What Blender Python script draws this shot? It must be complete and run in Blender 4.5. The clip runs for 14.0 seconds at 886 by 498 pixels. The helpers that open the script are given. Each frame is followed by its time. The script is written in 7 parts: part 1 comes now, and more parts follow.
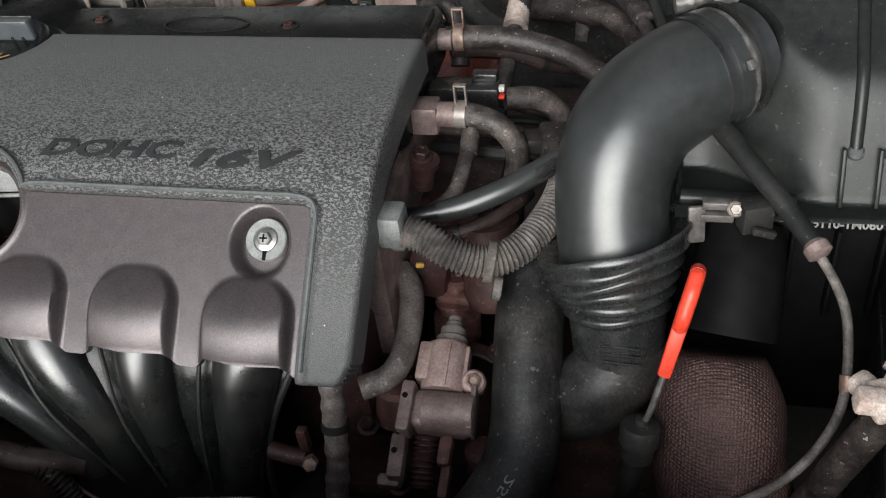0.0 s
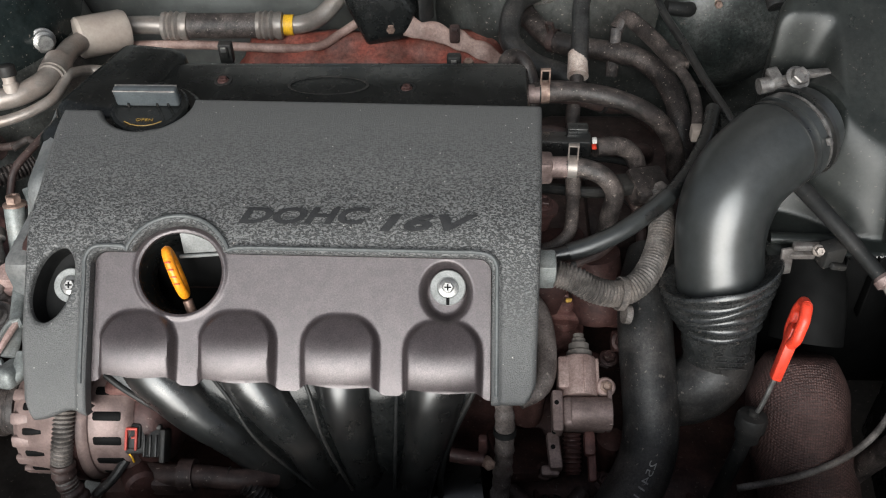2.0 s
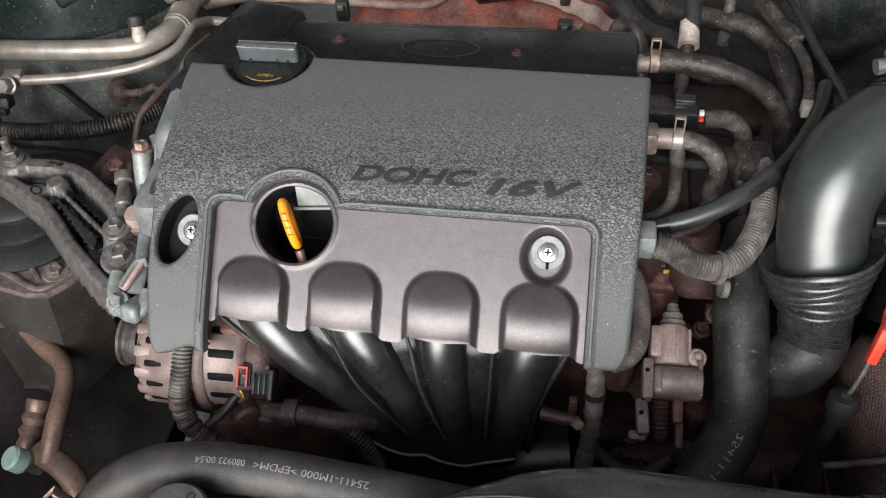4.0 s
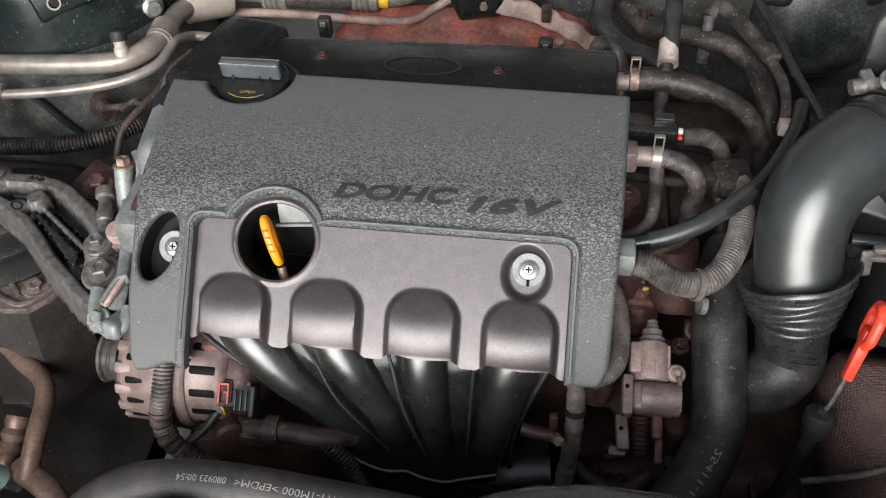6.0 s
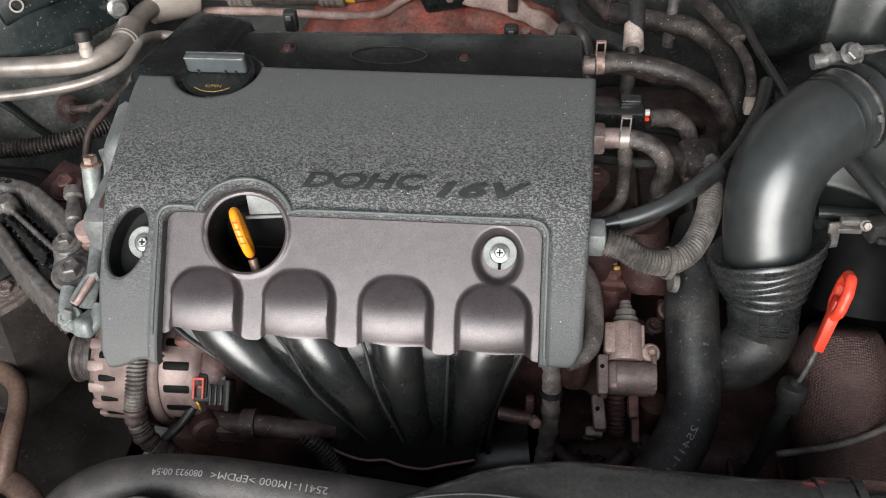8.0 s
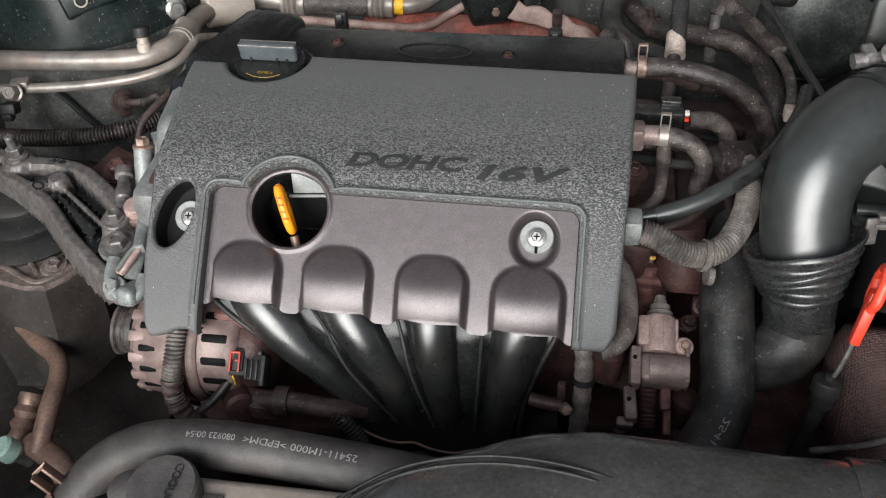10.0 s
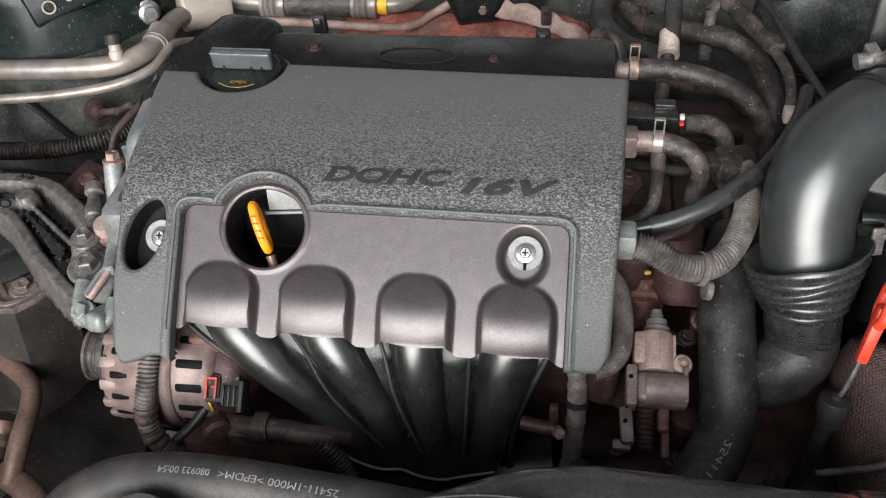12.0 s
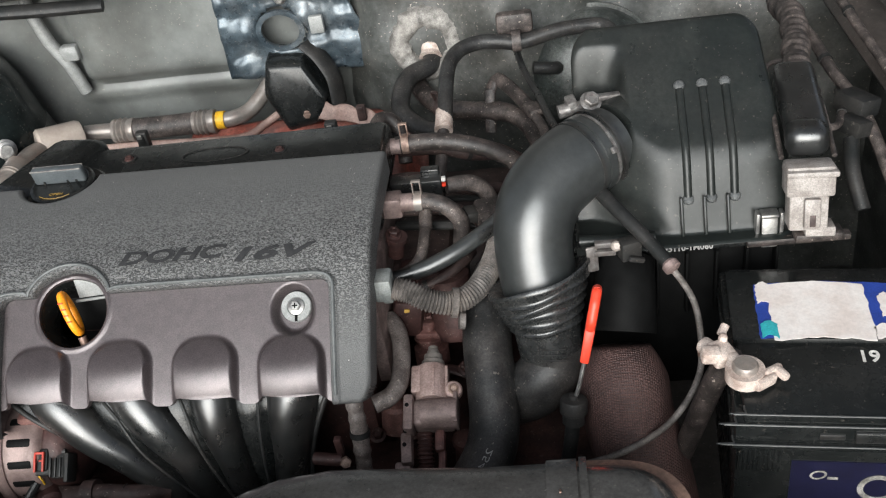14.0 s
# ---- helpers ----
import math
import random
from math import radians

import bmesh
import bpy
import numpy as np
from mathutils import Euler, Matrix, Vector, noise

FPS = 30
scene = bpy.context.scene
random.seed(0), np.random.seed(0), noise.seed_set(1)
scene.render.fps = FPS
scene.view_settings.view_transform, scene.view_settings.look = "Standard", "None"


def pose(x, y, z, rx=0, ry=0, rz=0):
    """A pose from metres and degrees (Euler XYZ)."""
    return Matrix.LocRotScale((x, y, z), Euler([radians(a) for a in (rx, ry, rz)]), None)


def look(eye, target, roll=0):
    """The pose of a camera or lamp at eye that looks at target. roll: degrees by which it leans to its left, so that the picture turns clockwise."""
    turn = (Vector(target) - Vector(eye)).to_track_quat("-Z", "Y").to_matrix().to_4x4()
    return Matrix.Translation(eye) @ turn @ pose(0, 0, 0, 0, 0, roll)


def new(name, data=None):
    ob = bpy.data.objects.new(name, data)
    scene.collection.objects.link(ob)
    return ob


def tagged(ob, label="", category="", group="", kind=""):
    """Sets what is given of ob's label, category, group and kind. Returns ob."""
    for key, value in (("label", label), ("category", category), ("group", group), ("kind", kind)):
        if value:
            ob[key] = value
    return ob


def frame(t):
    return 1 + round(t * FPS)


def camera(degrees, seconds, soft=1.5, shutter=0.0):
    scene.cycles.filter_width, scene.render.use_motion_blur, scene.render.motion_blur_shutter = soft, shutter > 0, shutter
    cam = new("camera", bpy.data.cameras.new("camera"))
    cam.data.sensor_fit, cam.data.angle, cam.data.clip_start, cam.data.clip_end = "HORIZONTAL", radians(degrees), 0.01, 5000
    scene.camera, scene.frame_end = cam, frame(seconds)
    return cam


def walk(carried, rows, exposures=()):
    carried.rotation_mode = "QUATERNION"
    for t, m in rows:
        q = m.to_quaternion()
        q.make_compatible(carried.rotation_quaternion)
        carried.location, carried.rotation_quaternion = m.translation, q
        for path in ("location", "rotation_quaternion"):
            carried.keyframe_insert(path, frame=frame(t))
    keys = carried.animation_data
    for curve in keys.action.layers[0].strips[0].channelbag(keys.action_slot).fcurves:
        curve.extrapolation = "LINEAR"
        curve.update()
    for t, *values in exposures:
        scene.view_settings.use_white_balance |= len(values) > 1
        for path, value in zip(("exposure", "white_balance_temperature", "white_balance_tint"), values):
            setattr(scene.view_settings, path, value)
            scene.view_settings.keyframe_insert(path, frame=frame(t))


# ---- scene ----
cam = camera(50.5, 14.0, soft=1.15)
PATH = [
    (0, (0.019, 0.009, 1.232), (-0.417, 1.505, -0.021), -7.6),
    (0.5, (-0.023, 0.0, 1.232), (-0.491, 1.464, -0.048), -7.1),
    (1, (-0.169, -0.051, 1.328), (-0.379, 1.383, -0.05), -3.5),
    (1.1, (-0.188, -0.059, 1.355), (-0.368, 1.377, -0.026), -3.6),
    (1.5, (-0.231, -0.074, 1.397), (-0.317, 1.379, 0.026), -1.9),
    (2, (-0.224, -0.078, 1.424), (-0.31, 1.363, 0.04), -1.9),
    (2.5, (-0.24, -0.088, 1.453), (-0.399, 1.372, 0.095), -2.3),
    (3, (-0.241, -0.088, 1.454), (-0.451, 1.375, 0.107), -2.0),
    (3.5, (-0.238, -0.091, 1.45), (-0.482, 1.306, 0.04), -2.8),
    (3.7, (-0.235, -0.091, 1.451), (-0.506, 1.256, -0.002), -4.4),
    (5.8, (-0.233, -0.091, 1.462), (-0.477, 1.276, 0.022), -3.3),
    (6, (-0.233, -0.089, 1.462), (-0.468, 1.278, 0.022), -3.2),
    (6.5, (-0.228, -0.085, 1.46), (-0.47, 1.275, 0.014), -3.8),
    (7, (-0.222, -0.079, 1.455), (-0.446, 1.29, 0.014), -3.9),
    (7.5, (-0.223, -0.077, 1.452), (-0.432, 1.284, 0.002), -3.4),
    (7.7, (-0.223, -0.084, 1.451), (-0.416, 1.283, 0.004), -3.9),
    (9.8, (-0.214, -0.177, 1.416), (-0.488, 1.296, 0.09), -3.5),
    (10, (-0.22, -0.16, 1.409), (-0.496, 1.294, 0.064), -3.4),
    (10.5, (-0.223, -0.122, 1.401), (-0.506, 1.324, 0.048), -3.7),
    (11, (-0.224, -0.109, 1.399), (-0.484, 1.335, 0.04), -3.9),
    (11.5, (-0.22, -0.109, 1.397), (-0.484, 1.333, 0.037), -4.1),
    (12, (-0.214, -0.108, 1.397), (-0.487, 1.331, 0.035), -4.4),
    (12.5, (-0.207, -0.115, 1.393), (-0.48, 1.324, 0.031), -4.6),
    (13, (-0.193, -0.116, 1.391), (-0.453, 1.341, 0.046), -4.9),
    (13.5, (-0.135, -0.134, 1.359), (-0.312, 1.374, 0.057), -5.5),
    (13.6, (-0.103, -0.139, 1.369), (-0.311, 1.351, 0.051), -7.0),
    (13.7, (-0.073, -0.159, 1.364), (-0.285, 1.353, 0.072), -7.5),
    (13.8, (-0.043, -0.183, 1.366), (-0.25, 1.36, 0.109), -7.9),
    (13.9, (-0.008, -0.21, 1.383), (-0.242, 1.362, 0.169), -9.1),
    (14, (0.016, -0.227, 1.409), (-0.231, 1.376, 0.239), -10.0),
]
walk(cam, [(t, look(eye, target, roll)) for t, eye, target, roll in PATH],
     exposures=[(0.0, -0.16), (0.5, -0.22), (1.0, -0.41), (1.5, -0.20), (2.0, -0.12), (2.5, 0.02), (3.0, 0.18), (3.5, 0.17), (6.0, 0.14), (7.5, 0.12), (10.0, 0.04), (10.5, 0.04), (11.0, 0.17), (13.0, 0.17), (13.5, 0.19), (14.0, 0.14)])

# ---- light ----
SUN_ELEV, SUN_AZ = 23.0, 188.0
world = bpy.data.worlds.new("sky")
scene.world = world
world.use_nodes = True
wn = world.node_tree.nodes
sky = wn.new("ShaderNodeTexSky")
sky.sky_type = "NISHITA"
sky.sun_disc = False
sky.sun_elevation = radians(SUN_ELEV)
sky.sun_rotation = radians(SUN_AZ)
sky.dust_density = 4.0
wn["Background"].inputs["Strength"].default_value = 0.125
haze = wn.new("ShaderNodeHueSaturation")
haze.inputs["Saturation"].default_value = 0.45
world.node_tree.links.new(sky.outputs["Color"], haze.inputs["Color"])
world.node_tree.links.new(haze.outputs["Color"], wn["Background"].inputs["Color"])
sun_data = bpy.data.lights.new("sun", "SUN")
sun_data.energy, sun_data.angle, sun_data.color = 4.9, radians(54), (0.93, 0.985, 1.0)
sun = new("sun", sun_data)
SUN_DIR = Vector((math.sin(radians(SUN_AZ)) * math.cos(radians(SUN_ELEV)), math.cos(radians(SUN_AZ)) * math.cos(radians(SUN_ELEV)), math.sin(radians(SUN_ELEV))))
sun.matrix_world = look(tuple(Vector((-0.2, 0.5, 0.8)) + SUN_DIR * 3.5), (-0.2, 0.5, 0.8))


# ---- materials ----
def surface(name, c1, c2=None, rough=0.5, metal=0.0, mix=60.0, grain=0.0, grain_scale=900.0, dust=0.0, dust_colour=(0.24, 0.205, 0.185),
            coat=0.0, spots=0.0, rough_var=0.12, specular=0.5, mottle=0.35):
    """A procedural surface: two blended tones, a fine relief, and patches of settled dust."""
    m = bpy.data.materials.new(name)
    m.use_nodes = True
    n, link = m.node_tree.nodes, m.node_tree.links.new
    b = n["Principled BSDF"]
    tc = n.new("ShaderNodeTexCoord")

    def fbm(scale, detail=4.0, rough_n=0.55):
        t = n.new("ShaderNodeTexNoise")
        t.inputs["Scale"].default_value, t.inputs["Detail"].default_value, t.inputs["Roughness"].default_value = scale, detail, rough_n
        link(tc.outputs["Object"], t.inputs["Vector"])
        return t.outputs["Fac"]

    def ramp(fac, lo, hi):
        r = n.new("ShaderNodeMapRange")
        r.interpolation_type = "SMOOTHSTEP"
        r.inputs["From Min"].default_value, r.inputs["From Max"].default_value = lo, hi
        link(fac, r.inputs["Value"])
        return r.outputs["Result"]

    def blend(fac, a, c):
        x = n.new("ShaderNodeMix")
        x.data_type = "RGBA"
        link(fac, x.inputs["Factor"])
        for socket, v in ((x.inputs["A"], a), (x.inputs["B"], c)):
            if isinstance(v, tuple):
                socket.default_value = (*v, 1)
            else:
                link(v, socket)
        return x.outputs["Result"]

    c2 = c2 or tuple(0.7 * v for v in c1)
    colour = blend(ramp(fbm(mix), 0.35, 0.65), c1, c2)
    if dust:
        f = n.new("ShaderNodeMath")
        f.operation = "MULTIPLY"
        link(ramp(fbm(mix * 0.35, 8.0, 0.7), 0.42, 0.72), f.inputs[0])
        f.inputs[1].default_value = dust
        colour = blend(f.outputs[0], colour, dust_colour)
    if mottle:
        f = n.new("ShaderNodeMapRange")
        f.inputs["From Min"].default_value, f.inputs["From Max"].default_value = 0.3, 0.7
        f.inputs["To Min"].default_value, f.inputs["To Max"].default_value = 1 - mottle, 1 + mottle
        link(fbm(mix * 9, 6.0, 0.75), f.inputs["Value"])
        x = n.new("ShaderNodeMix")
        x.data_type, x.blend_type = "RGBA", "MULTIPLY"
        x.inputs["Factor"].default_value = 1.0
        link(colour, x.inputs["A"])
        link(f.outputs["Result"], x.inputs["B"])
        colour = x.outputs["Result"]
    if spots:
        f = n.new("ShaderNodeMath")
        f.operation = "MULTIPLY"
        link(ramp(fbm(250.0, 3.0), 0.66, 0.70), f.inputs[0])
        f.inputs[1].default_value = spots
        colour = blend(f.outputs[0], colour, (0.42, 0.36, 0.31))
    link(colour, b.inputs["Base Color"])
    rr = n.new("ShaderNodeMapRange")
    rr.inputs["To Min"].default_value, rr.inputs["To Max"].default_value = max(0.03, rough - rough_var), min(1.0, rough + rough_var)
    link(fbm(mix * 2.2, 5.0), rr.inputs["Value"])
    link(rr.outputs["Result"], b.inputs["Roughness"])
    b.inputs["Metallic"].default_value = metal
    b.inputs["Specular IOR Level"].default_value = specular
    b.inputs["Coat Weight"].default_value = coat
    b.inputs["Coat Roughness"].default_value = 0.15
    if grain:
        bump = n.new("ShaderNodeBump")
        bump.inputs["Strength"].default_value, bump.inputs["Distance"].default_value = grain, 0.0008
        link(fbm(grain_scale, 3.0, 0.6), bump.inputs["Height"])
        link(bump.outputs["Normal"], b.inputs["Normal"])
    return m


def leather_plastic(name):
    """Dark grey moulded plastic with an embossed leather grain, dust on the high spots."""
    m = surface(name, (0.055, 0.057, 0.058), (0.048, 0.050, 0.050), rough=0.52, mix=25.0, rough_var=0.06)
    n, link = m.node_tree.nodes, m.node_tree.links.new
    b = n["Principled BSDF"]
    tc = n.new("ShaderNodeTexCoord")
    warp = n.new("ShaderNodeTexNoise")
    warp.inputs["Scale"].default_value = 240.0
    link(tc.outputs["Object"], warp.inputs["Vector"])
    mixv = n.new("ShaderNodeMix")
    mixv.data_type = "VECTOR"
    mixv.inputs["Factor"].default_value = 0.004
    link(tc.outputs["Object"], mixv.inputs["A"])
    link(warp.outputs["Color"], mixv.inputs["B"])
    fleck = n.new("ShaderNodeMapping")
    fleck.inputs["Rotation"].default_value = (0, 0, radians(24))
    fleck.inputs["Scale"].default_value = (0.58, 1.1, 1.1)
    link(mixv.outputs["Result"], fleck.inputs["Vector"])
    t = n.new("ShaderNodeTexNoise")
    t.inputs["Scale"].default_value, t.inputs["Detail"].default_value = 700.0, 2.0
    t.inputs["Distortion"].default_value = 0.7
    link(fleck.outputs["Vector"], t.inputs["Vector"])
    r = n.new("ShaderNodeMapRange")
    r.interpolation_type = "SMOOTHSTEP"
    r.inputs["From Min"].default_value, r.inputs["From Max"].default_value = 0.44, 0.56
    link(t.outputs["Fac"], r.inputs["Value"])
    x = n.new("ShaderNodeMix")
    x.data_type = "RGBA"
    sep = n.new("ShaderNodeSeparateXYZ")
    link(tc.outputs["Object"], sep.inputs["Vector"])
    fade = n.new("ShaderNodeMapRange")
    fade.inputs["From Min"].default_value, fade.inputs["From Max"].default_value = 0.795, 0.855
    link(sep.outputs["Z"], fade.inputs["Value"])
    sand = n.new("ShaderNodeTexNoise")
    sand.inputs["Scale"].default_value, sand.inputs["Detail"].default_value = 1100.0, 2.0
    link(tc.outputs["Object"], sand.inputs["Vector"])
    both = n.new("ShaderNodeMix")
    back = n.new("ShaderNodeMapRange")
    back.inputs["From Min"].default_value, back.inputs["From Max"].default_value = 0.545, 0.655
    back.inputs["To Min"].default_value, back.inputs["To Max"].default_value = 1.0, 0.05
    link(sep.outputs["Y"], back.inputs["Value"])
    weight = n.new("ShaderNodeMath")
    weight.operation = "MULTIPLY"
    link(fade.outputs["Result"], weight.inputs[0])
    link(back.outputs["Result"], weight.inputs[1])
    link(weight.outputs[0], both.inputs["Factor"])
    link(sand.outputs["Fac"], both.inputs["A"])
    link(r.outputs["Result"], both.inputs["B"])
    x.inputs["A"].default_value, x.inputs["B"].default_value = (0.034, 0.034, 0.034, 1), (0.158, 0.158, 0.156, 1)
    link(both.outputs["Result"], x.inputs["Factor"])
    cells = n.new("ShaderNodeTexVoronoi")
    cells.inputs["Scale"].default_value = 90.0
    link(tc.outputs["Object"], cells.inputs["Vector"])
    speck = n.new("ShaderNodeMapRange")
    speck.inputs["From Min"].default_value, speck.inputs["From Max"].default_value = 0.055, 0.035
    link(cells.outputs["Distance"], speck.inputs["Value"])
    dusty = n.new("ShaderNodeMix")
    dusty.data_type = "RGBA"
    dusty.inputs["B"].default_value = (0.55, 0.52, 0.49, 1)
    link(speck.outputs["Result"], dusty.inputs["Factor"])
    link(x.outputs["Result"], dusty.inputs["A"])
    link(dusty.outputs["Result"], b.inputs["Base Color"])
    bump = n.new("ShaderNodeBump")
    bump.inputs["Strength"].default_value, bump.inputs["Distance"].default_value = 0.9, 0.0007
    link(both.outputs["Result"], bump.inputs["Height"])
    link(bump.outputs["Normal"], b.inputs["Normal"])
    return m


def knit(name):
    """A woven, dusty brown duct fabric: crossing waves as relief and tone."""
    m = surface(name, (0.108, 0.056, 0.049), (0.062, 0.031, 0.027), rough=0.6, mix=30.0)
    n, link = m.node_tree.nodes, m.node_tree.links.new
    b = n["Principled BSDF"]
    tc = n.new("ShaderNodeTexCoord")
    v = n.new("ShaderNodeTexVoronoi")
    v.inputs["Scale"].default_value = 430.0
    v.inputs["Randomness"].default_value = 0.25
    link(tc.outputs["Object"], v.inputs["Vector"])
    x = n.new("ShaderNodeMix")
    x.data_type = "RGBA"
    x.blend_type = "MULTIPLY"
    x.inputs["Factor"].default_value = 1.0
    old = b.inputs["Base Color"].links[0].from_socket
    ramp = n.new("ShaderNodeMapRange")
    ramp.inputs["From Min"].default_value, ramp.inputs["From Max"].default_value = 0.25, 0.62
    ramp.inputs["To Min"].default_value, ramp.inputs["To Max"].default_value = 1.0, 0.45
    link(v.outputs["Distance"], ramp.inputs["Value"])
    link(old, x.inputs["A"])
    link(ramp.outputs["Result"], x.inputs["B"])
    link(x.outputs["Result"], b.inputs["Base Color"])
    bump = n.new("ShaderNodeBump")
    bump.inputs["Strength"].default_value, bump.inputs["Distance"].default_value = 0.9, 0.0015
    link(ramp.outputs["Result"], bump.inputs["Height"])
    link(bump.outputs["Normal"], b.inputs["Normal"])
    return m


GRAIN = leather_plastic("grained_cover_plastic")
RIM = surface("smooth_cover_plastic", (0.10, 0.105, 0.105), (0.075, 0.08, 0.08), rough=0.5, mix=40, grain=0.15, grain_scale=1500)
SATIN = surface("brown_grey_satin_plastic", (0.086, 0.070, 0.072), (0.073, 0.060, 0.062), rough=0.33, metal=0.45, specular=0.9, mix=90, grain=0.22, grain_scale=1800, rough_var=0.06, mottle=0.5)
BLACK = surface("black_satin_plastic", (0.010, 0.011, 0.011), (0.006, 0.007, 0.007), specular=0.35, rough=0.26, mix=25, grain=0.06, dust=0.12, dust_colour=(0.05, 0.045, 0.042), spots=0.10)
GLOSS = surface("black_gloss_plastic", (0.012, 0.013, 0.013), (0.008, 0.008, 0.008), rough=0.30, specular=1.0, mix=30, grain=0.05, grain_scale=160, dust=0.45, dust_colour=(0.06, 0.054, 0.05), rough_var=0.14, spots=0.06)
MATT = surface("matt_black_plastic", (0.018, 0.018, 0.018), (0.010, 0.011, 0.011), rough=0.5, specular=0.3, mix=40, grain=0.15, dust=0.25, dust_colour=(0.10, 0.085, 0.075), spots=0.15)
LIDBLACK = surface("matt_lid_plastic", (0.014, 0.0165, 0.0155), (0.010, 0.012, 0.0115), rough=0.32, specular=0.32, mix=20, grain=0.12, grain_scale=1400, dust=0.2, dust_colour=(0.055, 0.052, 0.048), spots=0.1)
# black plastic set darker than it is, with shade put into its colour
SHADEBLACK = surface("shade_darkened_black_plastic", (0.006, 0.006, 0.006), (0.004, 0.004, 0.004), rough=0.6, specular=0.08)
HOSEFAB = surface("fabric_faced_hose_rubber", (0.056, 0.049, 0.047), (0.030, 0.027, 0.026), rough=0.5, mix=40, grain=0.5, grain_scale=900, dust=0.35, dust_colour=(0.085, 0.070, 0.064), mottle=0.3)
LETTER = surface("dark_letter_plastic", (0.017, 0.017, 0.017), (0.012, 0.012, 0.012), specular=0.15, rough=0.6)
INLAY = surface("flush_letter_plastic", (0.030, 0.030, 0.031), (0.022, 0.022, 0.023), specular=0.3, rough=0.5, mix=120, grain=0.1, grain_scale=1500)
DUCTBLACK = surface("dusty_duct_plastic", (0.058, 0.057, 0.056), (0.042, 0.042, 0.041), specular=0.9, rough=0.22, mix=25, grain=0.08, grain_scale=300, dust=0.15, dust_colour=(0.075, 0.066, 0.06), spots=0.08)
TUBE = surface("grey_black_tube_plastic", (0.028, 0.030, 0.030), (0.021, 0.023, 0.023), specular=0.9, rough=0.32, mix=14, grain=0.04, dust=0.06, dust_colour=(0.10, 0.09, 0.085))
LIDGLOSS = surface("polished_lid_plastic", (0.085, 0.088, 0.088), (0.06, 0.062, 0.062), rough=0.28, specular=0.7, mix=60)
BELLOWS = surface("soft_bellows_rubber", (0.026, 0.027, 0.027), (0.016, 0.017, 0.017), rough=0.27, specular=0.75, mottle=0.6, mix=60, grain=0.10, dust=0.2, dust_colour=(0.07, 0.062, 0.056), spots=0.1)
CAPRUBBER = surface("grey_cap_rubber", (0.078, 0.072, 0.070), (0.050, 0.046, 0.045), rough=0.55, mix=50, grain=0.3, dust=0.3, dust_colour=(0.12, 0.10, 0.09))
RUBBER = surface("black_rubber", (0.026, 0.026, 0.026), (0.012, 0.012, 0.012), rough=0.42, specular=0.38, mottle=0.7, mix=45, grain=0.3, dust=0.5, dust_colour=(0.085, 0.073, 0.066), spots=0.22)
DUSTY = surface("dust_covered_rubber", (0.027, 0.021, 0.020), (0.010, 0.008, 0.007), mottle=1.0, rough=0.50, mix=110, grain=0.7, grain_scale=420, dust=0.75, dust_colour=(0.115, 0.092, 0.082), spots=0.7)
GREYHOSE = surface("dusty_grey_hose", (0.048, 0.039, 0.036), (0.017, 0.0135, 0.0125), mottle=0.9, rough=0.55, mix=110, grain=0.6, grain_scale=480, dust=0.65, dust_colour=(0.175, 0.142, 0.128), spots=0.5)
PALEHOSE = surface("pale_speckled_hose", (0.165, 0.140, 0.130), (0.085, 0.068, 0.062), mottle=0.6, rough=0.55, mix=60, grain=0.3, grain_scale=500, dust=0.4, dust_colour=(0.26, 0.22, 0.20), spots=0.6)
LOOM = surface("corrugated_loom_plastic", (0.125, 0.112, 0.104), (0.040, 0.035, 0.032), mottle=0.6, rough=0.66, mix=60, grain=0.2, dust=0.5, dust_colour=(0.22, 0.18, 0.155), spots=0.3)
MOUNTDIRT = surface("dirty_pinkish_plate", (0.165, 0.125, 0.112), (0.075, 0.055, 0.050), rough=0.55, metal=0.15, mottle=0.5, mix=70, grain=0.4, grain_scale=350, dust=0.5, dust_colour=(0.20, 0.16, 0.145), spots=0.3)
MOUNT = surface("grey_mount_casting", (0.165, 0.155, 0.150), (0.090, 0.080, 0.075), rough=0.42, metal=0.3, mottle=0.45, mix=140, grain=0.4, grain_scale=350, dust=0.5, dust_colour=(0.14, 0.11, 0.095), spots=0.2)
ALU = surface("dusty_cast_aluminium", (0.29, 0.215, 0.20), (0.17, 0.122, 0.112), rough=0.52, metal=0.35, mix=45, grain=0.35, grain_scale=420, dust=0.6, dust_colour=(0.25, 0.195, 0.178), spots=0.3)
ALTPINK = surface("pale_pinkish_alternator_casting", (0.245, 0.175, 0.16), (0.15, 0.105, 0.096), rough=0.5, metal=0.2, mottle=0.18, mix=50, grain=0.3, grain_scale=500, dust=0.4, dust_colour=(0.24, 0.17, 0.15), spots=0.1)
DARKALU = surface("grimy_dark_casting", (0.080, 0.037, 0.033), (0.030, 0.014, 0.013), rough=0.55, metal=0.25, mix=30, grain=0.5, grain_scale=260, dust=0.5, dust_colour=(0.10, 0.058, 0.049), spots=0.2)
PIPE = surface("dull_aluminium_pipe", (0.272, 0.248, 0.228), (0.190, 0.168, 0.152), mottle=0.14, rough=0.36, metal=0.35, mix=45, grain=0.15, dust=0.5, dust_colour=(0.40, 0.30, 0.25))
RUSTPIPE = surface("brown_tarnished_pipe", (0.27, 0.17, 0.13), (0.19, 0.12, 0.095), rough=0.45, metal=0.4, mix=30, dust=0.35, dust_colour=(0.30, 0.21, 0.17))
STEEL = surface("zinc_plated_steel", (0.46, 0.45, 0.43), (0.30, 0.29, 0.28), rough=0.34, metal=0.85, mix=120, grain=0.12)
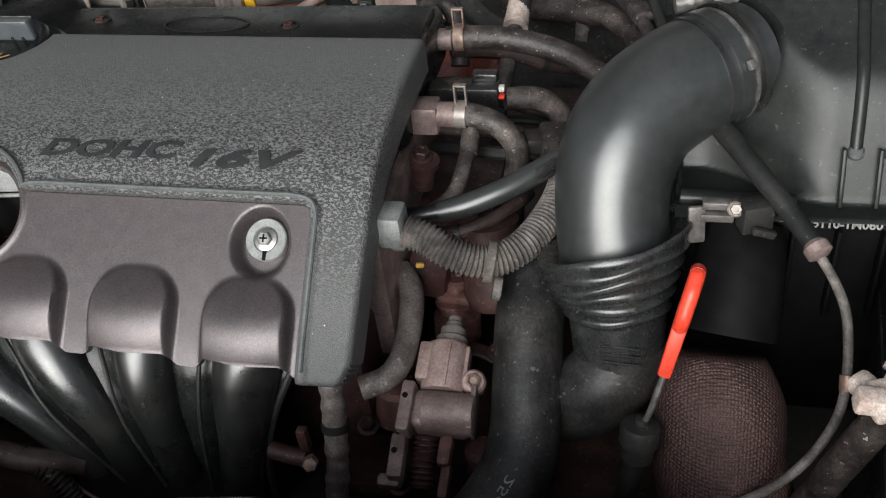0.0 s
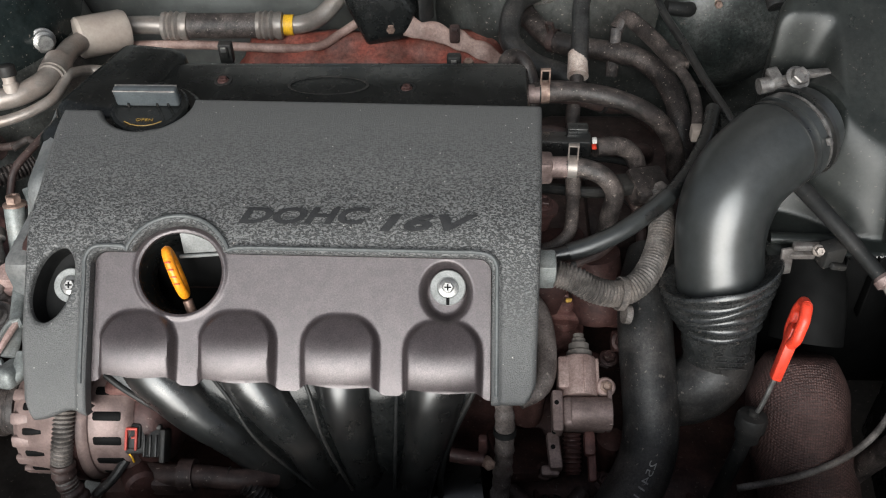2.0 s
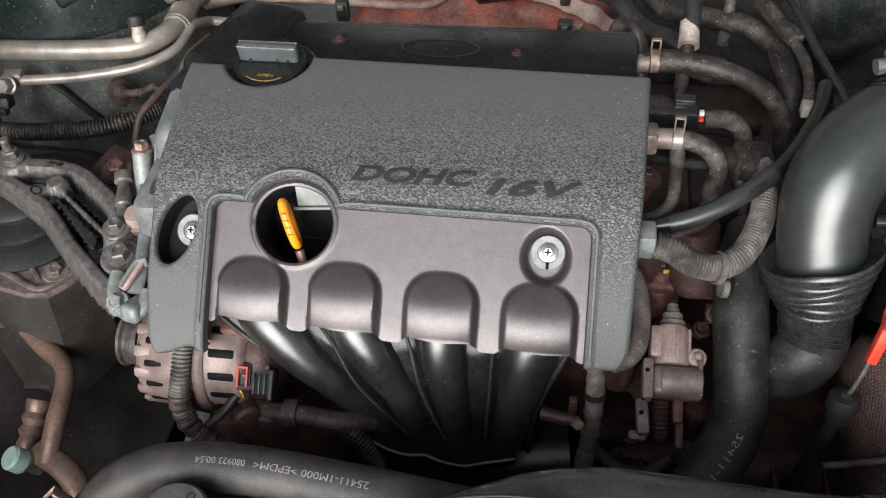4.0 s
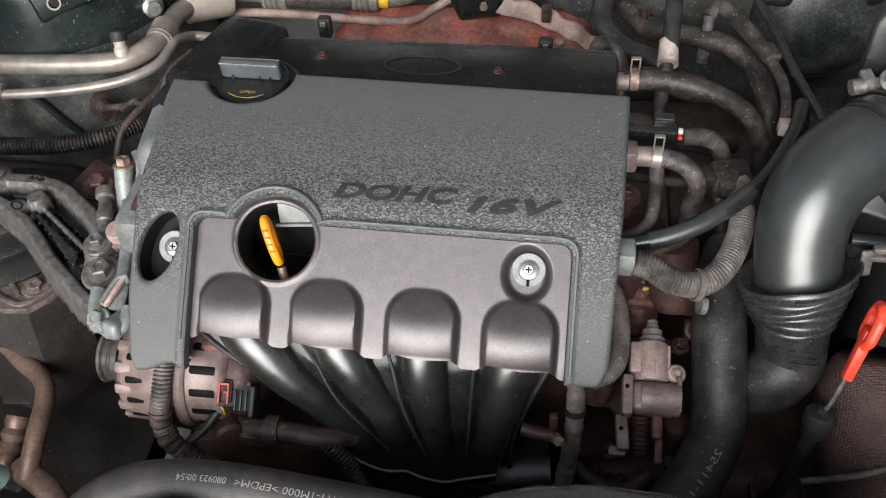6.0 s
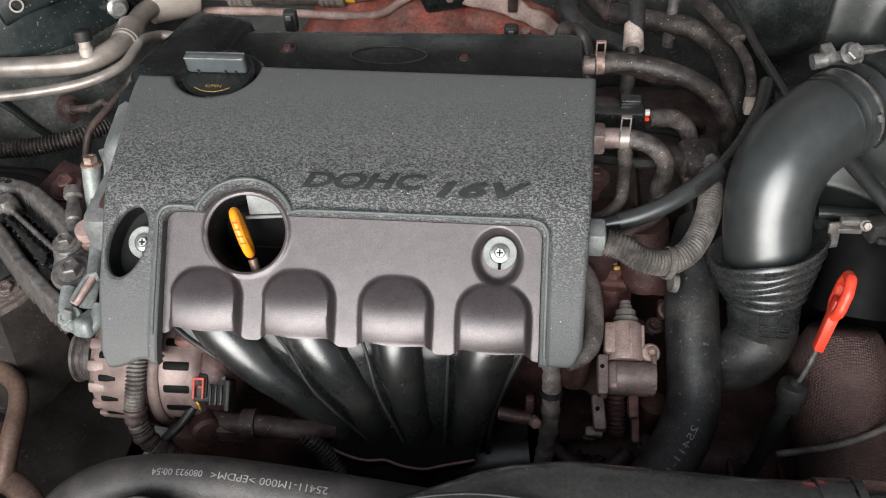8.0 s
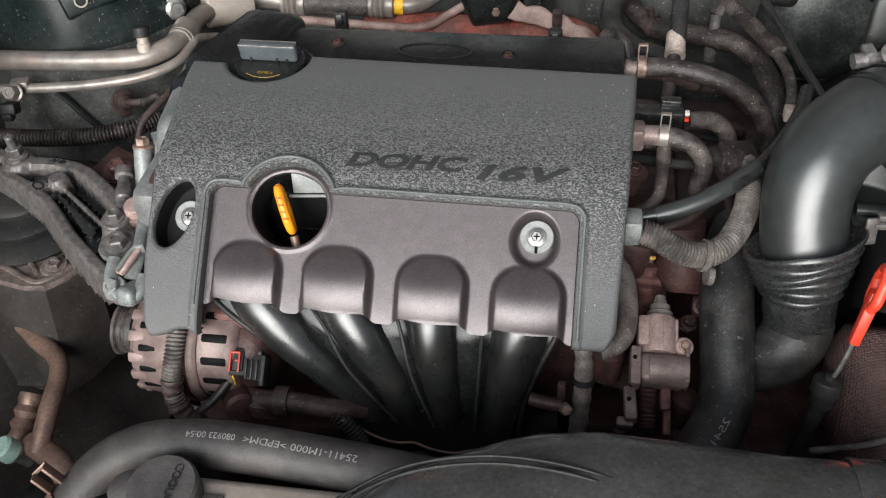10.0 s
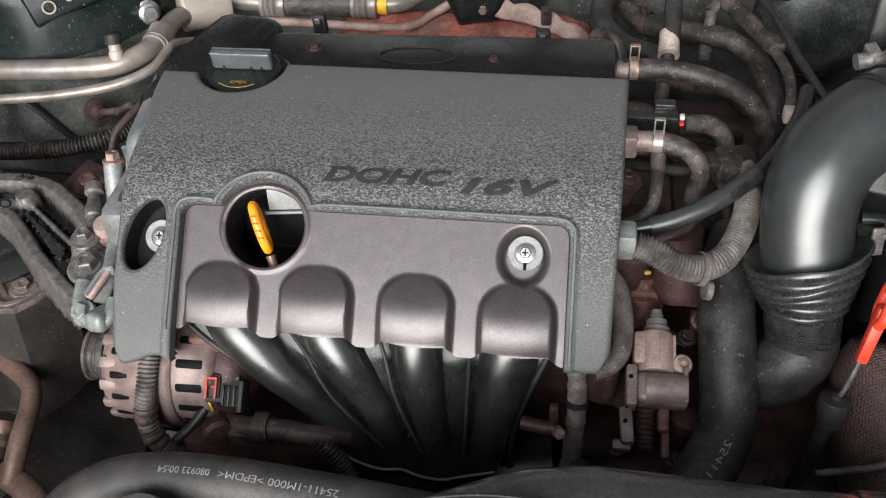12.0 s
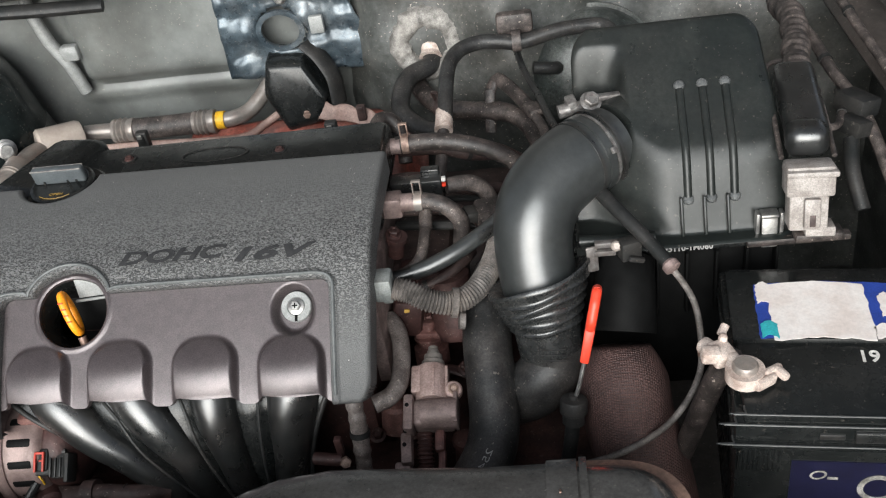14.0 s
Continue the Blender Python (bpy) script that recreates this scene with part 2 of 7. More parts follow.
STEELDULL = surface("dull_grey_clamp_steel", (0.25, 0.24, 0.23), (0.13, 0.12, 0.115), rough=0.42, metal=0.6, mix=120, grain=0.2, dust=0.3, dust_colour=(0.22, 0.19, 0.175))
COPPER = surface("rusty_bolt_head", (0.34, 0.245, 0.20), (0.19, 0.125, 0.10), rough=0.5, metal=0.5, mix=150, grain=0.3)
GREENSTEEL = surface("grey_green_coated_steel", (0.235, 0.25, 0.245), (0.145, 0.155, 0.15), rough=0.5, metal=0.25, mix=70, grain=0.3, grain_scale=380, dust=0.35, dust_colour=(0.34, 0.31, 0.28))
FIREWALL = surface("grey_firewall_paint", (0.148, 0.155, 0.149), (0.078, 0.082, 0.078), rough=0.40, mottle=0.10, mix=9, grain=0.15, grain_scale=300, dust=0.5, dust_colour=(0.10, 0.095, 0.085), spots=0.25)
NAVY = surface("dark_blue_green_body_paint", (0.014, 0.020, 0.020), (0.008, 0.012, 0.012), rough=0.20, specular=0.22, mix=12, dust=0.35, dust_colour=(0.055, 0.055, 0.05), spots=0.30)
APRON = surface("dirty_dark_body_paint", (0.046, 0.040, 0.037), (0.026, 0.022, 0.020), rough=0.45, mix=14, grain=0.2, grain_scale=300, dust=0.55, dust_colour=(0.105, 0.082, 0.072), spots=0.25)
BLUESTEEL = surface("blue_grey_bracket_paint", (0.075, 0.098, 0.115), (0.030, 0.042, 0.052), rough=0.3, metal=0.3, mix=35, dust=0.4, dust_colour=(0.30, 0.31, 0.31), spots=0.3)
SHIELD = surface("rust_red_heat_shield", (0.27, 0.062, 0.042), (0.11, 0.030, 0.022), mottle=0.6, rough=0.5, mix=22, grain=0.45, grain_scale=140, dust=0.65, dust_colour=(0.22, 0.13, 0.105))
CASTRED = surface("reddish_grimy_casting", (0.16, 0.075, 0.065), (0.075, 0.032, 0.028), rough=0.55, metal=0.2, mix=60, grain=0.45, grain_scale=380, dust=0.5, dust_colour=(0.20, 0.12, 0.105), spots=0.3)
CASTPINK = surface("dusty_pink_casting", (0.46, 0.33, 0.30), (0.30, 0.20, 0.18), rough=0.5, metal=0.25, mix=55, grain=0.35, grain_scale=420, dust=0.5, dust_colour=(0.36, 0.27, 0.24), spots=0.3)
GRIMEWALL = surface("grimy_grey_green_panel", mottle=0.4, c1=(0.066, 0.069, 0.065), c2=(0.022, 0.024, 0.022), rough=0.45, mix=16, grain=0.3, grain_scale=260, dust=0.5, dust_colour=(0.10, 0.092, 0.082), spots=0.6)
SKIRT = surface("scuffed_dirty_tower_paint", (0.095, 0.098, 0.093), (0.034, 0.037, 0.035), mottle=0.6, rough=0.34, mix=24, grain=0.3, grain_scale=260, dust=0.7, dust_colour=(0.105, 0.098, 0.088), spots=0.75)
SERVO = surface("scuffed_grey_green_paint", (0.036, 0.043, 0.040), (0.014, 0.017, 0.016), mottle=0.9, rough=0.38, mix=26, grain=0.2, grain_scale=320, dust=0.55, dust_colour=(0.15, 0.15, 0.14), spots=0.2)
CASEGREY = surface("smooth_grey_case_plastic", (0.15, 0.155, 0.155), (0.10, 0.105, 0.105), rough=0.4, mix=30, grain=0.1, dust=0.3, dust_colour=(0.22, 0.20, 0.185))
# mount casting again, darkened as shade for its pocket floors
POCKET_SHADE = surface("shade_dark_green_grey_casting", (0.020, 0.021, 0.020), (0.009, 0.010, 0.009), rough=0.5, mix=70, grain=0.4, grain_scale=350, dust=0.4, dust_colour=(0.075, 0.062, 0.055), spots=0.3)
DIRT = surface("oily_brown_dirt", (0.060, 0.036, 0.032), (0.024, 0.013, 0.012), rough=0.6, mix=60, grain=0.5, grain_scale=380, dust=0.5, dust_colour=(0.085, 0.062, 0.054), spots=0.4)
SHIELD_PALE = surface("pale_dusty_heat_shield", (0.36, 0.25, 0.215), (0.20, 0.12, 0.10), rough=0.65, mix=30, grain=0.4, grain_scale=250, dust=0.3)
CREAM = surface("cream_translucent_plastic", (0.41, 0.350, 0.305), (0.32, 0.265, 0.23), mottle=0.12, rough=0.4, mix=20, grain=0.08)
ORANGE = surface("orange_handle_plastic", (0.90, 0.32, 0.015), (0.80, 0.26, 0.012), rough=0.35, mix=40)
DARKRED = surface("dull_red_lock_plastic", (0.50, 0.055, 0.035), (0.36, 0.040, 0.026), rough=0.5, mix=90, spots=0.2)
RED = surface("red_handle_plastic", (0.78, 0.060, 0.028), (0.66, 0.048, 0.022), rough=0.4, mix=50, spots=0.1)
PRINT = surface("faded_white_print", (0.30, 0.295, 0.285), (0.20, 0.195, 0.19), rough=0.6, mix=200)
ASPHALT = surface("grey_asphalt", (0.075, 0.074, 0.072), (0.050, 0.049, 0.048), rough=0.85, mix=3, grain=0.4, grain_scale=90)
WASHER = surface("grey_washer_plastic", (0.26, 0.265, 0.26), (0.20, 0.205, 0.20), rough=0.45, mix=80)
GOLD = surface("dull_gold_print", (0.30, 0.18, 0.04), (0.25, 0.15, 0.03), rough=0.5)
YELLOW = surface("yellow_marking", (0.82, 0.46, 0.02), (0.72, 0.38, 0.02), rough=0.5)
WHITE = surface("white_marking", (0.62, 0.60, 0.57), (0.5, 0.48, 0.45), rough=0.6)
CAPGREY = surface("grey_cap_grip", (0.075, 0.085, 0.09), (0.055, 0.062, 0.067), rough=0.38, mix=60)
SAGE = surface("pale_green_cap_plastic", (0.33, 0.45, 0.40), (0.27, 0.38, 0.34), rough=0.5)
LABEL = surface("bleached_paper_label", (0.74, 0.69, 0.66), (0.64, 0.56, 0.52), mottle=0.12, rough=0.45, mix=30)
BLUEINK = surface("blue_label_ink", (0.022, 0.055, 0.30), (0.018, 0.045, 0.25), rough=0.35)
TEAL = surface("teal_label_ink", (0.03, 0.38, 0.42), (0.03, 0.33, 0.36), rough=0.35)
NAVYLABEL = surface("navy_label_ink", (0.007, 0.007, 0.024), (0.005, 0.005, 0.017), rough=0.4)
FOAM = surface("dirty_pale_foam", (0.24, 0.228, 0.212), (0.10, 0.093, 0.085), mottle=0.6, rough=0.8, mix=80, grain=0.6, grain_scale=260, dust=0.4, dust_colour=(0.42, 0.39, 0.36))
CORRODED = surface("corroded_lead_clamp", (0.56, 0.47, 0.42), (0.36, 0.27, 0.23), mottle=0.5, rough=0.6, metal=0.2, mix=90, grain=0.5, grain_scale=350, dust=0.4, dust_colour=(0.72, 0.64, 0.58))
BEIGE = surface("beige_plug_plastic", (0.30, 0.272, 0.252), (0.20, 0.175, 0.160), mottle=0.45, rough=0.5, mix=70, grain=0.1, spots=0.2)
CLOTH = knit("woven_duct_fabric")


# ---- mesh helpers ----
def curve_points(points, n):
    """n points at even steps along a smooth line through the given ones."""
    p = np.array(points, float)
    if len(p) == 2:
        f = np.linspace(0, 1, n)[:, None]
        return p[0] * (1 - f) + p[1] * f
    q = np.vstack([2 * p[0] - p[1], p, 2 * p[-1] - p[-2]])
    fine = []
    for i in range(1, len(q) - 2):
        a, b, c, d = q[i - 1], q[i], q[i + 1], q[i + 2]
        u = np.linspace(0, 1, 24, endpoint=False)[:, None]
        fine.append(0.5 * (2 * b + (c - a) * u + (2 * a - 5 * b + 4 * c - d) * u**2 + (3 * b - a - 3 * c + d) * u**3))
    fine = np.vstack(fine + [p[-1:]])
    run = np.r_[0, np.cumsum(np.linalg.norm(np.diff(fine, axis=0), axis=1))]
    at = np.linspace(0, run[-1], n)
    return np.stack([np.interp(at, run, fine[:, k]) for k in range(3)], 1)


def frames_along(p):
    """Tangent and two cross axes at each point, turned as little as possible."""
    t = np.gradient(p, axis=0)
    t /= np.linalg.norm(t, axis=1)[:, None] + 1e-12
    u = np.cross(t[0], (0.0, 0.0, 1.0))
    if np.linalg.norm(u) < 0.1:
        u = np.cross(t[0], (1.0, 0.0, 0.0))
    us = []
    for k in t:
        u = u - k * (u @ k)
        u /= np.linalg.norm(u)
        us.append(u)
    us = np.array(us)
    return t, us, np.cross(t, us)


def skin(rings, caps=True):
    """Faces over a row of closed rings of equal count."""
    k, m = len(rings), len(rings[0])
    verts = [tuple(v) for ring in rings for v in ring]
    faces = [(i * m + j, i * m + (j + 1) % m, (i + 1) * m + (j + 1) % m, (i + 1) * m + j) for i in range(k - 1) for j in range(m)]
    if caps:
        faces += [tuple(range(m))[::-1], tuple((k - 1) * m + j for j in range(m))]
    return verts, faces


def sweep(points, r, seg=16, n=None, caps=True, flat=1.0):
    """A tube along a smooth line; r is a radius or a function of the fraction run."""
    length = float(np.sum(np.linalg.norm(np.diff(np.array(points, float), axis=0), axis=1)))
    n = n or max(6, int(length / 0.006))
    p = curve_points(points, n)
    _, u, v = frames_along(p)
    a = np.linspace(0, 2 * math.pi, seg, endpoint=False)
    rings = []
    for i in range(n):
        rr = r(i / (n - 1)) if callable(r) else r
        rings.append(p[i] + rr * (np.cos(a)[:, None] * u[i] + flat * np.sin(a)[:, None] * v[i]))
    return skin(rings, caps)


def ribbed(points, r, depth=0.0012, pitch=0.0045, seg=16):
    """A corrugated tube."""
    length = float(np.sum(np.linalg.norm(np.diff(np.array(points, float), axis=0), axis=1)))
    count = int(length / pitch)
    return sweep(points, lambda f: r + depth * math.sin(2 * math.pi * f * count), seg, n=count * 5)


def axes_of(axis):
    w = Vector(axis).normalized()
    u = w.cross(Vector((0, 0, 1)))
    if u.length < 0.05:
        u = w.cross(Vector((1, 0, 0)))
    u.normalize()
    return np.array(u), np.array(w.cross(u)), np.array(w)


def lathe(profile, origin, axis, seg=28, caps=True):
    """A turned solid: (radius, height) pairs along an axis from an origin."""
    u, v, w = axes_of(axis)
    a = np.linspace(0, 2 * math.pi, seg, endpoint=False)
    return skin([np.array(origin) + h * w + r * (np.cos(a)[:, None] * u + np.sin(a)[:, None] * v) for r, h in profile], caps)


def oval(c, u, v, a, b, n=36, power=2.0):
    """A ring between ellipse (power 2) and rounded box (higher)."""
    t = np.linspace(0, 2 * math.pi, n, endpoint=False)
    ct, st = np.cos(t), np.sin(t)
    x = a * np.sign(ct) * np.abs(ct) ** (2 / power)
    y = b * np.sign(st) * np.abs(st) ** (2 / power)
    return np.array(c) + x[:, None] * np.array(u, float) + y[:, None] * np.array(v, float)


def rbox(centre, size, bevel=0.003, turn=None, segments=2, taper=1.0):
    """A box with rounded edges; taper shrinks its top."""
    bm = bmesh.new()
    bmesh.ops.create_cube(bm, size=1.0)
    for v in bm.verts:
        k = taper if v.co.z > 0 else 1.0
        v.co = Vector((v.co.x * size[0] * k, v.co.y * size[1] * k, v.co.z * size[2]))
    if bevel:
        bmesh.ops.bevel(bm, geom=list(bm.edges), offset=min(bevel, 0.45 * min(size)), segments=segments, profile=0.5, affect="EDGES")
    m = Matrix.Translation(centre) @ (turn or Matrix.Identity(4))
    bm.transform(m)
    bm.verts.index_update()
    out = [tuple(v.co) for v in bm.verts], [tuple(v.index for v in f.verts) for f in bm.faces]
    bm.free()
    return out


def turned(rx=0, ry=0, rz=0):
    return pose(0, 0, 0, rx, ry, rz)


def ring_plate(c, axis, r_in, r_out, thick, seg=28):
    return lathe([(r_in, 0), (r_out, 0), (r_out, thick), (r_in, thick), (r_in, 0)], c, axis, seg, caps=False)


def merged(*shapes):
    verts, faces = [], []
    for v, f in shapes:
        k = len(verts)
        verts += list(v)
        faces += [tuple(i + k for i in face) for face in f]
    return verts, faces


def hexbolt(c, axis, r, h=0.006, flange=1.35):
    """A flanged hexagon head."""
    fl = lathe([(r * flange, 0), (r * flange, 0.0015), (r * 1.05, 0.0025)], c, axis, 24)
    o = np.array(c) + 0.002 * np.array(Vector(axis).normalized())
    hd = lathe([(r, 0), (r, h * 0.85), (r * 0.86, h), (r * 0.5, h), (r * 0.45, h - 0.0012)], o, axis, 6)
    return merged(fl, hd)


def build(name, shape, material, smooth=35):
    me = bpy.data.meshes.new(name)
    me.from_pydata([tuple(map(float, v)) for v in shape[0]], [], shape[1])
    bm = bmesh.new()
    bm.from_mesh(me)
    bmesh.ops.recalc_face_normals(bm, faces=bm.faces)
    bm.to_mesh(me)
    bm.free()
    me.materials.append(material)
    me.shade_smooth()
    me.set_sharp_from_angle(angle=radians(smooth))
    return new(name, me)


def thing(name, label, category, at, group="", kind=""):
    """An empty at a thing's base, to carry its parts."""
    ob = new(name)
    ob.location = at
    ob.empty_display_size = 0.02
    return tagged(ob, label, category, group, kind)


def part(name, shape, material, parent, label="", smooth=35):
    """One mesh as a part of a thing or of a part."""
    ob = build(name, shape, material, smooth)
    ob.parent = parent
    if parent.type == "EMPTY":
        ob.matrix_parent_inverse = Matrix.Translation(parent.location).inverted()
    return tagged(ob, label)


def solo(name, shape, material, label, category, group="", kind="", smooth=35):
    """A thing of a single mesh."""
    return tagged(build(name, shape, material, smooth), label, category, group, kind)


def text_shape(words, size, thick=0.0003, bold=0.0, wide=1.0, slant=0.0, cuts=1):
    """Built-in letters as a flat mesh: x along the line from its start, y up, z out."""
    cu = bpy.data.curves.new("words", "FONT")
    cu.body, cu.size, cu.extrude, cu.offset, cu.shear = words, size, thick, bold, slant
    cu.resolution_u = 3
    ob = bpy.data.objects.new("words", cu)
    me = bpy.data.meshes.new_from_object(ob)
    bm = bmesh.new()
    bm.from_mesh(me)
    for k in range(1, cuts):
        for axis, lo, hi in ((0, min(v.co.x for v in bm.verts), max(v.co.x for v in bm.verts)), (1, 0.0, size * 0.72)):
            no = (1, 0, 0) if axis == 0 else (0, 1, 0)
            at = lo + (hi - lo) * k / cuts
            bmesh.ops.bisect_plane(bm, geom=bm.verts[:] + bm.edges[:] + bm.faces[:], plane_co=(at, at, 0), plane_no=no)
    bm.verts.index_update()
    verts = [(v.co.x * wide, v.co.y, v.co.z) for v in bm.verts]
    faces = [tuple(v.index for v in p.verts) for p in bm.faces]
    bm.free()
    bpy.data.objects.remove(ob)
    bpy.data.curves.remove(cu)
    bpy.data.meshes.remove(me)
    return verts, faces


def placed(shape, m):
    return [tuple(m @ Vector(v)) for v in shape[0]], shape[1]


def spring_clip(c, axis, r, up=(0, 0, 1), wide=0.009):
    """A spring hose clip: a band with two upright ears."""
    w = Vector(axis).normalized()
    o = Vector(c) - w * wide / 2
    band = ring_plate(o, w, r, r + 0.0014, wide, 24)
    n = (Vector(up) - w * Vector(up).dot(w)).normalized()
    s = w.cross(n)
    t = Matrix((s, w, n)).transposed().to_4x4()
    top = Vector(c) + n * (r + 0.008)
    ears = merged(
        rbox(top + w * wide * 0.5, (0.005, 0.0016, 0.017), 0.0005, t), rbox(top - w * wide * 0.5, (0.005, 0.0016, 0.017), 0.0005, t),
        rbox(top + n * 0.0085, (0.005, wide + 0.0016, 0.0018), 0.0005, t))
    return merged(band, ears)

# ---- setting ----
def sheet(name, fn, nu, nv, material, label="", thick=0.0, category="wall"):
    """A grid of a formed panel; fn gives a place for two fractions."""
    vs = [fn(i / nu, j / nv) for j in range(nv + 1) for i in range(nu + 1)]
    w = nu + 1
    fs = [(j * w + i, j * w + i + 1, (j + 1) * w + i + 1, (j + 1) * w + i) for j in range(nv) for i in range(nu)]
    ob = build(name, (vs, fs), material, 50)
    if thick:
        mod = ob.modifiers.new("solid", "SOLIDIFY")
        mod.thickness = thick
    return tagged(ob, label, category, "", "structure")


def smooth01(a, b, x):
    t = min(1.0, max(0.0, (x - a) / (b - a)))
    return t * t * (3 - 2 * t)


def bump_box(x, z, x0, x1, z0, z1, soft):
    return smooth01(x0 - soft, x0 + soft, x) * (1 - smooth01(x1 - soft, x1 + soft, x)) * smooth01(z0 - soft, z0 + soft, z) * (1 - smooth01(z1 - soft, z1 + soft, z))


def firewall_at(u, v):
    x, z = -1.10 + 1.62 * u, 0.35 + 0.82 * v
    y = 1.15 - 0.030 * bump_box(x, z, -0.715, -0.43, 0.815, 1.06, 0.014)
    y -= 0.012 * bump_box(x, z, -0.74, -0.40, 0.775, 0.80, 0.008)
    y -= 0.020 * math.exp(-((math.hypot(x + 0.14, z - 0.93) - 0.15) / 0.012) ** 2)
    y -= 0.035 * smooth01(-0.30, -0.22, x) * (1 - smooth01(0.10, 0.2, x))
    y += 0.20 * smooth01(1.02, 1.17, z) ** 2
    return x, y + 0.004 * noise.noise((x * 9, z * 9, 0)), z


sheet("wall_firewall", firewall_at, 160, 80, FIREWALL, "grey painted firewall with bulges, dirty low down", 0.004)
sheet("wall_apron_left", lambda u, v: (-1.06 + 0.02 * noise.noise((u * 4, v * 4, 2)) + 0.04 * v, 0.05 + 1.15 * u, 0.30 + 0.62 * v), 40, 24, APRON, "dark dirty inner wing panel", 0.004)
sheet("wall_apron_right", lambda u, v: (0.50 + 0.01 * noise.noise((u * 4, v * 4, 5)), 0.05 + 1.15 * u, 0.30 + 0.72 * v), 40, 24, GRIMEWALL, "grimy grey inner wing panel", 0.004)
# front panel is out of view; its height is chosen to block low light
sheet("wall_front_panel", lambda u, v: (-1.10 + 1.62 * u, 0.09 + 0.01 * math.sin(u * 40), 0.30 + 0.44 * v), 60, 10, APRON, "dark unseen front panel, set high to shade the bay", 0.004)
sheet("floor", lambda u, v: (-1.12 + 1.66 * u, 0.04 + 1.16 * v, 0.34 + 0.02 * noise.noise((u * 9, v * 9, 7))), 60, 40, APRON, "dark grimy undertray below the engine", 0.004, "floor")


sheet("ground", lambda u, v: (-150 + 300 * u, -150 + 300 * v, 0.0), 4, 4, ASPHALT, "plain grey asphalt under the car", 0.0, "ground")


def ledge_at(u, v):
    """The stepped side rail beside the engine mount."""
    x, y = -1.05 + 0.34 * u, 0.30 + 0.50 * v
    z = 0.64 - 0.17 * smooth01(0.45, 0.95, u + 0.25 * (1 - v)) - 0.02 * math.sin(6 * v) * (1 - u)
    return x, y, z + 0.004 * noise.noise((x * 30, y * 30, 1))


sheet("wall_side_rail", ledge_at, 50, 50, APRON, "dark dirty chassis rail", 0.004)


sheet("wall_bonnet", lambda u, v: (-1.15 + 1.75 * u, 1.24 - 0.36 * v - 0.03 * math.sin(3.1 * u), 1.10 + 0.72 * v), 30, 16, APRON, "dark underside of the raised bonnet", 0.012)


def strut_tower():
    t = thing("strut_tower", "dark glossy painted suspension tower with a drilled plate", "strut tower", (-0.94, 1.01, 0.62))
    prof = [(0.205, 0.0), (0.188, 0.10), (0.172, 0.165), (0.158, 0.235), (0.148, 0.262), (0.130, 0.282), (0.10, 0.290), (0.04, 0.296), (0.0005, 0.297)]
    part("tower_shell", lathe(prof[2:], (-0.94, 1.01, 0.62), (0, 0, 1), 96), NAVY, t, smooth=60)
    skirt = [(0.215, -0.05), (0.205, 0.0), (0.1965, 0.05), (0.188, 0.10), (0.180, 0.135), (0.172, 0.165)]
    part("lower_skirt", lathe(skirt, (-0.94, 1.01, 0.62), (0, 0, 1), 96, False), SKIRT, t, "scuffed dirty lower skirt", smooth=60)
    part("crease", sweep([(-0.918, 0.818, 0.742), (-0.905, 0.818, 0.728), (-0.888, 0.817, 0.706), (-0.872, 0.819, 0.684), (-0.862, 0.819, 0.670)], 0.0052, 12, flat=0.7), NAVY, t)
    # plate with holes on the front shoulder
    d = Vector((0.52, -0.854, 0)).normalized()
    base = Vector((-0.94, 1.01, 0.858)) + d * 0.156
    m = Matrix.Translation(base) @ Matrix((d.cross(Vector((0, 0, 1))) * -1, Vector((0, 0, 1)), d)).transposed().to_4x4() @ pose(0, 0, 0, -18, 0, 12)
    plate = part("plate", placed(rbox((0, 0, -0.0068), (0.086, 0.046, 0.014), 0.0069, None, 6), m), NAVY, t, smooth=80)
    part("hole_ring", placed(ring_plate((-0.016, -0.004, 0.003), (0, 0, 1), 0.0065, 0.0085, 0.0025), m), PIPE, t)
    part("hole_ring", placed(ring_plate((0.011, -0.003, 0.003), (0, 0, 1), 0.003, 0.0045, 0.0025), m), PIPE, t)
    part("stud", placed(lathe([(0.0045, 0), (0.0045, 0.003), (0.003, 0.0045), (0.0003, 0.005)], (0.021, 0.008, 0.003), (0, 0, 1), 16), m), PIPE, t)


strut_tower()


